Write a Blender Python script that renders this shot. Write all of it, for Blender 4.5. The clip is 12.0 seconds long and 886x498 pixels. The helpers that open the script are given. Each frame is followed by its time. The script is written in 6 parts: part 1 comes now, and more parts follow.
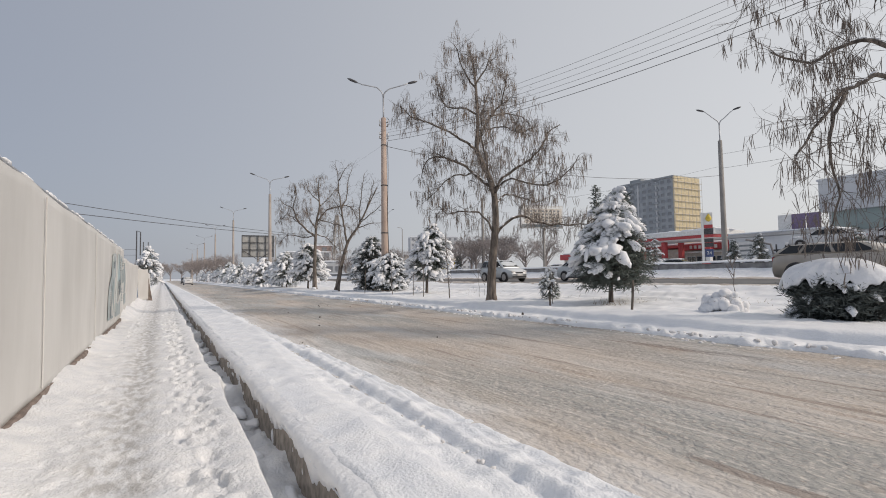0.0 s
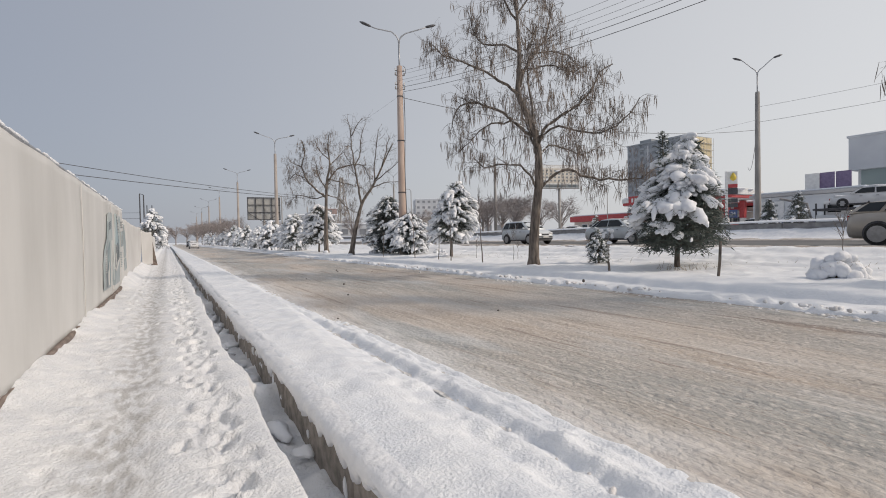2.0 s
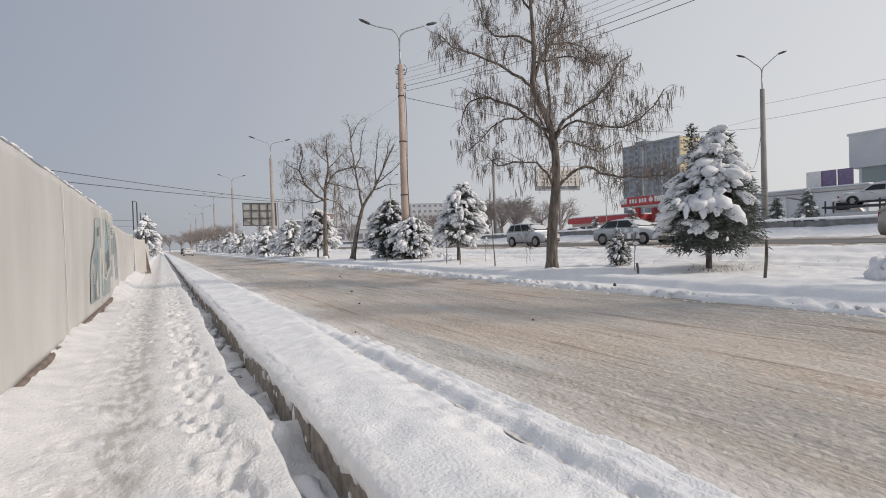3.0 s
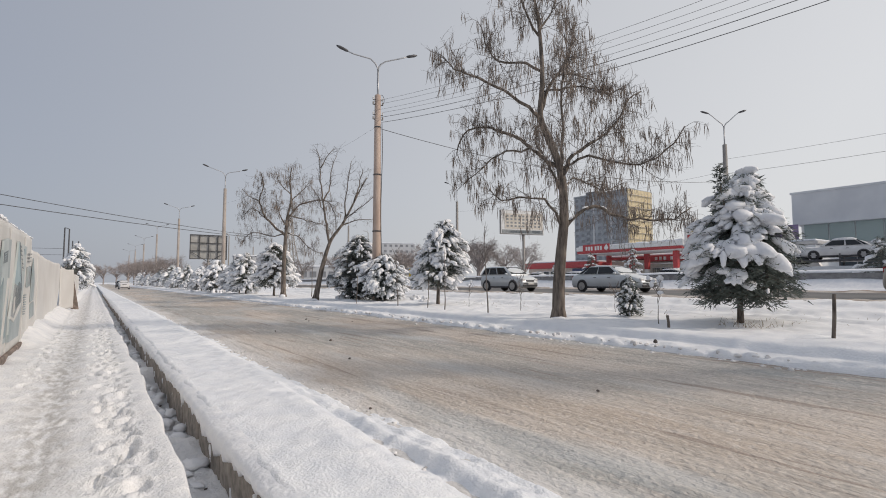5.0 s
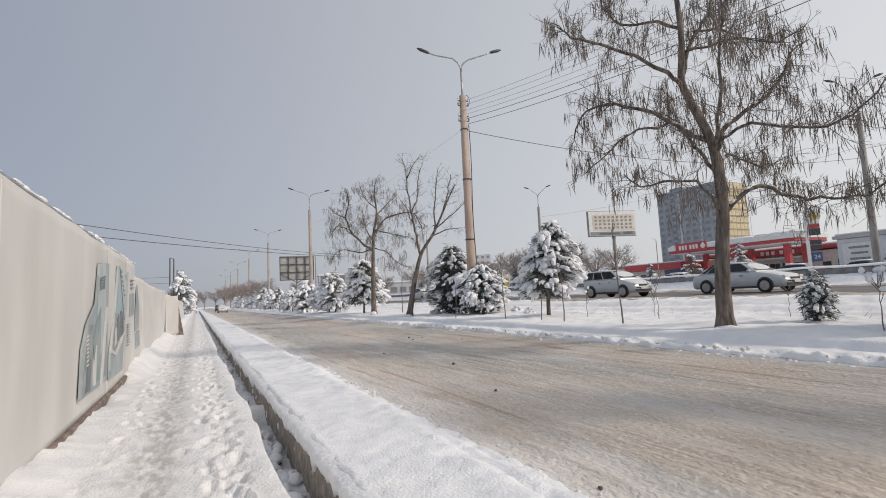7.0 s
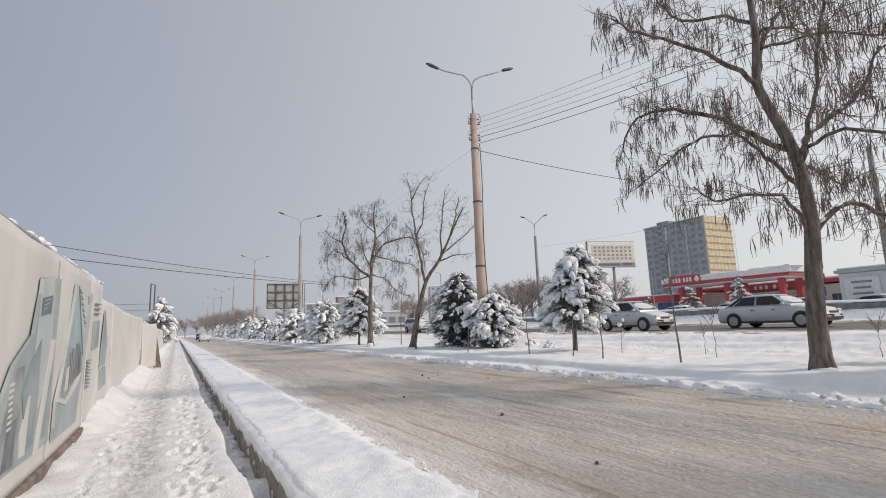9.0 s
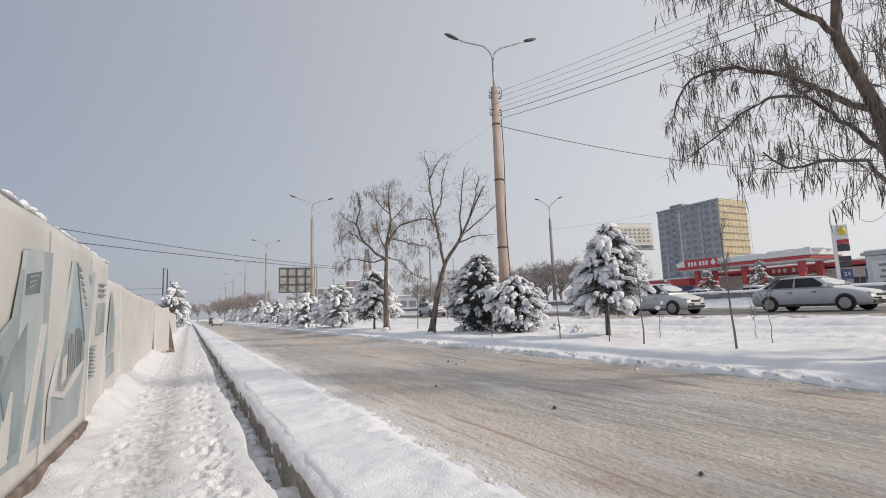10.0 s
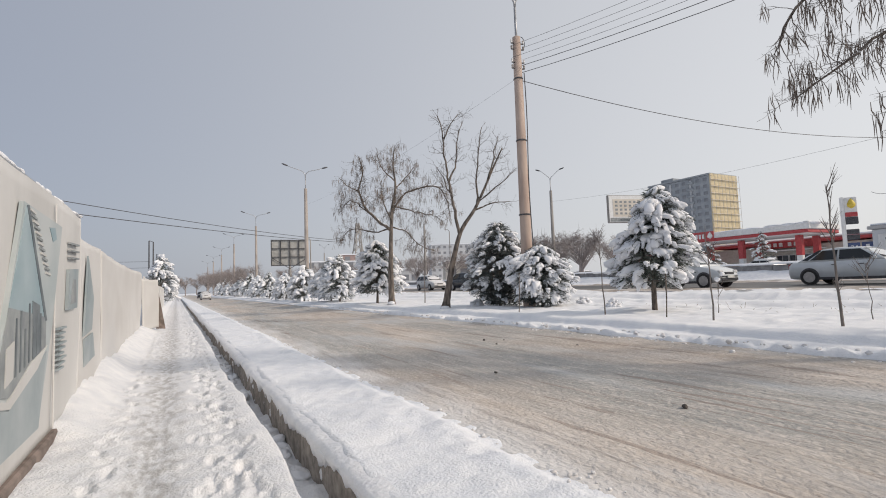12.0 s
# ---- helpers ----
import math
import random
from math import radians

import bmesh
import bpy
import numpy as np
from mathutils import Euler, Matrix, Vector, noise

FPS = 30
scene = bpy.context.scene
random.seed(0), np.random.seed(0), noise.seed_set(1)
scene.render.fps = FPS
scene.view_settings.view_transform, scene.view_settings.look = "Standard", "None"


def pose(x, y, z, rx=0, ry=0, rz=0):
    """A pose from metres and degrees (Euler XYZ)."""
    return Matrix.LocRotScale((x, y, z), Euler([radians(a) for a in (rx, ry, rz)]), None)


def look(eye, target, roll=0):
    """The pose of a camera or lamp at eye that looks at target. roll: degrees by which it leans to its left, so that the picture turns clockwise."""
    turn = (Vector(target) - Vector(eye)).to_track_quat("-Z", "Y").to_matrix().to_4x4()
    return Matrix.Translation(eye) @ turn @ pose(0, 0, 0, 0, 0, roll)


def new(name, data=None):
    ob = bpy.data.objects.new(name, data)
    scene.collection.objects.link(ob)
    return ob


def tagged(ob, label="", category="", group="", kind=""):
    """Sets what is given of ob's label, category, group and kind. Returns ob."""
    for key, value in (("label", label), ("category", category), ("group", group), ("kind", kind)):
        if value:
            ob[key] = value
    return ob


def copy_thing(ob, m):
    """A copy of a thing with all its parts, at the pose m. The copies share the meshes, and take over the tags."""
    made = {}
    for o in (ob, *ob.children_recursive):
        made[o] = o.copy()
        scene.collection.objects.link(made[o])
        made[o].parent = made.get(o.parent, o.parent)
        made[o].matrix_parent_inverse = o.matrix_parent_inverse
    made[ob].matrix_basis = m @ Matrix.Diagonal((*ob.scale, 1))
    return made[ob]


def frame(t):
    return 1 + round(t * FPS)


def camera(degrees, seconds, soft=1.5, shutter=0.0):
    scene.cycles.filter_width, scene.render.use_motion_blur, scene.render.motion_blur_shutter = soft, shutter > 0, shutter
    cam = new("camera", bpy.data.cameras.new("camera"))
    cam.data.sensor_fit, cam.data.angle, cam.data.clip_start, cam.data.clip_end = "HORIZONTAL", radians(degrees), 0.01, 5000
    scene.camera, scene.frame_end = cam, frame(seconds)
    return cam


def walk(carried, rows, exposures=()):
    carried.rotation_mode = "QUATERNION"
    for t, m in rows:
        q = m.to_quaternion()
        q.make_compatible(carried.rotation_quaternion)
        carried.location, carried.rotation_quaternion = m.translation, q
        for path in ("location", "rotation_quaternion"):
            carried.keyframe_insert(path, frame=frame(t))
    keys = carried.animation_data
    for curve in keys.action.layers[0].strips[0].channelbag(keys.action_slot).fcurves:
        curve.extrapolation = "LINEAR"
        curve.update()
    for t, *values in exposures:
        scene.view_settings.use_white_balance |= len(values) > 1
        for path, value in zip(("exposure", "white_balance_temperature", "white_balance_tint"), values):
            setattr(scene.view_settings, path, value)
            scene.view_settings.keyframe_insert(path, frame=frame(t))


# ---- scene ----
cam = camera(84.1, 12.0, soft=1.0)
METRES, EYE, TILT, LEAN, TURN = 13.0, 1.38, 0.0, 0.0, -29.8
ROWS = [
    (0.0, 0.0, 0.0, 0.0, 0.05, 2.97, 0.96),
    (0.5, -0.0152, 0.0389, -0.0005, 0.94, 1.75, 1.31),
    (1.0, -0.0377, 0.0773, -0.0008, 1.1, -0.3, 1.18),
    (1.5, -0.0564, 0.1154, -0.0025, 1.18, -1.38, 1.22),
    (2.0, -0.0806, 0.148, -0.0016, 0.5, -1.35, 1.15),
    (2.5, -0.0965, 0.1828, -0.0039, 0.29, -1.48, 1.33),
    (3.0, -0.121, 0.2183, -0.0028, -0.04, -0.91, 1.91),
    (5.0, -0.2052, 0.3666, -0.0001, -5.57, 3.82, 0.1),
    (5.5, -0.2221, 0.4043, -0.0009, -3.09, 4.26, 1.15),
    (6.0, -0.2452, 0.4402, 0.0003, -0.6, 4.56, 2.29),
    (6.5, -0.2604, 0.4776, -0.0014, 1.71, 4.5, 2.64),
    (7.0, -0.2871, 0.5121, 0.0002, 3.26, 5.38, 2.81),
    (9.0, -0.3691, 0.6516, 0.0047, 1.65, 8.85, 2.16),
    (9.5, -0.3904, 0.6861, 0.0047, 2.61, 7.98, 2.21),
    (10.0, -0.4088, 0.7224, 0.0042, 2.73, 7.09, 2.19),
    (10.5, -0.4328, 0.7579, 0.0037, 1.93, 6.72, 2.28),
    (11.0, -0.4534, 0.7965, 0.0031, 1.82, 6.01, 2.34),
    (11.5, -0.4812, 0.8262, 0.0036, 1.97, 4.66, 2.32),
    (12.0, -0.5016, 0.8596, 0.0024, 1.4, 4.07, 2.15),
]
walk(cam, [(t, pose(0, 0, EYE, TILT, LEAN, TURN) @ pose(METRES * x, METRES * y, METRES * z, 90 + pitch, roll, yaw)) for t, x, y, z, yaw, pitch, roll in ROWS],
     exposures=[(0.0, 0.0), (3.0, 0.0), (6.0, 0.03), (8.0, 0.09), (12.0, 0.12)])

# ---- world and sun ----
world = bpy.data.worlds.new("sky")
scene.world = world
world.use_nodes = True
wn, wl = world.node_tree.nodes, world.node_tree.links
bg = wn["Background"]
SUN_AZ, SUN_EL = 133.0, 34.0
sky = wn.new("ShaderNodeTexSky")
sky.sky_type, sky.sun_disc = "NISHITA", False
sky.sun_elevation, sky.sun_rotation = radians(SUN_EL), radians(SUN_AZ)
sky.air_density, sky.dust_density, sky.ozone_density, sky.altitude = 1.0, 6.0, 1.5, 500
# winter haze: a milky layer, thickest towards the horizon and towards the sun
tc = wn.new("ShaderNodeTexCoord")
dot = wn.new("ShaderNodeVectorMath")
dot.operation = "DOT_PRODUCT"
sun_way = Vector((math.sin(radians(SUN_AZ)) * math.cos(radians(SUN_EL)), math.cos(radians(SUN_AZ)) * math.cos(radians(SUN_EL)), math.sin(radians(SUN_EL))))
dot.inputs[1].default_value = (0.87, -0.42, -0.25)
ramp = wn.new("ShaderNodeValToRGB")
ramp.color_ramp.elements[0].position, ramp.color_ramp.elements[0].color = 0.12, (3.3, 3.6, 4.3, 1)
ramp.color_ramp.elements[1].position, ramp.color_ramp.elements[1].color = 0.82, (7.7, 7.7, 7.75, 1)
remap = wn.new("ShaderNodeMapRange")
remap.inputs["From Min"].default_value, remap.inputs["From Max"].default_value = -1, 1
mixn = wn.new("ShaderNodeMix")
mixn.data_type = "RGBA"
mixn.inputs["Factor"].default_value = 0.82
wl.new(tc.outputs["Generated"], dot.inputs[0])
wl.new(dot.outputs["Value"], remap.inputs["Value"])
wl.new(remap.outputs["Result"], ramp.inputs["Fac"])
wl.new(sky.outputs["Color"], mixn.inputs[6])
wl.new(ramp.outputs["Color"], mixn.inputs[7])
wl.new(mixn.outputs[2], bg.inputs["Color"])
bg.inputs["Strength"].default_value = 0.1

sun_data = bpy.data.lights.new("sun", "SUN")
sun_data.energy, sun_data.angle, sun_data.color = 2.0, radians(2.5), (1.0, 0.86, 0.72)
sun = new("sun", sun_data)
sun.matrix_world = look(sun_way * 100, (0, 0, 0))


# ---- materials ----
def mat(name, a, b, scale=6.0, rough=0.8, bump=0.3, fine=80.0, metal=0.0, stretch=(1, 1, 1), detail=6, dist=0.02, lo=0.35, hi=0.65, island=0.0, spec=None):
    """Two colours mixed by noise at one scale, with a finer relief."""
    m = bpy.data.materials.new(name)
    m.use_nodes = True
    n, l = m.node_tree.nodes, m.node_tree.links
    p = n["Principled BSDF"]
    co = n.new("ShaderNodeTexCoord")
    mp = n.new("ShaderNodeMapping")
    mp.inputs["Scale"].default_value = stretch
    l.new(co.outputs["Object"], mp.inputs["Vector"])
    no = n.new("ShaderNodeTexNoise")
    no.inputs["Scale"].default_value, no.inputs["Detail"].default_value = scale, detail
    l.new(mp.outputs["Vector"], no.inputs["Vector"])
    r = n.new("ShaderNodeValToRGB")
    r.color_ramp.elements[0].position, r.color_ramp.elements[0].color = lo, (*a, 1)
    r.color_ramp.elements[1].position, r.color_ramp.elements[1].color = hi, (*b, 1)
    l.new(no.outputs["Fac"], r.inputs["Fac"])
    colour = r.outputs["Color"]
    if island:
        g, ob = n.new("ShaderNodeNewGeometry"), n.new("ShaderNodeObjectInfo")
        add = n.new("ShaderNodeMath")
        l.new(g.outputs["Random Per Island"], add.inputs[0])
        l.new(ob.outputs["Random"], add.inputs[1])
        mr = n.new("ShaderNodeMapRange")
        mr.inputs["From Max"].default_value = 2
        mr.inputs["To Min"].default_value, mr.inputs["To Max"].default_value = 1 - island, 1 + island
        l.new(add.outputs[0], mr.inputs["Value"])
        hs = n.new("ShaderNodeHueSaturation")
        l.new(mr.outputs["Result"], hs.inputs["Value"])
        l.new(colour, hs.inputs["Color"])
        colour = hs.outputs["Color"]
    l.new(colour, p.inputs["Base Color"])
    p.inputs["Roughness"].default_value, p.inputs["Metallic"].default_value = rough, metal
    if spec is not None:
        p.inputs["Specular IOR Level"].default_value = spec
    if bump:
        f = n.new("ShaderNodeTexNoise")
        f.inputs["Scale"].default_value, f.inputs["Detail"].default_value = fine, 5
        l.new(mp.outputs["Vector"], f.inputs["Vector"])
        bp = n.new("ShaderNodeBump")
        bp.inputs["Strength"].default_value, bp.inputs["Distance"].default_value = bump, dist
        l.new(f.outputs["Fac"], bp.inputs["Height"])
        l.new(bp.outputs["Normal"], p.inputs["Normal"])
    return m


def glass(name, tint, rough=0.05):
    m = bpy.data.materials.new(name)
    m.use_nodes = True
    p = m.node_tree.nodes["Principled BSDF"]
    p.inputs["Base Color"].default_value = (*tint, 1)
    p.inputs["Roughness"].default_value = rough
    p.inputs["Specular IOR Level"].default_value = 0.6
    return m


SNOW = mat("snow", (0.735, 0.765, 0.815), (0.825, 0.845, 0.875), 3, 0.65, 0.7, 46, dist=0.022, spec=0.25)
FRESH_SNOW = mat("fresh_snow", (0.81, 0.83, 0.86), (0.89, 0.90, 0.915), 3, 0.65, 0.6, 30, dist=0.025, spec=0.25)
SNOW_CLUMP = mat("snow_clump", (0.76, 0.78, 0.82), (0.86, 0.87, 0.89), 5, 0.7, 0.7, 22, dist=0.02, spec=0.2)
SLUSH = mat("brown_slush", (0.30, 0.24, 0.19), (0.66, 0.62, 0.58), 2.2, 0.6, 0.7, 14, dist=0.03, stretch=(1, 0.35, 1))
CRUMBLE = mat("ploughed_snow", (0.62, 0.60, 0.59), (0.84, 0.84, 0.85), 7, 0.75, 0.6, 60, dist=0.02, spec=0.2)
CONCRETE = mat("old_concrete", (0.17, 0.155, 0.14), (0.36, 0.325, 0.29), 9, 0.9, 0.6, 70, dist=0.01, island=0.25)
POLE_CONCRETE = mat("pole_concrete", (0.37, 0.28, 0.235), (0.50, 0.40, 0.34), 2.5, 0.85, 0.2, 60, dist=0.005, stretch=(1, 1, 0.25))
GREY_POLE = mat("grey_pole", (0.24, 0.23, 0.22), (0.36, 0.34, 0.32), 2.5, 0.85, 0.2, 60, dist=0.005, stretch=(1, 1, 0.25))
GALVANISED = mat("galvanised_steel", (0.30, 0.31, 0.33), (0.42, 0.43, 0.45), 5, 0.5, 0.1, 80, metal=0.6, dist=0.003)
DARK_METAL = mat("dark_metal", (0.05, 0.05, 0.055), (0.10, 0.10, 0.11), 8, 0.5, 0.1, 80, metal=0.3, dist=0.003)
CABLE = mat("cable", (0.05, 0.05, 0.055), (0.09, 0.09, 0.10), 5, 0.6, 0)
BARK = mat("bark", (0.070, 0.060, 0.053), (0.235, 0.198, 0.168), 11, 0.95, 1.0, 26, dist=0.03, stretch=(1, 1, 0.22))
FAR_POLE = mat("far_pole_concrete", (0.30, 0.265, 0.24), (0.43, 0.385, 0.35), 2.5, 0.85, 0.2, 60, dist=0.005, stretch=(1, 1, 0.25))
BOARD_BACK = mat("board_back", (0.30, 0.30, 0.29), (0.42, 0.42, 0.41), 1.5, 0.7, 0.1, 20)
TWIG = mat("twig", (0.13, 0.115, 0.108), (0.21, 0.185, 0.17), 4, 0.9, 0)
POD = mat("seed_pod", (0.14, 0.115, 0.10), (0.23, 0.19, 0.16), 3, 0.85, 0, island=0.3)
NEEDLES = mat("needles", (0.068, 0.084, 0.076), (0.13, 0.152, 0.13), 2.5, 0.75, 0, island=0.4)
JUNIPER = mat("juniper_leaf", (0.062, 0.076, 0.074), (0.13, 0.15, 0.14), 2.5, 0.75, 0, island=0.4)
BANNER = mat("banner_fabric", (0.51, 0.505, 0.49), (0.62, 0.615, 0.60), 0.9, 0.55, 0.4, 2.2, dist=0.05, stretch=(1, 1, 0.35))
BANNER_WARM = mat("weathered_banner", (0.55, 0.535, 0.515), (0.64, 0.63, 0.615), 1.2, 0.6, 0.06, 3, dist=0.01, stretch=(1, 0.35, 0.6))
KERB_WOOD = mat("brown_plinth", (0.13, 0.105, 0.09), (0.25, 0.20, 0.175), 6, 0.9, 0.4, 40, dist=0.01)
PRINT_TEAL = mat("print_teal", (0.16, 0.22, 0.24), (0.28, 0.335, 0.35), 2.2, 0.55, 0.1, 8, dist=0.01)
PRINT_PALE = mat("print_pale_blue", (0.25, 0.30, 0.32), (0.36, 0.40, 0.415), 2.0, 0.55, 0.1, 8, dist=0.01)
PRINT_HAZE = mat("print_haze", (0.37, 0.42, 0.43), (0.47, 0.50, 0.505), 1.6, 0.55, 0.1, 8, dist=0.01)
PRINT_SKY = mat("print_sky_blue", (0.24, 0.33, 0.37), (0.36, 0.44, 0.47), 1.4, 0.55, 0.1, 8, dist=0.01)
PRINT_GREY = mat("print_grey", (0.18, 0.20, 0.21), (0.31, 0.33, 0.335), 4.0, 0.55, 0.1, 8, dist=0.01)
PRINT_DARK = mat("print_dark", (0.085, 0.105, 0.12), (0.16, 0.185, 0.20), 5.0, 0.55, 0.1, 8, dist=0.01)
ASPHALT = mat("wet_asphalt", (0.075, 0.073, 0.071), (0.15, 0.142, 0.135), 0.5, 0.55, 0.3, 90, stretch=(1, 0.12, 1), dist=0.006, spec=0.3)
# filling station red, its saturation cut to put haze into the colour
RED = mat("hazed_red_panel", (0.40, 0.05, 0.055), (0.48, 0.075, 0.08), 3, 0.5, 0.05, 30)
WHITE = mat("white_panel", (0.68, 0.68, 0.67), (0.78, 0.78, 0.77), 3, 0.5, 0.05, 30)
BEIGE = mat("beige_render", (0.58, 0.53, 0.46), (0.68, 0.63, 0.56), 2, 0.85, 0.2, 30)
GREY_PANEL = mat("grey_cladding", (0.58, 0.60, 0.63), (0.66, 0.68, 0.70), 0.4, 0.6, 0.05, 10)
PARAPET = mat("parapet_concrete", (0.26, 0.25, 0.25), (0.40, 0.39, 0.38), 3, 0.9, 0.4, 30, dist=0.01)
TOWER_GREY = mat("tower_grey", (0.26, 0.285, 0.31), (0.35, 0.375, 0.40), 0.3, 0.9, 0.1, 5)
BLOCK_GREY = mat("block_grey", (0.40, 0.40, 0.405), (0.50, 0.495, 0.495), 0.3, 0.9, 0.1, 5)
INSULATION = mat("yellow_insulation", (0.50, 0.42, 0.27), (0.62, 0.54, 0.37), 0.5, 0.9, 0.1, 5)
BLUE_SIGN = mat("blue_sign", (0.05, 0.075, 0.17), (0.07, 0.10, 0.22), 3, 0.4, 0)
YELLOW = mat("yellow_panel", (0.65, 0.48, 0.05), (0.7, 0.52, 0.08), 3, 0.5, 0)
PURPLE = mat("purple_panel", (0.17, 0.13, 0.23), (0.23, 0.18, 0.30), 3, 0.5, 0)
RUBBER = mat("rubber", (0.02, 0.02, 0.02), (0.04, 0.04, 0.04), 20, 0.85, 0.2, 80)
RIM = mat("alloy_rim", (0.35, 0.35, 0.36), (0.45, 0.45, 0.46), 8, 0.35, 0, metal=0.7)
SILVER = mat("silver_paint", (0.58, 0.61, 0.63), (0.64, 0.67, 0.69), 2, 0.28, 0, metal=0.1)
CHAMPAGNE = mat("champagne_paint", (0.45, 0.41, 0.36), (0.52, 0.48, 0.43), 2, 0.3, 0, metal=0.3)
WHITE_PAINT = mat("white_paint", (0.62, 0.62, 0.63), (0.72, 0.72, 0.72), 2, 0.3, 0)
DARK_PAINT = mat("dark_paint", (0.03, 0.035, 0.045), (0.05, 0.055, 0.065), 2, 0.25, 0)
HEADLAMP = mat("headlamp_lens", (0.6, 0.6, 0.6), (0.75, 0.75, 0.75), 8, 0.1, 0)
TAIL_LENS = mat("tail_lens", (0.30, 0.02, 0.02), (0.4, 0.03, 0.03), 8, 0.2, 0)
PLATE = mat("plate", (0.6, 0.6, 0.58), (0.7, 0.7, 0.68), 8, 0.5, 0)
CAR_GLASS = glass("car_glass", (0.015, 0.018, 0.02))
WINDOW_GLASS = glass("window_glass", (0.06, 0.075, 0.085), 0.1)
# dark panes lightened in colour for the haze in front of them
HAZE_GLASS = mat("haze_paled_window", (0.17, 0.18, 0.20), (0.25, 0.26, 0.28), 0.2, 0.3, 0)
GREEN_GLASS = glass("green_tinted_glass", (0.33, 0.40, 0.385), 0.2)
STONE = mat("dark_stone", (0.05, 0.045, 0.04), (0.13, 0.11, 0.10), 12, 0.9, 0.4, 60)
# bark and twigs of the far trees, distance haze lightened into the colour
HAZED_WOOD = mat("hazed_wood", (0.24, 0.21, 0.20), (0.34, 0.305, 0.295), 0.7, 0.95, 0, island=0.25)
DRY_GRASS = mat("dry_grass", (0.20, 0.15, 0.09), (0.32, 0.25, 0.16), 6, 0.9, 0)
# brick and render of far buildings, dulled and paled to imitate haze
HAZED_BRICK = mat("hazed_brick", (0.30, 0.22, 0.21), (0.38, 0.30, 0.28), 0.5, 0.9, 0)
HAZY_BUILDING = mat("hazed_render", (0.44, 0.455, 0.48), (0.53, 0.54, 0.555), 0.2, 0.9, 0)


def road_material():
    """Packed dirty snow: sandy and grey zones, tyre streaks along the road, fine grain and tread marks."""
    m = bpy.data.materials.new("packed_dirty_snow")
    m.use_nodes = True
    n, l = m.node_tree.nodes, m.node_tree.links
    p = n["Principled BSDF"]
    co = n.new("ShaderNodeTexCoord")

    def noise_fac(scale, stretch, lo, hi, amount=1.0, detail=5, distort=0.3):
        mp = n.new("ShaderNodeMapping")
        mp.inputs["Scale"].default_value = stretch
        l.new(co.outputs["Object"], mp.inputs["Vector"])
        no = n.new("ShaderNodeTexNoise")
        no.inputs["Scale"].default_value, no.inputs["Detail"].default_value = scale, detail
        no.inputs["Distortion"].default_value = distort
        l.new(mp.outputs["Vector"], no.inputs["Vector"])
        mr = n.new("ShaderNodeMapRange")
        mr.inputs["From Min"].default_value, mr.inputs["From Max"].default_value = lo, hi
        mr.inputs["To Max"].default_value = amount
        l.new(no.outputs["Fac"], mr.inputs["Value"])
        return mr.outputs["Result"]

    def layer(under, colour, fac):
        mx = n.new("ShaderNodeMix")
        mx.data_type = "RGBA"
        mx.inputs[7].default_value = (*colour, 1)
        if isinstance(under, tuple):
            mx.inputs[6].default_value = (*under, 1)
        else:
            l.new(under, mx.inputs[6])
        l.new(fac, mx.inputs["Factor"])
        return mx.outputs[2]

    c = layer((0.49, 0.42, 0.355), (0.575, 0.525, 0.475), noise_fac(0.8, (1.2, 0.35, 1), 0.36, 0.64))
    c = layer(c, (0.365, 0.365, 0.35), noise_fac(0.36, (1.1, 0.26, 1), 0.41, 0.57, 0.9))
    c = layer(c, (0.64, 0.585, 0.54), noise_fac(2.4, (2.4, 0.5, 1), 0.52, 0.74, 0.6))
    c = layer(c, (0.40, 0.32, 0.265), noise_fac(2.0, (2.4, 0.16, 1), 0.60, 0.70, 0.6))
    c = layer(c, (0.74, 0.70, 0.66), noise_fac(3.4, (2.6, 0.18, 1), 0.57, 0.70, 0.5))
    c = layer(c, (0.68, 0.63, 0.58), noise_fac(22, (1, 0.6, 1), 0.53, 0.64, 0.55, 5))
    c = layer(c, (0.33, 0.28, 0.245), noise_fac(30, (1, 0.5, 1), 0.59, 0.68, 0.6, 5))
    c = layer(c, (0.29, 0.235, 0.20), noise_fac(4.2, (1.3, 0.05, 1), 0.605, 0.645, 0.65, 4))
    c = layer(c, (0.27, 0.235, 0.21), noise_fac(9.0, (1.3, 0.05, 1), 0.62, 0.70, 0.35, 3, 0.3))
    c = layer(c, (0.55, 0.575, 0.59), noise_fac(0.6, (1.2, 0.30, 1), 0.54, 0.68, 0.6))
    sep = n.new("ShaderNodeSeparateXYZ")
    l.new(co.outputs["Object"], sep.inputs[0])
    wander = n.new("ShaderNodeMath")
    l.new(sep.outputs["X"], wander.inputs[0])
    l.new(noise_fac(1.6, (1.5, 0.5, 1), 0.3, 0.7, 0.7), wander.inputs[1])
    rim = n.new("ShaderNodeMapRange")
    rim.inputs["From Min"].default_value, rim.inputs["From Max"].default_value = 3.5, 2.7
    rim.inputs["To Max"].default_value = 0.8
    l.new(wander.outputs[0], rim.inputs["Value"])
    c = layer(c, (0.72, 0.71, 0.70), rim.outputs["Result"])
    l.new(c, p.inputs["Base Color"])
    p.inputs["Roughness"].default_value = 0.7
    p.inputs["Specular IOR Level"].default_value = 0.3
    hgt = n.new("ShaderNodeMath")
    l.new(noise_fac(20, (1, 0.7, 1), 0.2, 0.8, 1.0, 7), hgt.inputs[0])
    l.new(noise_fac(4, (2.2, 0.2, 1), 0.35, 0.65, 0.35, 5), hgt.inputs[1])
    bp = n.new("ShaderNodeBump")
    bp.inputs["Strength"].default_value, bp.inputs["Distance"].default_value = 0.75, 0.028
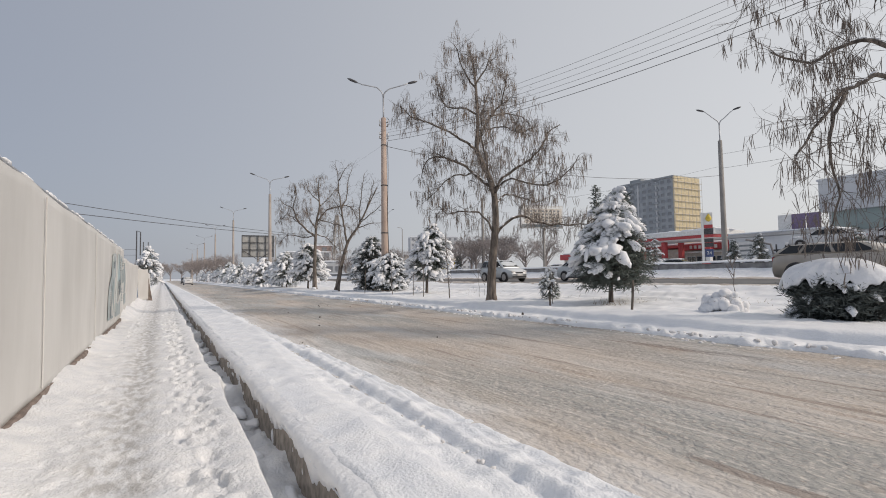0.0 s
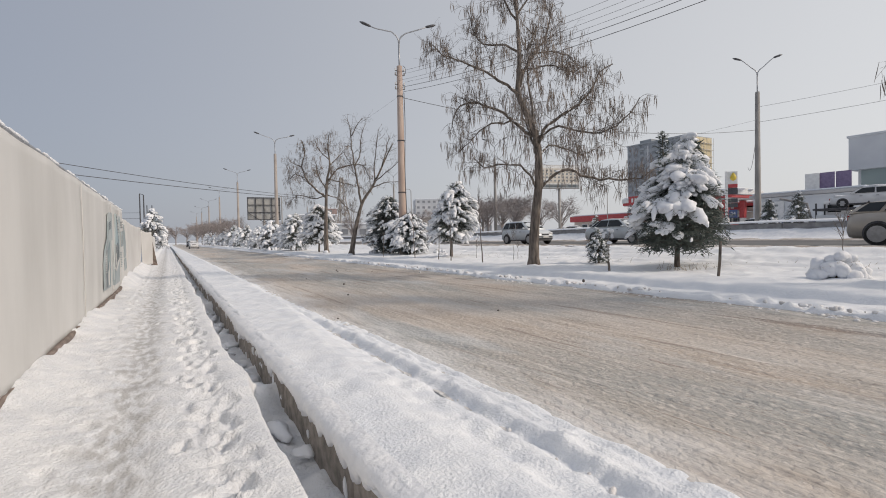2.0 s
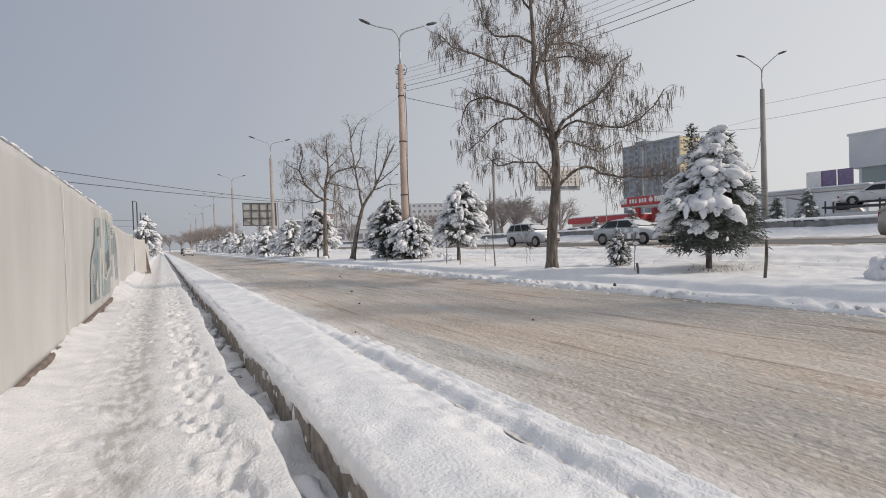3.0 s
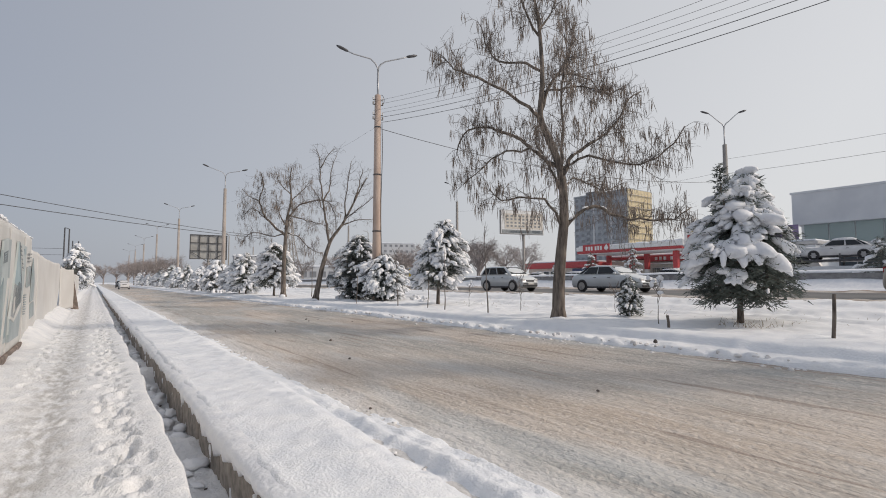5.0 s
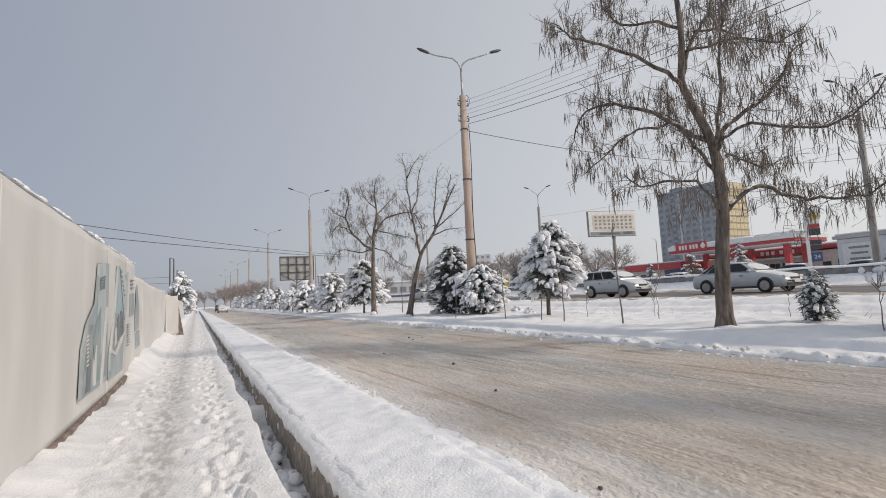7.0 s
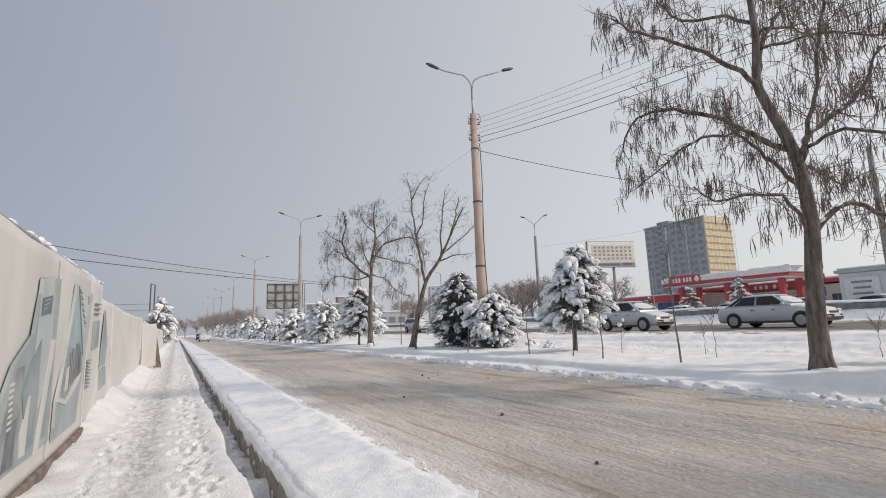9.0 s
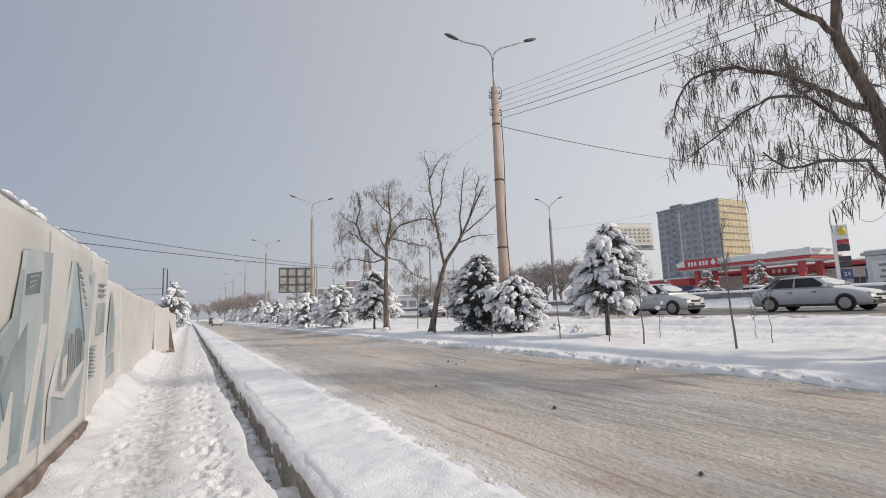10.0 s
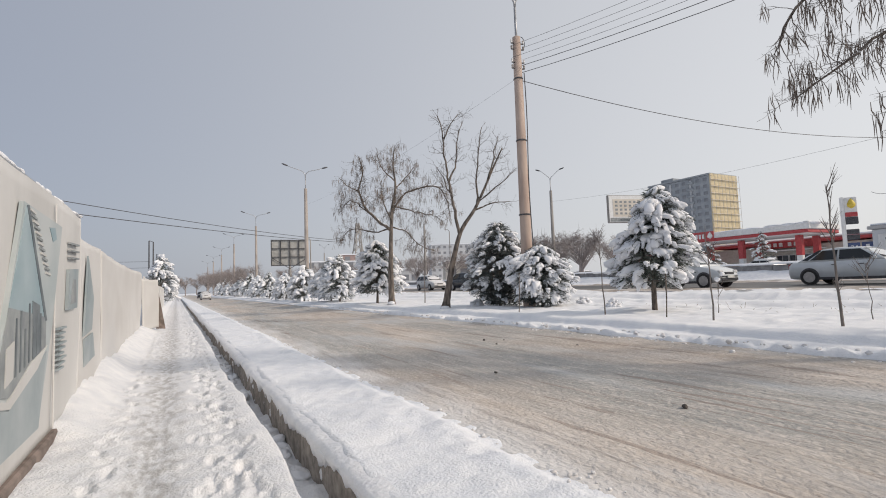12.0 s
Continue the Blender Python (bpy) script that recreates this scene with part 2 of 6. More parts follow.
    l.new(hgt.outputs[0], bp.inputs["Height"])
    l.new(bp.outputs["Normal"], p.inputs["Normal"])
    return m


def path_material():
    """Trodden snow, greyer along the beaten middle of the pavement."""
    m = mat("trodden_snow", (0.70, 0.715, 0.745), (0.81, 0.815, 0.825), 4, 0.65, 0.9, 40, dist=0.022, spec=0.25)
    n, l = m.node_tree.nodes, m.node_tree.links
    p = n["Principled BSDF"]
    base = p.inputs["Base Color"].links[0].from_socket
    co = n["Texture Coordinate"]
    sep = n.new("ShaderNodeSeparateXYZ")
    l.new(co.outputs["Object"], sep.inputs[0])
    no = n.new("ShaderNodeTexNoise")
    no.inputs["Scale"].default_value, no.inputs["Detail"].default_value = 2.2, 6
    l.new(co.outputs["Object"], no.inputs["Vector"])

    def math_node(op, a, b):
        q = n.new("ShaderNodeMath")
        q.operation = op
        for i, v in enumerate((a, b)):
            if isinstance(v, float):
                q.inputs[i].default_value = v
            else:
                l.new(v, q.inputs[i])
        return q.outputs[0]

    wob = math_node("MULTIPLY", math_node("SUBTRACT", no.outputs["Fac"], 0.5), 0.5)
    off = math_node("ABSOLUTE", math_node("ADD", math_node("ADD", sep.outputs["X"], 0.27), wob), 0.0)
    mr = n.new("ShaderNodeMapRange")
    mr.inputs["From Min"].default_value, mr.inputs["From Max"].default_value = 0.30, 0.08
    mr.inputs["To Max"].default_value = 0.8
    l.new(off, mr.inputs["Value"])
    fine = n.new("ShaderNodeTexNoise")
    fine.inputs["Scale"].default_value, fine.inputs["Detail"].default_value = 14, 5
    mpp = n.new("ShaderNodeMapping")
    mpp.inputs["Scale"].default_value = (1, 0.4, 1)
    l.new(co.outputs["Object"], mpp.inputs["Vector"])
    l.new(mpp.outputs["Vector"], fine.inputs["Vector"])
    fm = n.new("ShaderNodeMapRange")
    fm.inputs["From Min"].default_value, fm.inputs["From Max"].default_value = 0.38, 0.6
    l.new(fine.outputs["Fac"], fm.inputs["Value"])
    amount = math_node("MULTIPLY", mr.outputs["Result"], fm.outputs["Result"])
    mx = n.new("ShaderNodeMix")
    mx.data_type = "RGBA"
    mx.inputs[7].default_value = (0.42, 0.41, 0.40, 1)
    l.new(base, mx.inputs[6])
    l.new(amount, mx.inputs["Factor"])
    l.new(mx.outputs[2], p.inputs["Base Color"])
    return m


ROAD = road_material()
PATH = path_material()


# ---- building helpers ----
class Geo:
    """Vertices and faces of one mesh."""

    def __init__(self):
        self.v, self.f = [], []

    def add(self, verts, faces):
        k = len(self.v)
        self.v.extend(verts)
        self.f.extend(tuple(i + k for i in face) for face in faces)

    def box(self, cx, cy, cz, sx, sy, sz, bevel=0.0, turn=0.0):
        hx, hy, hz = sx / 2, sy / 2, sz / 2
        if bevel > 0:
            b = min(bevel, hx * 0.9, hy * 0.9, hz * 0.9)
            bm = bmesh.new()
            bmesh.ops.create_cube(bm, size=1)
            bmesh.ops.scale(bm, vec=(sx, sy, sz), verts=bm.verts)
            bmesh.ops.bevel(bm, geom=bm.edges[:], offset=b, segments=1, affect="EDGES")
            bm.verts.index_update()
            vs = [tuple(v.co) for v in bm.verts]
            fs = [tuple(v.index for v in face.verts) for face in bm.faces]
            bm.free()
        else:
            vs = [(x, y, z) for x in (-hx, hx) for y in (-hy, hy) for z in (-hz, hz)]
            fs = [(0, 1, 3, 2), (4, 6, 7, 5), (0, 4, 5, 1), (2, 3, 7, 6), (0, 2, 6, 4), (1, 5, 7, 3)]
        c, s = math.cos(radians(turn)), math.sin(radians(turn))
        self.add([(cx + x * c - y * s, cy + x * s + y * c, cz + z) for x, y, z in vs], fs)
        return self

    def tube(self, points, radii, sides=6, cap=True):
        pts = [Vector(p) for p in points]
        if not hasattr(radii, "__len__"):
            radii = [radii] * len(pts)
        k, n = len(self.v), len(pts)
        up = None
        for i, p in enumerate(pts):
            d = (pts[min(i + 1, n - 1)] - pts[max(i - 1, 0)]).normalized()
            if up is None:
                up = d.orthogonal().normalized()
            up = (up - d * up.dot(d))
            up = up.normalized() if up.length > 1e-4 else d.orthogonal().normalized()
            side = d.cross(up)
            r = radii[i]
            for j in range(sides):
                a = 2 * math.pi * j / sides
                q = p + (up * math.cos(a) + side * math.sin(a)) * r
                self.v.append((q.x, q.y, q.z))
        for i in range(n - 1):
            for j in range(sides):
                a, b = k + i * sides + j, k + i * sides + (j + 1) % sides
                self.f.append((a, b, b + sides, a + sides))
        if cap:
            self.f.append(tuple(k + j for j in reversed(range(sides))))
            self.f.append(tuple(k + (n - 1) * sides + j for j in range(sides)))
        return self

    def blob(self, c, r, rng, rough=0.18, level=1, axis=None, stretch=1.0, flat=0.7):
        """A lump: an uneven ball, flattened in z, drawn out along axis."""
        vs, fs = ICO[level]
        ph = [rng.uniform(0, 6.28) for _ in range(4)]
        c = Vector(c)
        out = []
        for v in vs:
            w = 1 + rough * (math.sin(3.1 * v.x + ph[0]) + math.sin(2.7 * v.y + ph[1]) + math.sin(3.7 * v.z + ph[2]) * 0.6)
            q = Vector((v.x, v.y, v.z * flat)) * (r * w)
            if axis is not None:
                q = q + axis * (q.dot(axis) * (stretch - 1))
            q = q + c
            out.append((q.x, q.y, q.z))
        self.add(out, fs)
        return self

    def lathe(self, profile, sides=16, at=(0, 0, 0), axis="z"):
        k = len(self.v)
        for r, h in profile:
            for j in range(sides):
                a = 2 * math.pi * j / sides
                x, y = r * math.cos(a), r * math.sin(a)
                p = (x, y, h) if axis == "z" else (x, h, y)
                self.v.append((p[0] + at[0], p[1] + at[1], p[2] + at[2]))
        for i in range(len(profile) - 1):
            for j in range(sides):
                a, b = k + i * sides + j, k + i * sides + (j + 1) % sides
                self.f.append((a, b, b + sides, a + sides))
        self.f.append(tuple(k + j for j in reversed(range(sides))))
        self.f.append(tuple(k + (len(profile) - 1) * sides + j for j in range(sides)))
        return self

    def prism(self, outline, y0, y1):
        """A side outline in x and z, drawn out from y0 to y1."""
        n = len(outline)
        vs = [(x, y0, z) for x, z in outline] + [(x, y1, z) for x, z in outline]
        fs = [tuple(range(n)), tuple(reversed(range(n, 2 * n)))]
        fs += [(i, i + n, (i + 1) % n + n, (i + 1) % n) for i in range(n)]
        self.add(vs, fs)
        return self


def ico_shape(level):
    bm = bmesh.new()
    bmesh.ops.create_icosphere(bm, subdivisions=level + 1, radius=1)
    bm.verts.index_update()
    got = [v.co.copy() for v in bm.verts], [tuple(v.index for v in f.verts) for f in bm.faces]
    bm.free()
    return got


ICO = [ico_shape(0), ico_shape(1), ico_shape(2)]


def mesh_of(name, geo, material, smooth=False):
    me = bpy.data.meshes.new(name)
    me.from_pydata(geo.v, [], geo.f)
    if smooth:
        me.polygons.foreach_set("use_smooth", [True] * len(me.polygons))
    me.materials.append(material)
    me.update()
    return me


def part(name, geo, material, parent, label="", smooth=False, kind=""):
    """One mesh object under a thing or under a part."""
    ob = new(name, mesh_of(name, geo, material, smooth))
    ob.parent = parent
    return tagged(ob, label=label, kind=kind)


def thing(name, at, label, category, group="", turn=0.0):
    ob = new(name)
    ob.empty_display_size = 0.2
    ob.matrix_basis = pose(*at, 0, 0, turn)
    return tagged(ob, label, category, group)


def whole(name, geo, material, label, category, kind="", smooth=False, group=""):
    return tagged(new(name, mesh_of(name, geo, material, smooth)), label, category, group, kind)


# ---- relief of the snow ----
def lattice(i, j, seed):
    n = (i.astype(np.int64) * 374761393 + j.astype(np.int64) * 668265263 + seed * 974711) & 0x7FFFFFFF
    n = ((n ^ (n >> 13)) * 1274126177) & 0x7FFFFFFF
    return ((n ^ (n >> 16)) & 0xFFFF) / 65535.0


def vnoise(x, y, seed=0):
    i, j = np.floor(x), np.floor(y)
    u, v = x - i, y - j
    u, v = u * u * (3 - 2 * u), v * v * (3 - 2 * v)
    a, b, c, d = lattice(i, j, seed), lattice(i + 1, j, seed), lattice(i, j + 1, seed), lattice(i + 1, j + 1, seed)
    return (a * (1 - u) + b * u) * (1 - v) + (c * (1 - u) + d * u) * v - 0.5


def fbm(x, y, size, seed=0, octaves=4):
    total = 0
    for k in range(octaves):
        total = total + vnoise(x / size * 2**k, y / size * 2**k, seed + 17 * k) / 2**k
    return total


def sheet(name, xs, ys, height, material, label, category, kind="structure"):
    """A height field over a grid of x and y."""
    X, Y = np.meshgrid(xs, ys)
    Z = height(X, Y)
    nx, ny = len(xs), len(ys)
    me = bpy.data.meshes.new(name)
    k = (np.arange(ny - 1)[:, None] * nx + np.arange(nx - 1)[None, :]).ravel()
    faces = np.stack([k, k + 1, k + 1 + nx, k + nx], 1)
    me.vertices.add(nx * ny)
    me.vertices.foreach_set("co", np.stack([X.ravel(), Y.ravel(), Z.ravel()], 1).ravel())
    me.loops.add(faces.size)
    me.loops.foreach_set("vertex_index", faces.ravel().astype(np.int32))
    me.polygons.add(len(faces))
    me.polygons.foreach_set("loop_start", np.arange(0, faces.size, 4, dtype=np.int32))
    me.polygons.foreach_set("use_smooth", np.ones(len(faces), dtype=bool))
    me.update(calc_edges=True)
    me.materials.append(material)
    return tagged(new(name, me), label, category, "", kind)


def reach(*spans):
    """y values, in spans of (start, end, step)."""
    return np.concatenate([np.arange(a, b, s) for a, b, s in spans])


def smooth_step(a, b, t):
    u = np.clip((t - a) / (b - a), 0, 1)
    return u * u * (3 - 2 * u)


# ---- ground, pavement, gutter, roads ----
def ground_height(X, Y):
    z = np.interp(X, [-400, -3, -1.25, -1.0, 0.5, 0.6, 1.35, 2.3, 8.6, 9.2, 14, 16.6, 17.2, 30.4, 32.2, 60, 400],
                  [1.0, 0.05, 0.02, -0.10, -0.12, -0.75, -0.75, -0.12, -0.12, 0.1, 0.32, 0.6, 0.6, 0.6, 0.95, 1.1, 2.0])
    far = smooth_step(420, 520, Y)
    return z * (1 - far) + 0.3 * far


sheet("ground", np.array([-400, -150, -60, -20, -8, -3, -1.3, -1.0, 0.5, 0.6, 1.35, 2.3, 8.6, 9.2, 14, 16.6, 17.2, 30.4, 32.2, 45, 60, 100, 150, 250, 400, 900.0]),
      reach((-60, 0, 10), (0, 200, 8), (200, 600, 40), (600, 2600, 250)), ground_height, SNOW,
      "snow-covered ground reaching away to the hazy horizon", "ground")


def gutter_edge(Y):
    return 0.67 + 0.09 * smooth_step(12, 17, Y) * smooth_step(23, 17, Y) - 0.09 * np.exp(-((Y - 16.4) / 1.2) ** 2) + 0.05 * np.exp(-((Y - 7.6) / 0.5) ** 2) + 0.07 * vnoise(Y / 1.7, Y * 0 + 3.1, 5) + 0.05 * vnoise(Y / 0.5, Y * 0 + 8.2, 6)


prints = []
rng = random.Random(4)
for lane, spread, step in ((0.27, 0.10, 0.36), (0.36, 0.07, 0.33), (0.20, 0.08, 0.47), (-0.02, 0.10, 0.75), (-0.64, 0.07, 0.43), (-0.60, 0.12, 0.8)):
    y, foot = 1.0, 1
    while y < 34:
        foot = -foot
        if rng.random() < 0.9:
            prints.append((lane + foot * spread * 0.8 + rng.gauss(0, 0.03), y + rng.gauss(0, 0.05), rng.uniform(0.09, 0.16), rng.uniform(0.04, 0.065), rng.uniform(0.010, 0.036) * (1.0 if lane > 0 else 0.35 + 0.4 * min(1, max(0, (y - 11) / 5))), rng.gauss(0, 0.15)))
        y += step


def pavement_height(X, Y):
    z = 0.04 + 0.035 * fbm(X, Y, 0.9, 1) + 0.030 * fbm(X, Y, 0.12, 2, 4) * (0.09 + 0.9 * np.exp(-((X - 0.3) / 0.22) ** 2) + 0.6 * np.exp(-((X + 0.65) / 0.16) ** 2) + 0.22 * np.exp(-((X + 0.27) / 0.2) ** 2))
    pile = 0.07 + 0.05 * smooth_step(10, 6, Y) + 0.06 * smooth_step(10, 12, Y) - 0.10 * smooth_step(12.5, 14.5, Y) * smooth_step(19.6, 18.4, Y) + 0.12 * smooth_step(19.4, 20.4, Y)
    z += (pile + 0.10 * vnoise(Y / 0.55, Y * 0, 9) + 0.05 * vnoise(Y / 0.17, X * 5, 10)) * smooth_step(-0.72, -1.22, X)
    beaten = np.exp(-((X + 0.27 + 0.06 * vnoise(Y / 2.5, Y * 0 + 1, 3)) / 0.17) ** 2)
    z += -0.035 * beaten
    z += 0.03 * np.exp(-((X - 0.55) / 0.14) ** 2)
    churn = np.exp(-((X - 0.29) / 0.17) ** 4) + (0.35 + 0.5 * smooth_step(11, 16, Y)) * np.exp(-((X + 0.66) / 0.13) ** 4)
    z += churn * (0.050 * np.abs(fbm(X, Y, 0.30, 24, 3)) + 0.030 * fbm(X * 1.2, Y * 0.8, 0.12, 25, 3) - 0.012)
    ys = Y[:, 0]
    for px, py, ly, lx, depth, turn in prints:
        a, b = np.searchsorted(ys, (py - 0.35, py + 0.35))
        if b <= a:
            continue
        dx, dy = X[a:b] - px, Y[a:b] - py
        u, v = dx * math.cos(turn) - dy * math.sin(turn), dx * math.sin(turn) + dy * math.cos(turn)
        q = np.sqrt((u / lx) ** 2 + (v / ly) ** 2)
        z[a:b] += -depth * 1.3 * np.clip(1.15 - q, 0, 0.35) / 0.35 + depth * 0.55 * np.exp(-((q - 1.3) / 0.2) ** 2)
    drop = smooth_step(gutter_edge(Y) - 0.05, gutter_edge(Y) + 0.02, X)
    floor = -0.28 + 0.14 * fbm(X, Y, 0.6, 21) + 0.06 * fbm(X, Y, 0.2, 22, 3)
    # a drift fallen across the gutter, and lower ones further on
    for line, lift, wide in ((7.35, 0.24, 0.30), (4.5, 0.10, 0.25), (11.2, 0.10, 0.3), (15.6, 0.12, 0.3)):
        floor = floor + lift * np.exp(-((Y - line) / wide) ** 2)
    return z * (1 - drop) + floor * drop


NEAR_YS = reach((-3, 1, 0.25), (1, 24, 0.027), (24, 45, 0.12), (45, 110, 0.8), (110, 420, 10))
sheet("pavement", np.concatenate([np.arange(-1.45, 0.55, 0.027), np.arange(0.55, 1.07, 0.02)]), NEAR_YS, pavement_height, PATH,
      "trodden snow on a pavement with footprints and a grey beaten middle", "pavement")


def verge_height(X, Y):
    lip = 0.97 + 0.05 * vnoise(Y / 0.9, Y * 0, 31) + 0.035 * vnoise(Y / 0.22, Y * 0, 32)
    right = 2.15 + 0.12 * vnoise(Y / 2.2, Y * 0, 33) + 0.05 * vnoise(Y / 0.35, Y * 0, 34) - 0.52 * smooth_step(14, 4.5, Y)
    top = 0.155 + 0.045 * fbm(X, Y, 0.8, 35) + 0.016 * fbm(X, Y, 0.14, 36, 3) + 0.03 * fbm(X, Y, 0.16, 40, 3) * smooth_step(1.5, 1.9, X)
    low = 0.015 + 0.045 * fbm(X, Y, 0.16, 37, 3) * smooth_step(2.8, 2.4, X)
    z = low + (top - low) * smooth_step(right + 0.2, right - 0.16, X)
    # wheel rut and the ridge beside it, where a car ran along the verge
    near = smooth_step(13.5, 9, Y)
    line = 2.06 + 0.06 * vnoise(Y / 3.0, Y * 0, 38)
    z += near * 0.045 * smooth_step(2.60, 2.25, X) * smooth_step(right - 0.1, right + 0.1, X)
    z += near * (-0.05 * np.exp(-((X - line) / 0.055) ** 2) + 0.04 * np.exp(-((X - line - 0.12) / 0.06) ** 2) * (0.8 + vnoise(Y / 0.3, X * 4, 39)))
    for off, lift in ((0.25, 0.022), (0.33, -0.02), (0.42, 0.018)):
        z += near * lift * np.exp(-((X - line - off - 0.02 * vnoise(Y / 1.4, Y * 0, 71)) / 0.032) ** 2) * (0.8 + 0.6 * vnoise(Y / 0.2, X * 5, 72))
    z -= (z + 0.03) * smooth_step(lip + 0.10, lip - 0.03, X) * 0.55
    z -= 0.12 * smooth_step(right + 0.22, right + 0.42, X) * (1 - near) + near * 0.12 * smooth_step(2.5, 2.72, X)
    return z


sheet("verge", np.concatenate([np.arange(0.94, 1.2, 0.02), np.arange(1.2, 2.96, 0.032)]), NEAR_YS, verge_height, SNOW,
      "smooth snow bank heaped on the kerb beside the road", "snow bank")


def road_height(X, Y):
    z = 0.012 + 0.018 * fbm(X * 2.2, Y * 0.35, 0.9, 41) + 0.014 * fbm(X, Y * 0.5, 0.18, 42, 3)
    # ridges squeezed up beside the wheel tracks
    for line, depth, seed in ((2.75, 0.02, 1), (3.2, 0.016, 2), (3.9, 0.022, 3), (4.5, 0.014, 4), (5.4, 0.02, 5), (6.1, 0.014, 6), (6.9, 0.02, 7), (7.6, 0.018, 8)):
        path = line + 0.35 * vnoise(Y / 9.0, Y * 0 + 4, 400 + seed) + 0.05 * vnoise(Y / 0.8, Y * 0, 420 + seed)
        z = z + depth * np.exp(-((X - path) / 0.06) ** 2) * np.clip(0.5 + 1.6 * vnoise(Y / 1.6, Y * 0, 440 + seed), 0, 1.3)
    return z + 0.13 * smooth_step(6.2, 8.4, X)


sheet("road", np.arange(2.05, 8.6, 0.055), reach((-3, 1, 0.25), (1, 30, 0.06), (30, 60, 0.25), (60, 110, 1), (110, 430, 10)), road_height, ROAD,
      "side road of packed brown-grey snow streaked by tyres", "road")


def median_height(X, Y):
    edge = 8.28 + 0.10 * vnoise(Y / 1.5, Y * 0, 51) + 0.09 * vnoise(Y / 0.3, Y * 0, 52)
    z = np.interp(X + 0.10 * vnoise(Y / 1.1, Y * 0, 58) + 0.05 * vnoise(Y / 0.25, Y * 0, 59), [8.1, 8.5, 9.0, 9.12, 9.5, 12, 14, 15.6, 16.4, 16.9], [0.20, 0.225, 0.245, 0.365, 0.385, 0.40, 0.52, 0.76, 0.84, 0.78])
    z += 0.06 * fbm(X, Y * 0.6, 1.6, 53) * smooth_step(8.6, 9.6, X) + 0.045 * fbm(X, Y * 0.55, 0.55, 54) + 0.032 * fbm(X, Y, 0.22, 57, 3) * (0.4 + smooth_step(9.6, 11, X)) + 0.03 * np.abs(fbm(X, Y, 0.9, 56, 3)) * smooth_step(9.4, 10.2, X)
    z += (0.11 * fbm(X, Y, 0.2, 55, 4)) * smooth_step(8.9, 8.5, X)
    for line, deep in ((12.9, 0.05), (13.5, 0.06), (14.9, 0.05)):
        z -= deep * np.exp(-((X - line - 0.25 * vnoise(Y / 6.0, Y * 0, 620 + int(line * 10))) / 0.14) ** 2) * np.clip(0.6 + vnoise(Y / 4.0, Y * 0, 640 + int(line * 10)), 0, 1.2)
    z += 0.03 * np.exp(-((X - 9.3) / 0.2) ** 2) + 0.03 * np.sin(X * 5.5 + 0.2 * Y) * smooth_step(13, 14, X) * smooth_step(16.5, 15.8, X)
    return z * smooth_step(edge - 0.07, edge + 0.07, X) - 0.05 * smooth_step(edge + 0.1, edge - 0.2, X)


sheet("median", np.concatenate([np.arange(7.9, 9.2, 0.05), np.arange(9.2, 16.95, 0.10)]), reach((-3, 1, 0.3), (1, 30, 0.075), (30, 60, 0.3), (60, 120, 1.2), (120, 430, 10)), median_height, FRESH_SNOW,
      "snowy planted strip between the side road and the avenue", "median")

sheet("avenue", np.arange(16.7, 31.0, 0.5), reach((-20, 120, 1.0), (120, 430, 10)), lambda X, Y: 0.82 + 0.02 * fbm(X, Y, 3, 61) + 0.0 * X, ASPHALT,
      "wet dark asphalt avenue with slush at its edges", "road")


sheet("slush_edge", np.arange(16.2, 17.6, 0.1), reach((-20, 90, 0.2), (90, 430, 5)),
      lambda X, Y: 0.80 + 0.10 * np.exp(-((X - 16.7) / 0.35) ** 2) + 0.07 * fbm(X, Y * 0.5, 0.35, 62), SLUSH,
      "brown slush thrown up along the near edge of the avenue", "slush")
sheet("far_slush_edge", np.arange(29.6, 30.8, 0.1), reach((-20, 90, 0.2), (90, 430, 5)),
      lambda X, Y: 0.79 + 0.12 * smooth_step(29.6, 30.4, X) + 0.08 * fbm(X, Y * 0.5, 0.35, 63), SLUSH,
      "brown slush along the far edge of the avenue", "slush")


def bank_height(X, Y):
    z = np.interp(X, [30.2, 30.6, 31.0, 31.9, 32.4], [0.80, 0.95, 1.0, 1.45, 1.48])
    return z + 0.08 * fbm(X, Y, 1.1, 71) + 0.05 * fbm(X, Y, 0.3, 72)


sheet("snow_bank", np.arange(30.2, 32.5, 0.15), reach((-20, 90, 0.3), (90, 430, 4)), bank_height, SNOW_CLUMP,
      "ploughed snow bank along the far edge of the avenue", "snow bank")
g = Geo()
for k in range(60):
    g.box(32.5, -18 + 6 * k + 3, 1.45, 0.35, 5.97, 0.72, 0.03)
parapet = whole("parapet", g, PARAPET, "grey concrete parapet along the far side of the avenue", "parapet", "structure")
sheet("parapet_snow", np.array([32.22, 32.3, 32.5, 32.7, 32.78]), reach((-18, 90, 0.4), (90, 340, 4)),
      lambda X, Y: 1.83 + 0.16 * (1 - ((X - 32.5) / 0.3) ** 2) + 0.06 * vnoise(Y / 2.2, X * 0, 81), SNOW,
      "rounded snow cap lying on the parapet", "snow cap")


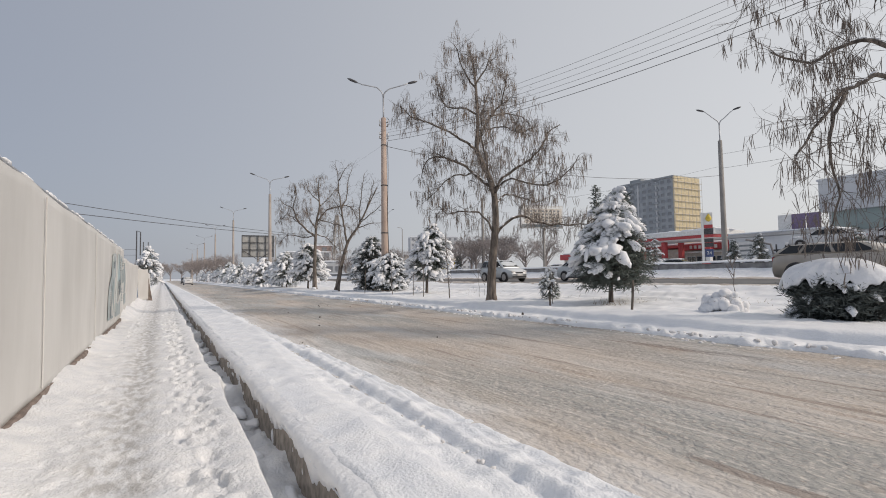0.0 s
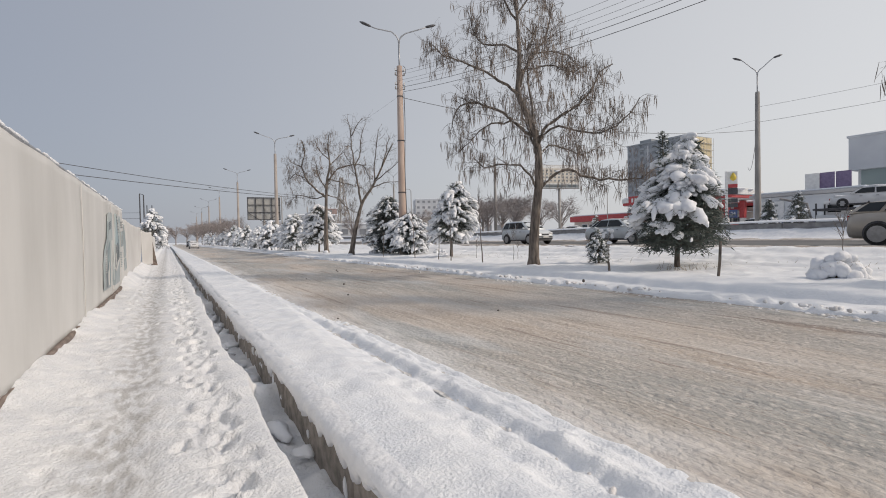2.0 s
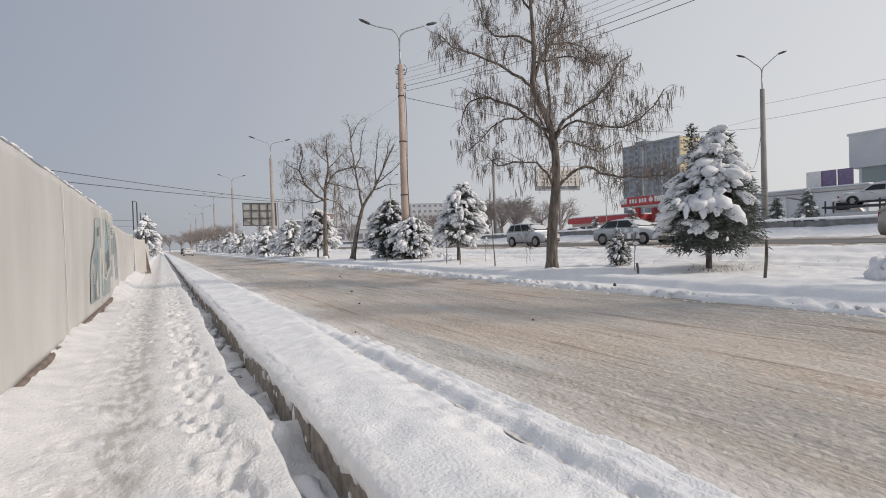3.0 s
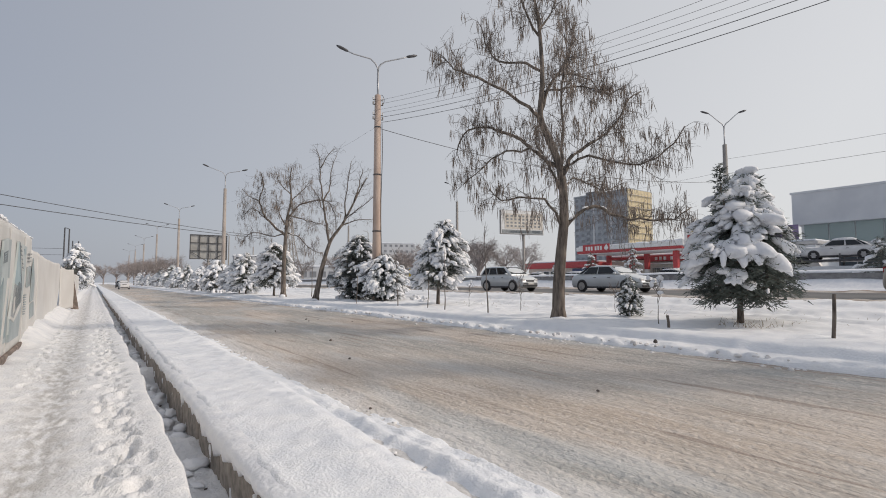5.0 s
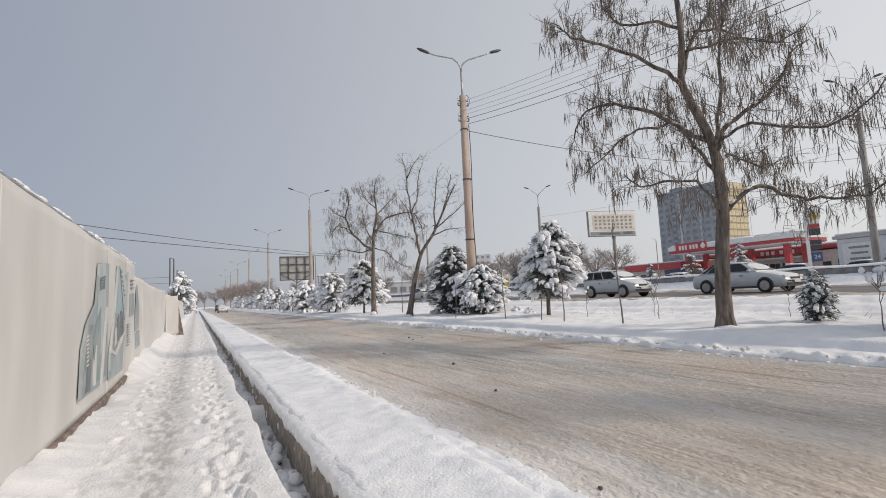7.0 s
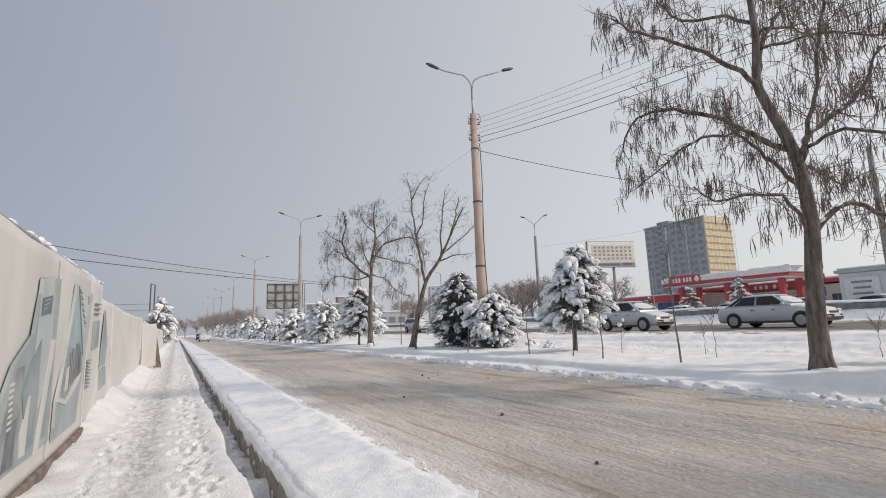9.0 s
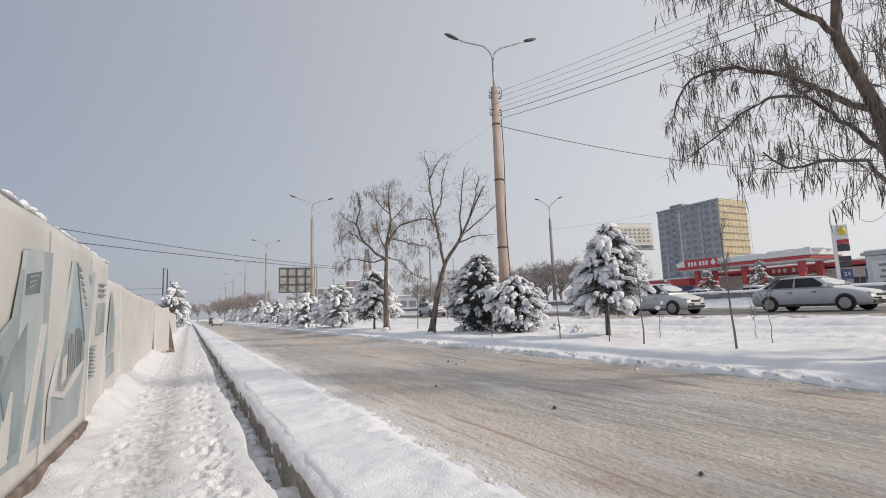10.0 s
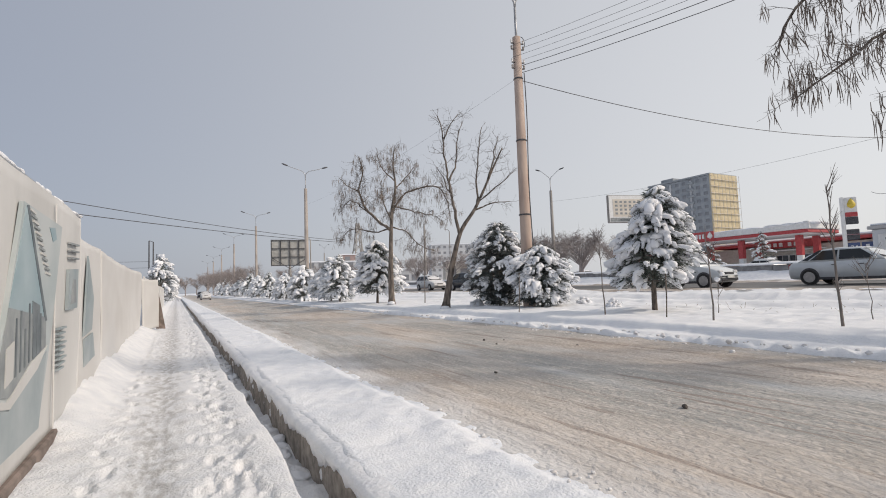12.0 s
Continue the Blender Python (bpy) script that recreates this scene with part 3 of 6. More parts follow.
# ---- kerb blocks of the gutter ----
rng = random.Random(11)
kerb = thing("gutter_wall", (0.95, 0, -0.5), "weathered concrete gutter wall of cast blocks along the verge", "gutter")
kerb["kind"] = "structure"
block_shapes = []
for k in range(4):
    g = Geo().box(0, 0, 0, 0.12, 0.972, 0.56, 0.018)
    g.v = [(x + 0.004 * math.sin(9 * y + k), y, z + 0.006 * math.sin(5 * y + 2 * k)) for x, y, z in g.v]
    block_shapes.append(mesh_of("block", g, CONCRETE))
for k in range(84):
    b = new("block", block_shapes[k % 4])
    b.parent = kerb
    b.location = (0.075 + rng.uniform(-0.008, 0.008), -2.5 + k, 0.30 + rng.uniform(-0.01, 0.01))
    b.rotation_euler = (0, rng.uniform(-0.02, 0.02), rng.uniform(-0.006, 0.006))

# snow plastered on the wall face and lumps in the gutter
g = Geo()
for k in range(70):
    g.blob((0.974, rng.uniform(1.5, 30), rng.uniform(-0.30, -0.02)), rng.uniform(0.010, 0.022), rng, 0.35, 1, Vector((0, 0.35, 0.94)), rng.uniform(1.5, 3.2), 1.0)
for k in range(110):
    g.blob((rng.uniform(0.72, 0.93), rng.uniform(1.5, 30), rng.uniform(-0.30, -0.24)), rng.uniform(0.03, 0.10), rng, 0.3, 1, Vector((rng.uniform(-0.5, 0.5), 0.8, 0.1)).normalized(), rng.uniform(1.1, 1.8), 0.55)
whole("gutter_snow", g, SNOW_CLUMP, "lumps of snow clinging to the gutter wall", "snow", "stuff", True)
g = Geo()
for k in range(26):
    g.blob((rng.uniform(0.72, 0.9), rng.uniform(5, 24), -0.30), rng.uniform(0.012, 0.025), rng, 0.2, 0, Vector((0.5, 0.86, 0)), 2.2, 0.4)
whole("gutter_litter", g, STONE, "dark leaves and stones in the snowy gutter", "litter", "stuff")

# ragged skirt of snow hanging over the wall's top edge
ys = reach((1.0, 20, 0.03), (20, 45, 0.1), (45, 80, 0.5))
hang_z = 0.015 + 0.13 * vnoise(ys / 0.45, ys * 0, 91) + 0.10 * vnoise(ys / 0.12, ys * 0, 92) + 0.05 * vnoise(ys / 0.05, ys * 0, 93)
hang_z = np.minimum(hang_z, 0.075)
bulge = 0.018 + 0.02 * vnoise(ys / 0.3, ys * 0, 94) + 0.012 * vnoise(ys / 0.07, ys * 0, 95)
rows = [(ys * 0 + 1.10, 0.150 + 0 * ys), (0.99 - bulge, 0.135 + 0.02 * vnoise(ys / 0.2, ys * 0, 96)), (0.955 - bulge, 0.10 + 0 * ys), (0.950 - bulge, (0.10 + hang_z) / 2), (0.956 - bulge * 0.6, hang_z), (0.985 + 0 * ys, hang_z - 0.01)]
g2 = Geo()
for xr, zr in rows:
    g2.v.extend((float(x), float(y), float(z)) for x, y, z in zip(xr, ys, zr))
m = len(ys)
for i in range(len(rows) - 1):
    g2.f.extend((i * m + j, i * m + j + 1, (i + 1) * m + j + 1, (i + 1) * m + j) for j in range(m - 1))
whole("snow_skirt", g2, SNOW_CLUMP, "ragged edge of snow hanging over the gutter wall", "snow", "structure", True)

# clods of ploughed snow along the road's edges
g = Geo()
for k in range(1500):
    y = 2 + 46 * rng.random() ** 1.2
    if k % 5 < 3:
        x, z = 8.3 + rng.gauss(0, 0.14), 0.12
        r = rng.uniform(0.015, 0.05)
        if x > 8.35:
            z = 0.22
    else:
        x, z = 2.3 + rng.gauss(0, 0.12) - (0.25 if y < 9 else 0), 0.02
        r = rng.uniform(0.008, 0.026)
    g.blob((x, y, z), r, rng, 0.22, 0 if r < 0.03 else 1, None, 1, 0.75)
whole("snow_clods", g, CRUMBLE, "crumbled clods of ploughed snow along the road edges", "snow", "stuff", True)
for x, y, r in ((2.53, 10.3, 0.016), (4.61, 16.4, 0.03), (8.62, 10.7, 0.04), (6.4, 23.0, 0.03), (6.2, 22.2, 0.022), (6.7, 22.6, 0.026), (5.2, 9.4, 0.02), (3.8, 13.6, 0.02), (7.1, 20.6, 0.04), (4.2, 19.3, 0.025)):
    g = Geo().blob((0, 0, r * 0.4), r, rng, 0.25, 1, Vector((0.8, 0.6, 0)), 1.4, 0.7)
    ob = whole("stone", g, STONE, "small dark stone lying on the packed snow road", "stone", group="stones on the road")
    ob.location = (x, y, 0.02 if x < 7.4 else 0.25)


# ---- banner fence ----
FENCE_X = -1.17


def banner_panel(y0, y1, z0, z1, x0, x1, seed, sag=0.02, loose=False):
    """A sheet of banner cloth with folds, hemmed round its top rail, with a little thickness."""
    ny, nz = max(6, int((y1 - y0) / 0.09)), 22
    y = np.linspace(y0, y1, ny)
    h = np.linspace(0, 1, nz)
    Y, H = np.meshgrid(y, h)
    s = (Y - y0) / (y1 - y0)
    top = z1 + 0.03 * vnoise(Y / 1.3, Y * 0, seed) - 0.02 * np.sin(np.pi * s)
    Z = z0 + 0.03 * vnoise(Y / 0.7, Y * 0, seed + 1) + H * (top - z0)
    X = x0 + (x1 - x0) * s + sag * (np.sin(np.pi * H) * 0.6 + 1.6 * vnoise(Y / 1.9 + H * 1.6, H * 1.6, seed + 2) + 0.12 * vnoise(Y / 0.5 + H * 3.5, H * 3.5, seed + 3))
    if loose:
        X = x0 + (x1 - x0) * s + sag * (1.3 * vnoise(Y / 3.7 + H * 1.1, H * 1.3, seed + 2) + 0.45 * vnoise(Y / 1.7 - H * 1.5, H * 2.4, seed + 3))
    g = Geo()
    n = ny * nz
    front = np.stack([X, Y, Z], -1).reshape(-1, 3)
    g.v = [tuple(p) for p in front] + [(p[0] - 0.035, p[1], p[2]) for p in front]
    for i in range(nz - 1):
        for j in range(ny - 1):
            k = i * ny + j
            g.f.append((k, k + 1, k + 1 + ny, k + ny))
            g.f.append((k + n, k + n + ny, k + n + ny + 1, k + n + 1))
    for j in range(ny - 1):
        k = (nz - 1) * ny + j
        g.f.append((k, k + 1, k + 1 + n, k + n))
        g.f.append((j, j + n, j + 1 + n, j + 1))
    for i in range(nz - 1):
        for j in (0, ny - 1):
            k = i * ny + j
            g.f.append((k, k + ny, k + ny + n, k + n))
    return g


fence = thing("banner_fence", (0, 0, 0), "long white printed banner fence with snowy top rail", "fence")
part("banner", banner_panel(1.0, 20.5, 0.11, 2.41, FENCE_X, FENCE_X, 100), BANNER, fence, smooth=True)
for y in (7.05, 12.0, 16.68, 18.95):
    part("seam", Geo().box(FENCE_X + 0.026, y, 1.26, 0.012, 0.025, 2.16, 0.004), BANNER_WARM, fence)
part("rail", Geo().tube([(FENCE_X - 0.03, y, 2.405) for y in np.linspace(1, 20.5, 30)], 0.028, 8), GALVANISED, fence)
for k in range(9):
    part("post", Geo().box(FENCE_X - 0.10, 1.2 + 2.4 * k, 1.16, 0.06, 0.06, 2.36, 0.005), GALVANISED, fence)
part("plinth", Geo().box(FENCE_X - 0.01, 10.75, 0.03, 0.12, 19.5, 0.22, 0.02), KERB_WOOD, fence, "brown stained base board under the banner")
g = Geo()
for k in range(70):
    y = rng.uniform(5, 20.5)
    g.blob((FENCE_X - 0.02, y, 2.43), rng.uniform(0.012, 0.024), rng, 0.2, 1, Vector((0, 1, 0)), rng.uniform(4, 10), 1.0)
for y in (15.9, 16.1, 16.5, 20.3, 20.45):
    g.blob((FENCE_X - 0.02, y, 2.43), 0.04, rng, 0.25, 1, Vector((0, 1, 0)), 3.0, 0.8)
part("snow_cap", g, SNOW_CLUMP, fence, "thin snow along the rail", True, "stuff")


def print_shape(outline, material, name="print", lift=0.0):
    """A printed field on the banner: an outline in y and z, cut finely enough to follow the folds."""
    n = len(outline)
    x0 = FENCE_X + 0.046 + lift
    vs = [(x0, y, z) for y, z in outline] + [(x0 - 0.03, y, z) for y, z in outline]
    fs = [tuple(range(n)), tuple(reversed(range(n, 2 * n)))] + [(i, i + n, (i + 1) % n + n, (i + 1) % n) for i in range(n)]
    g = Geo()
    g.add(vs, fs)
    part(name, g, material, fence)


# first picture: a glass street front in grey and teal
print_shape([(14.72, 0.38), (16.60, 0.37), (16.66, 2.12), (15.86, 2.06), (15.66, 1.5), (15.1, 1.25), (14.80, 0.95)], PRINT_PALE)
print_shape([(15.82, 2.04), (16.32, 2.12), (16.43, 1.33), (16.03, 0.78), (15.69, 0.98), (15.74, 1.46)], PRINT_HAZE, lift=0.004)
print_shape([(15.13, 1.22), (15.40, 1.23), (15.38, 0.76), (15.33, 0.40), (14.76, 0.40), (14.90, 0.80)], PRINT_GREY, lift=0.004)
print_shape([(14.95, 0.42), (15.25, 0.42), (15.28, 0.80), (15.02, 0.76)], PRINT_DARK, lift=0.006)
print_shape([(15.37, 1.00), (15.59, 1.25), (15.93, 1.46), (15.97, 0.95), (15.91, 0.47), (15.66, 0.46)], PRINT_TEAL, lift=0.007)
print_shape([(15.42, 0.62), (15.60, 0.95), (15.66, 0.95), (15.62, 0.44), (15.44, 0.44)], BANNER, lift=0.010)
print_shape([(16.12, 0.45), (16.40, 0.47), (16.52, 1.20), (16.34, 1.00)], PRINT_TEAL, lift=0.007)
print_shape([(15.97, 0.37), (16.11, 0.37), (16.55, 1.45), (16.38, 1.45)], BANNER, lift=0.012)
print_shape([(15.83, 1.85), (16.26, 1.91), (16.22, 1.72), (15.82, 1.68)], PRINT_DARK, "print_badge", lift=0.010)
for k in range(3):
    print_shape([(15.9, 1.84 - 0.045 * k), (16.16 - 0.06 * k, 1.875 - 0.045 * k), (16.16 - 0.06 * k, 1.86 - 0.045 * k), (15.9, 1.825 - 0.045 * k)], PRINT_PALE, "print_text_bar", lift=0.013)
for k in range(8):
    print_shape([(15.0, 1.10 - 0.05 * k), (15.1, 1.11 - 0.05 * k), (15.1, 1.09 - 0.05 * k), (15.0, 1.08 - 0.05 * k)], BANNER, "print_stair", lift=0.010)
# second picture: a tall glass building over a street against a pale sky
print_shape([(17.70, 2.16), (19.12, 2.13), (18.75, 1.18), (18.26, 0.33), (16.90, 0.33), (16.92, 0.75), (17.30, 1.25)], PRINT_HAZE)
print_shape([(17.76, 2.14), (18.46, 1.25), (17.36, 1.36)], PRINT_SKY, lift=0.004)
print_shape([(17.36, 1.36), (18.46, 1.25), (18.46, 0.96), (18.04, 0.86), (17.38, 0.74), (17.06, 0.79)], PRINT_GREY, lift=0.006)
print_shape([(17.98, 1.40), (18.22, 1.36), (18.30, 0.98), (18.02, 0.90)], PRINT_DARK, lift=0.008)
print_shape([(16.92, 0.73), (17.40, 0.65), (18.51, 0.95), (18.26, 0.34), (16.90, 0.34)], PRINT_PALE, lift=0.005)
print_shape([(16.95, 0.74), (17.40, 0.66), (18.16, 0.84), (18.50, 1.00), (17.97, 0.92), (17.35, 0.72), (16.95, 0.79)], BANNER, lift=0.012)
print_shape([(17.28, 0.82), (17.46, 0.86), (17.48, 1.12), (17.30, 1.08)], BANNER, "print_window", lift=0.012)
for k in range(7):
    y = 17.52 + 0.12 * k
    print_shape([(y, 0.86 + 0.02 * k), (y + 0.035, 0.865 + 0.02 * k), (y + 0.035, 1.28 + 0.10 * math.sin(2.6 * k)), (y, 1.28 + 0.10 * math.sin(2.6 * k))], PRINT_DARK, "print_tree", lift=0.010)
print_shape([(17.76, 2.14), (17.82, 2.15), (18.50, 1.22), (18.42, 1.22)], PRINT_DARK, lift=0.007)
for k in range(13):
    y, z = 17.85 + 0.048 * k, 2.13 - 0.040 * k
    print_shape([(y, z), (y + 0.17, z - 0.012), (y + 0.17, z - 0.030), (y, z - 0.018)], PRINT_GREY if k % 2 else BANNER, "print_stair", lift=0.012)
print_shape([(18.55, 2.06), (18.78, 2.08), (18.86, 1.98), (18.70, 1.94)], PRINT_SKY, "print_cloud", lift=0.004)
# third panel: a drawing and rows of unreadable text
print_shape([(19.5, 1.28), (20.05, 1.30), (20.1, 1.75), (19.55, 1.72)], PRINT_PALE)
print_shape([(19.62, 1.34), (19.95, 1.36), (19.9, 1.62), (19.75, 1.62)], PRINT_GREY, lift=0.004)
for k in range(9):
    print_shape([(19.05, 1.12 - 0.05 * k), (19.45 - 0.06 * (k % 3), 1.12 - 0.05 * k), (19.45 - 0.06 * (k % 3), 1.10 - 0.05 * k), (19.05, 1.10 - 0.05 * k)], PRINT_PALE, "print_text_bar")
for k in range(3):
    print_shape([(19.6, 2.02 - 0.08 * k), (20.15, 2.04 - 0.08 * k), (20.15, 2.02 - 0.08 * k), (19.6, 2.00 - 0.08 * k)], PRINT_GREY, "print_text_bar")

far_fence = thing("hoarding", (0, 0, 0), "weathered plain banner hoarding running on along the pavement", "fence")
spans = [(20.5, 22.9, 2.20), (22.95, 33.5, 2.18), (35.2, 40.5, 2.12), (40.6, 48.0, 2.1), (48.1, 58, 2.05), (58.2, 70, 2.05)]
for k, (a, b, top) in enumerate(spans):
    part("banner", banner_panel(a, b, 0.18, top, FENCE_X - 0.04, FENCE_X - 0.05, 300 + 7 * k, 0.045, True), BANNER_WARM, far_fence, smooth=True)
    part("post", Geo().box(FENCE_X - 0.13, b + 0.02, 1.0, 0.05, 0.05, 2.05, 0.005), GALVANISED, far_fence)
g = banner_panel(33.6, 35.1, 0.15, 2.0, FENCE_X - 0.02, FENCE_X + 0.45, 401, 0.04)
part("loose_banner", g, BANNER_WARM, far_fence, "loose banner flap swung out into the pavement", True)
# added dark wedge: stands in for the shade in the gap behind the flap
part("shade_wedge", Geo().prism([(-0.80, 0.10), (-0.48, 0.08), (-0.72, 1.5), (-0.79, 1.95)], 35.12, 35.16), KERB_WOOD, far_fence, "dark brown wedge standing in for the shaded gap at the flap")
part("plinth", Geo().box(FENCE_X - 0.07, 45.5, 0.05, 0.12, 50, 0.25, 0.02), KERB_WOOD, far_fence)
# torn picture at the start of the hoarding
for outline, m in (([(20.9, 0.9), (21.6, 0.95), (21.75, 1.4), (21.2, 1.98)], PRINT_PALE), ([(20.95, 0.5), (21.9, 0.55), (21.7, 0.9), (20.95, 0.86)], PRINT_PALE)):
    vs = [(FENCE_X + 0.0, y, z) for y, z in outline] + [(FENCE_X - 0.02, y, z) for y, z in outline]
    g = Geo()
    g.add(vs, [(0, 1, 2, 3), (7, 6, 5, 4), (0, 4, 5, 1), (1, 5, 6, 2), (2, 6, 7, 3), (3, 7, 4, 0)])
    part("print", g, m, far_fence)


# ---- poles and lamps ----
def street_lamp(at, collar, fork, shaft, r0, r1, label, spread=1.75, arm_turn=0.0, lamp=0.62, rise=0.95, tip=(0.0, 0.0)):
    """A tapered pole with a steel bracket that forks into two lamp arms."""
    t = thing("street_lamp", at, label, "street lamp", "street lamps", arm_turn)
    part("pole", Geo().lathe([(r0, -0.3), (r0, 0.0), (r1, collar - 0.02), (r1 * 0.8, collar)], 18), shaft, t, smooth=True)
    part("bracket", Geo().tube([(0, 0, collar - 0.5), (0, 0, fork - 0.35)], 0.05, 10), GALVANISED, t, smooth=True)
    for s in (-1, 1):
        rise_here = rise + tip[s > 0]
        pts = [(0, 0, fork - 0.36), (s * 0.03, 0, fork - 0.1), (s * 0.16, 0, fork + 0.12), (s * 0.42, 0, fork + 0.32), (s * spread * 0.75, 0, fork + rise_here * 0.62), (s * spread, 0, fork + rise_here * 0.8)]
        part("arm", Geo().tube(pts, [0.045, 0.042, 0.04, 0.035, 0.032, 0.03], 8), GALVANISED, t, smooth=True)
        a = Vector((s * spread * 0.93, 0, fork + rise_here * 0.76))
        b = a + Vector((s * lamp, 0, lamp * 0.32))
        part("lamp_head", Geo().tube([a, a.lerp(b, 0.15), a.lerp(b, 0.7), b], [0.04, 0.075, 0.085, 0.03], 8), DARK_METAL, t, "grey lamp head", True)
    return t


# arms point across the road
main_pole = street_lamp((12.08, 28.4, 0.4), 10.95, 12.55, POLE_CONCRETE, 0.24, 0.16, "tall pinkish concrete street lamp pole among snowy junipers", arm_turn=-11, tip=(-0.30, 0.12))
for z, r in ((3.6, 0.235), (6.6, 0.21), (9.15, 0.185)):
    part("band", Geo().lathe([(r, z), (r + 0.012, z + 0.02), (r + 0.012, z + 0.04), (r, z + 0.06)], 18), DARK_METAL, main_pole)
for k, z in enumerate((9.6, 9.85, 10.4, 10.65)):
    for s in (-1, 1):
        part("insulator", Geo().lathe([(0.02, 0), (0.045, 0.03), (0.03, 0.08), (0.045, 0.11), (0.02, 0.16)], 10, (s * 0.26, -0.05, z)), WHITE if k % 2 else GREY_POLE, main_pole)
    part("crossarm", Geo().box(0, -0.05, z, 0.56, 0.04, 0.04), DARK_METAL, main_pole)
part("cable_loop", Geo().tube([(0.2 + 0.16 * math.sin(a), 0, 10.7 + 0.28 * math.cos(a)) for a in np.linspace(0, 5.6, 14)], 0.015, 6), CABLE, main_pole)
part("down_cable", Geo().tube([(0.2 + 0.03 * math.sin(z), -0.14, z) for z in np.linspace(0.5, 9.4, 24)], 0.02, 6), CABLE, main_pole)

for k, (y, top) in enumerate(((64.3, 11.5), (101.0, 12.0), (137.5, 12.2), (174, 12.2), (211, 12.2), (248, 12.2))):
    street_lamp((11.75, y, 0.5), top - 0.1, top + 1.45, FAR_POLE, 0.24, 0.16, "tall concrete street lamp pole on the snowy median", 1.9)
for k, y in enumerate((24.1, 60.0, 96.0, 132, 168)):
    street_lamp((41.2, y, 1.0), 11.4 + 0.2 * (k > 0), 13.0 + 0.2 * (k > 0), GREY_POLE, 0.24, 0.16, "grey concrete street lamp pole behind the parapet", 1.25, -40, rise=1.3)


def wire(name, a, b, sag, r, label):
    a, b = Vector(a), Vector(b)
    pts = [a.lerp(b, t) - Vector((0, 0, 4 * sag * t * (1 - t))) for t in np.linspace(0, 1, 25)]
    return whole(name, Geo().tube(pts, r, 5), CABLE, label, "cable", group="overhead cables")


P = (12.1, 28.4)
for dx, z, r in ((-0.26, 10.95, 0.0065), (0.26, 10.95, 0.0065), (-0.26, 10.45, 0.0065), (0.26, 10.45, 0.0065), (0.1, 10.15, 0.012), (0.2, 9.9, 0.012)):
    wire("power_cable", (P[0] + dx, P[1], z), (18.0 + dx, -5.0, z + 0.1), 1.2, r, "dark overhead power cable between street lamp poles")
wire("service_cable", (12.2, 28.4, 9.55), (41.2, 24.1, 9.4), 1.0, 0.016, "sagging overhead cable crossing the avenue")
wire("service_cable", (41.2, 24.1, 10.0), (41.2, -14.0, 10.6), 0.6, 0.012, "overhead cable along the far side of the avenue")
wire("service_cable", (41.2, 24.1, 11.2), (41.2, -14.0, 11.6), 0.6, 0.010, "overhead cable along the far side of the avenue")
wire("service_cable", (41.2, 24.1, 10.2), (41.2, 60.0, 11.2), 0.6, 0.008, "overhead cable along the far side of the avenue")
wire("service_cable", (41.2, 24.1, 10.1), (57.8, 34.0, 8.6), 1.6, 0.02, "drooping overhead cable near the filling station")
wire("thin_cable", (12.0, 28.4, 9.6), (11.8, 64.3, 10.2), 0.5, 0.004, "thin overhead cable between street lamp poles")
wire("crossing_cable", (24.0, 92.0, 9.2), (-22.0, 46.0, 9.7), 0.7, 0.032, "overhead cable crossing the side road")
wire("crossing_cable", (24.0, 92.0, 8.9), (-22.0, 46.0, 8.3), 0.5, 0.036, "overhead cable crossing the side road")


# ---- bare trees ----
U, D = Vector((0.87, -0.49, 0)), Vector((0.49, 0.87, 0))


def curve_through(points, step=0.3):
    """A smooth line through the given points."""
    p = [Vector(q) for q in points]
    p = [p[0] * 2 - p[1], *p, p[-1] * 2 - p[-2]]
    out = []
    for i in range(1, len(p) - 2):
        n = max(2, int((p[i + 1] - p[i]).length / step))
        for k in range(n):
            t = k / n
            out.append(0.5 * ((2 * p[i]) + (p[i + 1] - p[i - 1]) * t + (2 * p[i - 1] - 5 * p[i] + 4 * p[i + 1] - p[i + 2]) * t * t + (3 * p[i] - p[i - 1] - 3 * p[i + 1] + p[i + 2]) * t**3))
    out.append(p[-2])
    return out


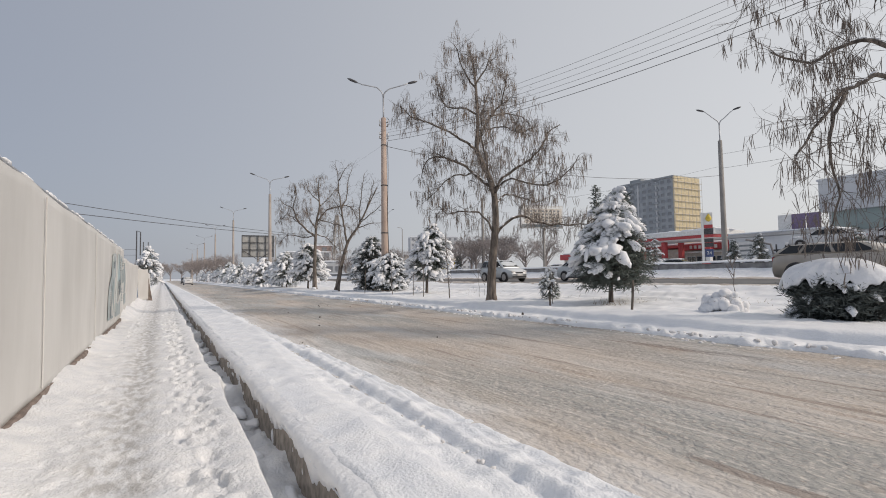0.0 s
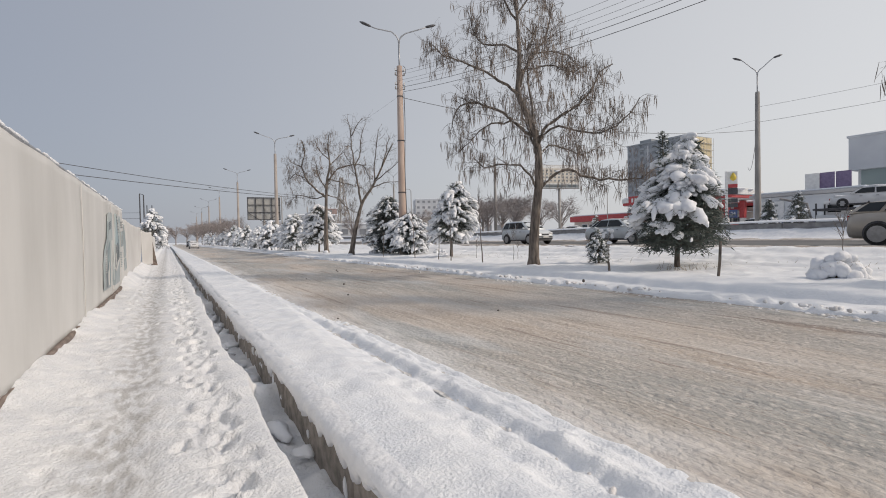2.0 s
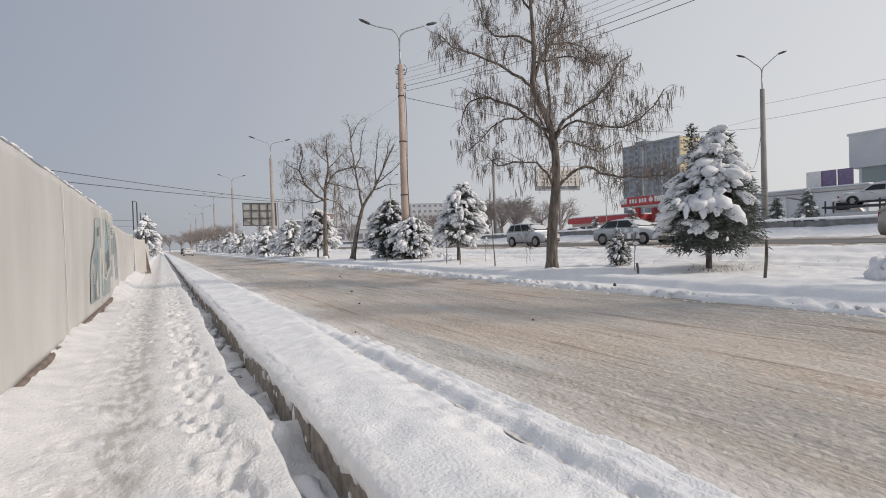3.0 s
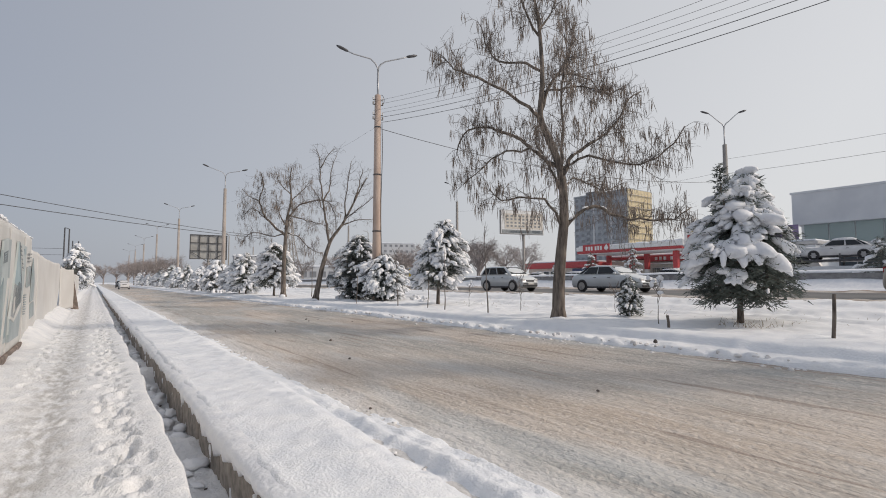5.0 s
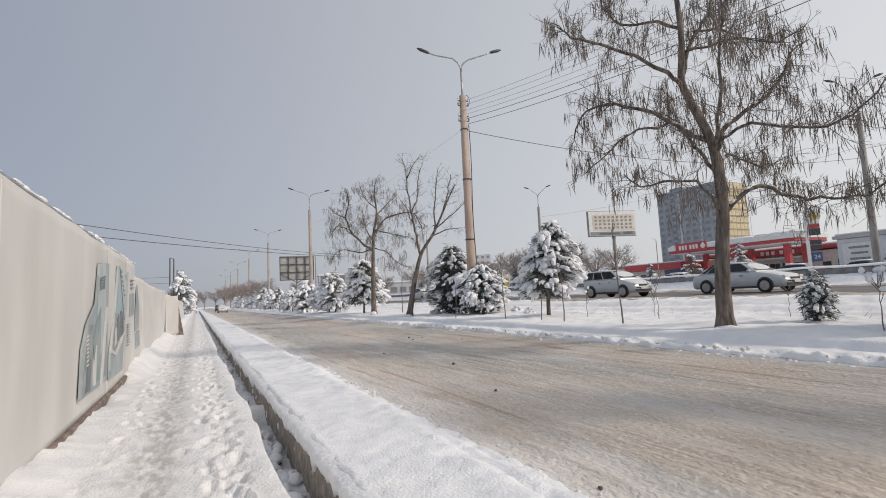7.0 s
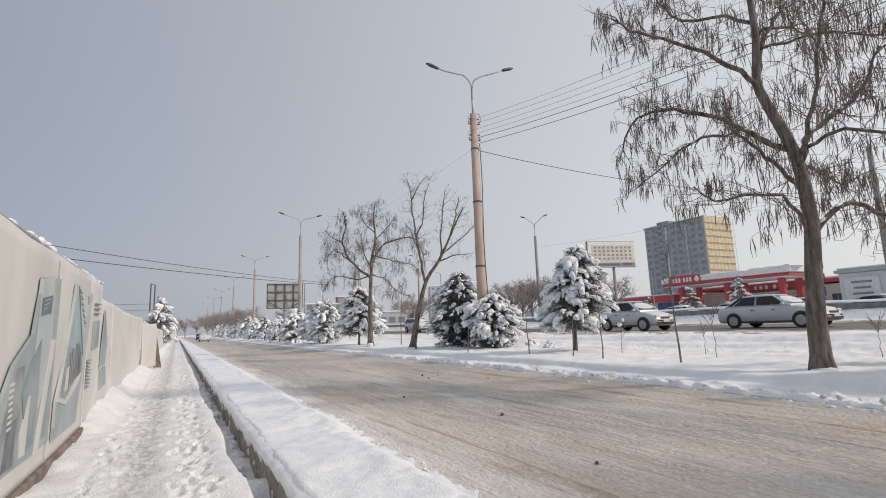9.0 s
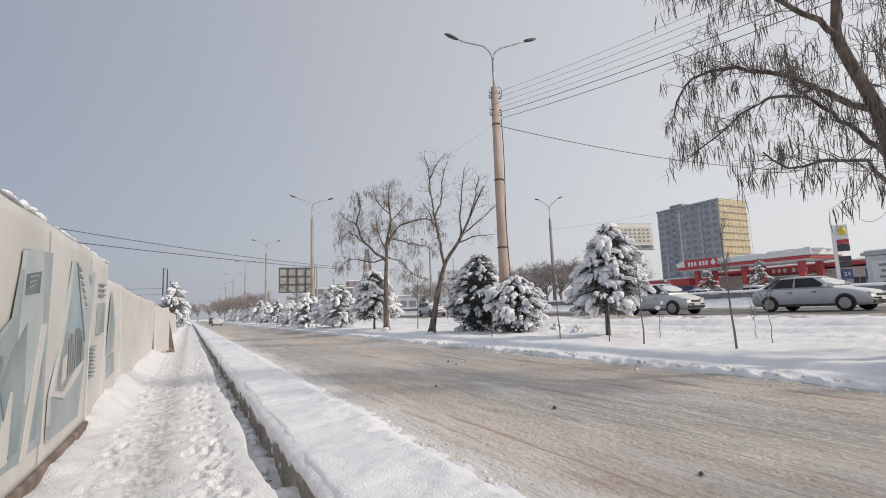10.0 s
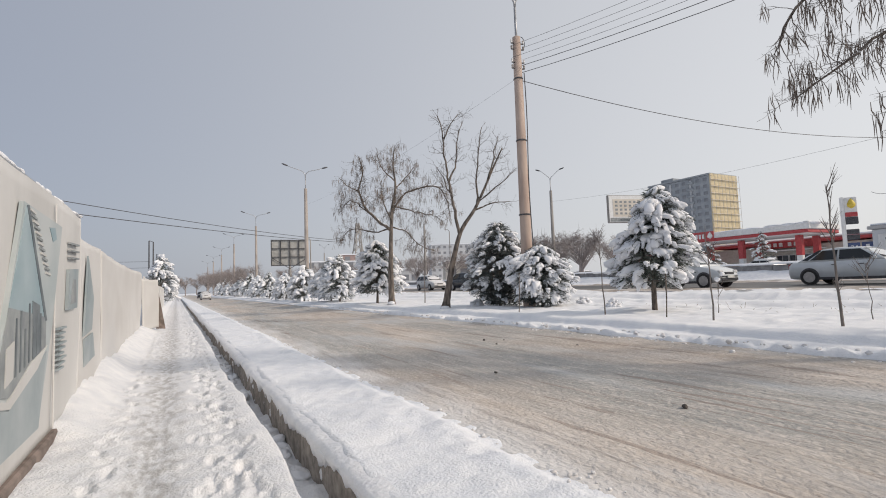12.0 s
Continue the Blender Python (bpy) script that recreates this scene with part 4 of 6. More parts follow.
def bare_tree(at, label, trunk, r_base, limbs, seed, pods=1.0, density=1.0, reach_m=1.4, droop=0.25, category="tree", name="bare_tree", snow=0.5, sub=6, scale=1.0, thin=1.0, taper=0.62):
    """trunk and limbs: points (across, up, into depth) from the foot; each limb starts with its radius."""
    rng = random.Random(seed)
    t = thing(name, at, label, category, "bare trees")
    wood, twigs, hang, white = Geo(), Geo(), Geo(), Geo()

    def place(q):
        return (U * q[0] + D * q[2] + Vector((0, 0, q[1]))) * scale

    def twig(p, d, length, r, depth):
        n = 4 if depth < 2 else 3
        pts = [p]
        d = d.normalized()
        for i in range(n):
            d = (d + Vector((rng.gauss(0, 0.22), rng.gauss(0, 0.22), rng.gauss(0, 0.2) - droop * 0.35 * (i / n)))).normalized()
            pts.append(pts[-1] + d * (length / n))
        twigs.tube(pts, [r * (1 - 0.7 * i / n) for i in range(n + 1)], 4 if depth == 0 else 3, False)
        if depth < 2:
            for k in range(max(2, int(length / (0.24 if depth == 0 else 0.22) * density))):
                s = rng.uniform(0.25, 1.0) * n
                i = min(int(s), n - 1)
                q = pts[i].lerp(pts[i + 1], s - i)
                side = Vector((rng.gauss(0, 1), rng.gauss(0, 1), rng.gauss(0.15, 0.7)))
                twig(q, d * 0.7 + side.normalized() * 0.9, length * rng.uniform(0.35, 0.6), max(r * 0.6, 0.0035), depth + 1)
        if depth >= 1 and rng.random() < pods * (0.55 if depth == 2 else 0.75):
            for k in range(rng.randint(2, 5)):
                q = pts[rng.randint(1, n)] + Vector((rng.gauss(0, 0.03), rng.gauss(0, 0.03), 0))
                ln = rng.uniform(0.22, 0.42)
                e = q + Vector((rng.gauss(0, 0.05), rng.gauss(0, 0.05), -ln))
                m = q.lerp(e, 0.5) + Vector((rng.gauss(0, 0.015), rng.gauss(0, 0.015), 0))
                hang.tube([q, m, e], [0.004, 0.009, 0.003], 3, False)

    line = curve_through([place(q) for q in trunk])
    n = len(line) - 1
    wood.tube(line, [r_base * (1.35 if i == 0 else 1) * (1 - 0.9 * (i / n) ** taper) + 0.012 for i in range(n + 1)], 12)
    limbs = [(r * thin, q) for r, q in limbs]
    limbs = [(0.06 * thin, trunk[max(0, len(trunk) - 3):])] + list(limbs)
    for k, (r, pts) in enumerate(limbs):
        lp = curve_through([place(q) for q in pts], 0.22)
        m = len(lp) - 1
        for i in range(1, m):
            lp[i] = lp[i] + Vector((rng.gauss(0, 0.025), rng.gauss(0, 0.025), rng.gauss(0, 0.025)))
        if k:
            wood.tube(lp, [r * (1 - 0.8 * i / m) + 0.006 for i in range(m + 1)], 8)
        length = sum((lp[i + 1] - lp[i]).length for i in range(m))
        for j in range(int(length * sub * density)):
            s = rng.uniform(0.18, 1.0) ** 0.8 * m
            i = min(int(s), m - 1)
            q = lp[i].lerp(lp[i + 1], s - i)
            d = (lp[i + 1] - lp[i]).normalized()
            side = Vector((rng.gauss(0, 1), rng.gauss(0, 1), rng.gauss(0.2, 0.8))).normalized()
            twig(q, d * 0.6 + side, reach_m * rng.uniform(0.45, 1.0) * (1.15 - 0.5 * i / m), 0.006 + r * 0.07, 0)
        if snow and k:
            for i in range(1, int(m * 0.7)):
                d = (lp[i + 1] - lp[i]).normalized()
                if abs(d.z) < 0.75 and rng.random() < snow:
                    rr = r * (1 - 0.8 * i / m)
                    white.blob(lp[i] + Vector((0, 0, rr * 0.75)), rr * 0.75 + 0.012, rng, 0.15, 1, d, 2.8, 0.6)
    part("trunk", wood, BARK, t, "rough brown trunk and limbs", True)
    part("twig", twigs, TWIG, t, kind="stuff")
    if hang.v:
        part("seed_pod", hang, POD, t, "long thin hanging seed pods", kind="stuff")
    if white.v:
        white.blob((-0.12, -0.12, -0.03), r_base * 1.35, rng, 0.15, 1, None, 1, 0.45)
        part("snow", white, SNOW_CLUMP, t, smooth=True, kind="stuff")
    return t


bare_tree((10.27, 14.5, 0.40), "tall bare tree hung with seed pods on the snowy median",
          [(0, -0.1, 0), (0.03, 0.95, 0), (0.12, 1.9, 0), (0.2, 2.6, 0), (0.22, 3.4, 0.05), (0.16, 4.1, 0.1), (-0.06, 4.7, 0.1), (-0.36, 5.35, 0.05), (-0.42, 5.7, 0), (-0.36, 6.4, -0.05), (-0.4, 7.4, -0.1), (-0.44, 8.3, 0), (-0.6, 9.2, 0)], 0.172,
          [(0.085, [(0.2, 2.3, 0), (0.62, 2.85, 0.1), (1.2, 3.06, 0.2), (1.85, 2.83, 0.3), (2.6, 2.72, 0.4), (3.6, 2.8, 0.4), (4.1, 3.1, 0.3)]),
           (0.06, [(0.15, 2.4, 0), (-0.08, 2.85, -0.1), (-0.46, 3.18, -0.2), (-1.08, 3.23, -0.2), (-1.55, 3.15, 0), (-1.85, 3.5, 0.1)]),
           (0.09, [(0.1, 4.15, 0.1), (-0.46, 4.65, 0.4), (-0.8, 5.05, 0.6), (-1.4, 5.35, 0.9), (-1.95, 5.6, 1.3), (-2.35, 5.4, 1.6), (-2.5, 4.9, 1.8)]),
           (0.045, [(-0.6, 4.75, 0.5), (-1.4, 4.65, 0.9), (-1.85, 4.3, 1.3), (-2.3, 3.95, 1.7)]),
           (0.075, [(-0.38, 5.45, 0), (-1.0, 5.88, -0.1), (-1.7, 6.26, -0.1), (-2.4, 6.65, 0.0), (-2.8, 6.75, 0.0), (-3.1, 7.1, 0.1)]),
           (0.055, [(-0.38, 6.8, 0), (-0.92, 7.2, 0.3), (-1.45, 7.34, 0.6), (-1.8, 7.9, 0.8), (-1.9, 8.5, 0.9)]),
           (0.09, [(0.2, 3.9, 0), (0.55, 4.5, 0.1), (1.23, 4.95, 0.2), (1.92, 5.5, 0.3), (2.3, 6.2, 0.4), (2.75, 6.5, 0.4)]),
           (0.055, [(0.2, 4.1, 0), (0.77, 4.34, -0.4), (1.38, 4.05, -0.8), (2.1, 4.03, -1.1), (2.65, 4.5, -1.3), (2.9, 4.9, -1.4)]),
           (0.042, [(0.22, 3.5, 0), (0.6, 3.88, 0.4), (1.2, 3.88, 0.9), (1.95, 3.7, 1.3), (2.6, 4.0, 1.5)]),
           (0.08, [(-0.4, 5.65, 0), (-0.08, 6.5, 0.2), (0.4, 7.15, 0.4), (0.7, 7.8, 0.5), (0.85, 8.5, 0.5)]),
           (0.042, [(-0.36, 6.2, 0), (0.4, 6.15, -0.6), (1.05, 5.8, -1.1), (1.45, 5.9, -1.3)]),
           (0.042, [(0.1, 6.85, 0.3), (0.9, 7.0, 0.6), (1.6, 6.85, 0.9), (1.9, 6.4, 1.0)]),
           (0.07, [(0.2, 3.3, 0.1), (0.15, 4.3, 0.9), (0.0, 5.3, 1.7), (0.15, 6.3, 2.1)]),
           (0.07, [(0.15, 3.8, 0), (-0.2, 4.7, -1.0), (-0.4, 5.7, -1.7), (-0.3, 6.6, -2.1)]),
           (0.05, [(-0.42, 7.8, 0), (-0.9, 8.5, -0.2), (-1.2, 9.3, -0.3)]),
           (0.05, [(-0.42, 7.9, 0), (0.0, 8.6, 0.2), (0.25, 9.2, 0.2)])],
          21, 0.34, 1.3, 1.12, 0.2, sub=9, thin=0.62, taper=0.78)

bare_tree((13.2, 3.6, 0.4), "large bare tree with drooping pod-hung branches beside a shrub",
          [(0, -0.1, 0), (0.05, 1.5, 0), (0.05, 3.5, 0), (0.15, 5.5, 0), (-0.1, 7.5, 0), (-0.2, 9.0, 0)], 0.26,
          [(0.062, [(0, 3.9, 0), (-0.7, 4.75, 0), (-1.6, 4.5, 0), (-2.3, 3.7, -0.1), (-2.7, 3.2, -0.1)]),
           (0.036, [(-1.55, 4.5, 0), (-1.85, 3.6, 0.1), (-1.75, 2.4, 0.1), (-1.95, 1.7, 0.1)]),
           (0.055, [(0, 5.1, 0), (-0.9, 5.7, 0.3), (-1.8, 5.3, 0.5), (-2.6, 5.6, 0.6)]),
           (0.065, [(0.05, 6.0, 0), (-0.9, 6.8, 0), (-2.0, 7.1, 0), (-3.2, 6.6, 0)]),
           (0.07, [(0.0, 3.2, 0), (-0.5, 3.4, -0.4), (-0.9, 2.7, -0.6)]),
           (0.10, [(0.05, 4.2, 0), (0.9, 5.2, 0.3), (1.9, 6.0, 0.6)]),
           (0.09, [(0.0, 5.6, 0), (0.5, 6.8, -0.8), (0.9, 8.0, -1.4)]),
           (0.08, [(0.0, 6.5, 0), (-0.6, 7.8, 0.8), (-1.0, 8.8, 1.3)])],
          33, 0.55, 1.1, 1.6, 0.3)

bare_tree((10.35, 38.3, 0.5), "spreading bare tree with seed pods standing behind snowy conifers",
          [(0, -0.1, 0), (0, 1.7, 0), (0.06, 3.5, 0), (0.1, 4.2, 0), (0.16, 5.2, 0), (0.4, 6.4, 0), (0.3, 7.7, 0), (0.4, 8.6, 0)], 0.17,
          [(0.12, [(0.06, 4.0, 0), (-0.8, 4.7, 0), (-1.4, 5.5, 0), (-1.63, 6.4, 0), (-1.4, 7.4, 0), (-1.6, 8.2, 0)]),
           (0.05, [(-1.2, 5.1, 0), (-2.2, 5.8, 0.3), (-2.9, 5.2, 0.5)]),
           (0.05, [(-1.6, 6.2, 0), (-2.3, 6.6, -0.3), (-2.7, 7.0, -0.4)]),
           (0.09, [(0.14, 5.0, 0), (0.8, 5.95, 0), (1.9, 6.36, 0), (2.8, 6.3, 0), (3.3, 5.5, 0), (3.4, 4.8, 0)]),
           (0.06, [(0.2, 5.4, 0), (1.6, 5.0, 0.3), (2.7, 4.7, 0.4)]),
           (0.06, [(0.1, 4.2, 0), (0.95, 3.9, 0.2), (1.7, 3.1, 0.4), (2.5, 2.8, 0.4)]),
           (0.06, [(0.08, 4.1, 0), (-0.95, 3.95, 0.3), (-2.2, 4.2, 0.5), (-2.8, 3.6, 0.5)]),
           (0.06, [(0.38, 6.3, 0), (0.95, 7.05, 0.5), (1.4, 7.7, 0.8)]),
           (0.05, [(0.35, 6.8, 0), (-0.3, 7.5, -0.4), (-0.5, 8.2, -0.6)]),
           (0.06, [(0.1, 4.6, 0), (0.2, 5.6, 1.2), (0.1, 6.6, 2.0)]),
           (0.06, [(0.1, 4.6, 0), (-0.2, 5.6, -1.2), (-0.1, 6.4, -2.0)])],
          45, 0.24, 1.35, 1.15, 0.1, sub=8, thin=0.7, taper=0.85)

bare_tree((9.85, 31.2, 0.45), "slender forked leaning tree with bare whippy upright branches",
          [(0, -0.1, 0), (0.24, 1.2, 0), (0.43, 2.05, 0), (0.79, 3.2, 0), (1.39, 4.07, 0), (1.87, 5.0, 0), (2.34, 6.0, 0), (2.7, 6.7, 0)], 0.16,
          [(0.085, [(0.72, 3.0, 0), (0.5, 4.3, 0), (0.31, 5.5, 0), (0.19, 6.9, 0), (0.14, 7.5, 0), (-0.05, 8.2, 0)]),
           (0.04, [(0.19, 7.2, 0), (0.5, 7.8, 0.1), (0.85, 8.3, 0.1)]),
           (0.05, [(0.34, 5.3, 0), (0.67, 6.2, 0.1), (0.79, 7.2, 0.1), (1.03, 7.9, 0.1)]),
           (0.055, [(1.5, 4.2, 0), (1.55, 5.3, 0.1), (1.7, 6.7, 0.2), (1.87, 7.7, 0.2)]),
           (0.05, [(2.0, 5.3, 0), (2.3, 6.3, -0.1), (2.5, 7.2, -0.1)]),
           (0.045, [(1.55, 4.4, 0), (2.5, 5.1, -0.2), (3.1, 5.6, -0.2)]),
           (0.045, [(1.39, 4.05, 0), (2.2, 4.35, 0.2), (2.95, 4.4, 0.2)]),
           (0.035, [(0.48, 4.6, 0), (0.1, 5.5, 0), (-0.2, 6.0, 0)])],
          57, 0.0, 1.1, 0.95, -0.3, name="leaning_tree", snow=0.2, sub=6, thin=0.78, taper=0.72)


# ---- conifers ----
# girth of a crown from its foot to its top
PROFILE_S = (0.0, 0.15, 0.3, 0.5, 0.7, 0.85, 1.0)
EGG = (0.68, 0.98, 1.0, 0.80, 0.54, 0.38, 0.20)
BELL = (0.8, 1.0, 0.95, 0.82, 0.68, 0.5, 0.14)
DOME = (0.72, 0.95, 1.0, 0.97, 0.82, 0.6, 0.22)


def conifer(at, label, height, radius, stem, seed, needles=NEEDLES, shape=0.8, snow=0.75, branches=130, bare_side=None, group="conifers", category="conifer", name="snowy_conifer", tuft=1.0, lean=0.0, fork=False, clump=1.0, profile=None, upright=False):
    """A conifer: stem and boughs, sprays of needles filling an uneven crown, and lumps of snow lying on the sprays."""
    rng = random.Random(seed)
    t = thing(name, at, label, category, group)
    crown, white, wood = Geo(), Geo(), Geo()
    wood.tube([(0, 0, -0.1), (0.02, 0, stem), (lean * 0.5, 0, height * 0.55), (lean, 0, height * 0.96)], [0.035 + 0.014 * height, 0.03 + 0.010 * height, 0.025 + 0.005 * height, 0.01], 8)
    ph = [rng.uniform(0, 6.28) for _ in range(6)]

    def girth(s):
        if profile:
            return float(np.interp(s, PROFILE_S, profile))
        return (1 - s) ** shape * (0.58 + 0.42 * min(1, s / 0.22)) + 0.06

    def reach_at(s, az):
        lump = 1 + 0.10 * math.sin(az + ph[0] + 4 * s) + 0.10 * math.sin(2 * az + ph[1] - 9 * s) + 0.09 * math.sin(3 * az + ph[2] + 15 * s) + 0.06 * math.sin(5 * az + ph[3] - 23 * s)
        return radius * girth(s) * lump

    def needle(q, d, ln, w):
        x = d.orthogonal().normalized()
        x = (x * math.cos(ph[4]) + d.cross(x) * math.sin(ph[4])) * w
        ph[4] += 1.7
        crown.add([tuple(q - x), tuple(q + x), tuple(q + d * ln)], [(0, 1, 2)])

    # heights spread so that the sprays lie evenly over the crown
    grid = np.linspace(0, 1, 60)
    weight = np.cumsum([girth(s) + 0.12 for s in grid])
    weight = (weight - weight[0]) / (weight[-1] - weight[0])
    size = 0.115 * (0.55 + 0.45 * radius) * clump
    count = int(branches * 1.9)
    up = 0.35 if upright else -0.35
    for b in range(count):
        s = float(np.interp((b + 0.5) / count, weight, grid)) + rng.gauss(0, 0.012)
        s = min(1.0, max(0.0, s))
        az = b * 2.399963 + rng.gauss(0, 0.25)
        out = Vector((math.cos(az), math.sin(az), 0))
        side = Vector((-out.y, out.x, 0))
        full = reach_at(s, az) * rng.choice((0.72, 0.86, 0.94, 1.0, 1.0, 1.07))
        z = stem + (height - stem) * s
        base = Vector((lean * s, 0, z + (-0.10 if upright else 0.16) * full))
        tip = Vector((lean * s, 0, z)) + out * full
        mid = base.lerp(tip, 0.55) + Vector((0, 0, 0.08 * full))
        wood.tube([base, mid, tip], [0.014, 0.009, 0.003], 3, False)
        for k in range(int(26 * tuft)):
            f = rng.uniform(0.45, 1.04)
            q = mid.lerp(tip, (f - 0.45) / 0.55) + side * rng.gauss(0, 0.10 * (0.6 + 0.5 * radius)) + Vector((0, 0, rng.gauss(-0.02, 0.05)))
            d = (out * rng.uniform(0.2, 1.0) + side * rng.gauss(0, 0.6) + Vector((0, 0, up * rng.uniform(0, 1.3) + rng.gauss(0, 0.3)))).normalized()
            needle(q, d, rng.uniform(0.08, 0.17), rng.uniform(0.008, 0.016))
        for k in range(int(7 * tuft)):
            q = base.lerp(tip, rng.uniform(0.2, 0.8)) + side * rng.gauss(0, 0.08) + Vector((0, 0, rng.gauss(-0.04, 0.06)))
            needle(q, Vector((rng.gauss(0, 1), rng.gauss(0, 1), rng.gauss(-0.2, 0.7))).normalized(), rng.uniform(0.14, 0.24), rng.uniform(0.02, 0.035))
        keep = snow * (0.55 + 0.45 * min(1, s / 0.35))
        if bare_side is not None:
            keep *= 0.06 if s < 0.16 else 0.45 if s < 0.32 else 1
            if out.dot(bare_side) > 0.1 and s < 0.55:
                keep *= 0.12
        if rng.random() < keep:
            r = size * rng.choice((0.6, 0.8, 1.0, 1.25, 1.5)) * (0.75 + 0.25 * min(1, full / (0.6 * radius)))
            fall = (out + Vector((0, 0, -rng.uniform(0.25, 0.9)))).normalized()
            c = tip - out * r * 0.9 + Vector((0, 0, r * 0.35))
            white.blob(c, r * 0.92, rng, 0.26, 1, fall, rng.uniform(1.5, 2.5), 0.58)
            for k in range(rng.randint(1, 3)):
                sway = side * rng.gauss(0, r * 0.8)
                white.blob(c + fall * r * rng.uniform(0.5, 1.3) + sway + Vector((0, 0, -r * 0.25)), r * rng.uniform(0.22, 0.5), rng, 0.28, 1, (fall + Vector((0, 0, -0.6))).normalized(), rng.uniform(1.8, 3.2), 0.8)
            if rng.random() < 0.6:
                white.blob(c - out * r * 1.2 + side * rng.gauss(0, r * 0.5) + Vector((0, 0, r * 0.3)), r * rng.uniform(0.6, 0.9), rng, 0.22, 1, out, 1.4, 0.55)
    if fork:
        # a second leader, nearly bare of snow
        wood.tube([(-0.1, 0.05, height * 0.6), (-0.30, 0.17, height * 0.86), (-0.33, 0.18, height * 1.05)], [0.03, 0.02, 0.008], 6)
        for b in range(26):
            z = height * 0.80 + b * 0.034
            az = b * 2.4
            out = Vector((math.cos(az), math.sin(az), 0.35)).normalized()
            ln = (0.10 + 0.13 * abs(math.sin(0.55 * b))) * (1 - 0.012 * b)
            for k in range(26):
                q = Vector((-0.31, 0.175, z)) + out * (ln * rng.random()) + Vector((rng.gauss(0, 0.03), rng.gauss(0, 0.03), rng.gauss(0, 0.02)))
                needle(q, (out + Vector((rng.gauss(0, 0.5), rng.gauss(0, 0.5), rng.gauss(0, 0.4)))).normalized(), 0.08, 0.012)
            if b % 3 == 0:
                white.blob(Vector((-0.31, 0.175, z + 0.03)) + out * ln * 0.7, 0.035, rng, 0.2, 1, out, 1.5, 0.6)
    part("trunk", wood, BARK, t, smooth=True)
    part("crown", crown, needles, t, "dark green needle sprays", kind="stuff")
    if white.v:
        part("snow_load", white, SNOW_CLUMP, t, "heavy lumps of fresh snow", True, "stuff")
    return t


conifer((12.15, 10.75, 0.38), "young conifer loaded with thick snow on the median", 3.5, 1.2, 0.5, 61, snow=0.85, branches=190, bare_side=Vector((0.75, -0.5, 0)), fork=True, clump=1.15, lean=0.5, profile=EGG, tuft=1.5)
conifer((11.85, 22.45, 0.40), "young conifer bowed under snow, with a bare stem", 3.5, 1.12, 0.75, 62, snow=0.62, branches=150, lean=0.35, clump=1.1, profile=BELL)
conifer((12.3, 13.7, 0.38), "small sapling conifer dusted with snow", 1.15, 0.42, 0.08, 63, snow=1.0, branches=46, clump=0.5, tuft=0.4, category="sapling")
conifer((11.95, 30.2, 0.42), "broad dark juniper at the foot of the lamp pole", 3.5, 1.4, 0.1, 64, JUNIPER, 0.28, 0.46, 240, category="juniper", name="juniper", clump=0.75, profile=(0.62, 0.88, 1.0, 0.95, 0.74, 0.46, 0.14), upright=True)
conifer((12.2, 27.75, 0.42), "rounded juniper heaped with snow in front of the lamp pole", 2.3, 1.1, 0.2, 65, JUNIPER, 0.24, 0.62, 230, category="juniper", name="juniper", clump=0.9, profile=DOME, upright=True)
conifer((10.5, 40.9, 0.5), "snow-laden conifer beside a bare tree", 3.6, 1.45, 0.5, 66, snow=0.6, branches=150, clump=1.05, profile=BELL)
proto_a = conifer((10.3, 48.0, 0.5), "snow-laden conifer in the row along the median", 3.3, 1.6, 0.2, 67, snow=0.55, branches=100, clump=1.1, tuft=0.8)
proto_b = conifer((10.4, 50.6, 0.5), "broad snow-covered conifer in the row along the median", 3.1, 1.75, 0.1, 68, snow=0.62, branches=110, shape=0.55, clump=1.2, tuft=0.7)
rng = random.Random(5)
for k, (x, y, s) in enumerate(((9.8, 57.0, 0.95), (10.4, 61.0, 0.9), (9.9, 66.0, 0.85), (10.3, 79.0, 1.0), (10.6, 90.0, 1.0), (12.2, 112.0, 1.3), (11.4, 121.0, 1.2), (12.4, 130.0, 1.2), (12.0, 146.0, 1.3), (11.8, 160.0, 1.4), (12.2, 182.0, 1.4))):
    copy_thing(proto_a if k % 2 else proto_b, pose(x, y, 0.4, 0, 0, rng.uniform(0, 360)) @ Matrix.Diagonal((s, s, s, 1)))
conifer((-1.55, 72.0, 0.1), "tall dark fir with snow on its boughs behind the hoarding", 5.4, 2.1, 0.6, 69, snow=0.5, branches=120, clump=1.2, shape=0.7)

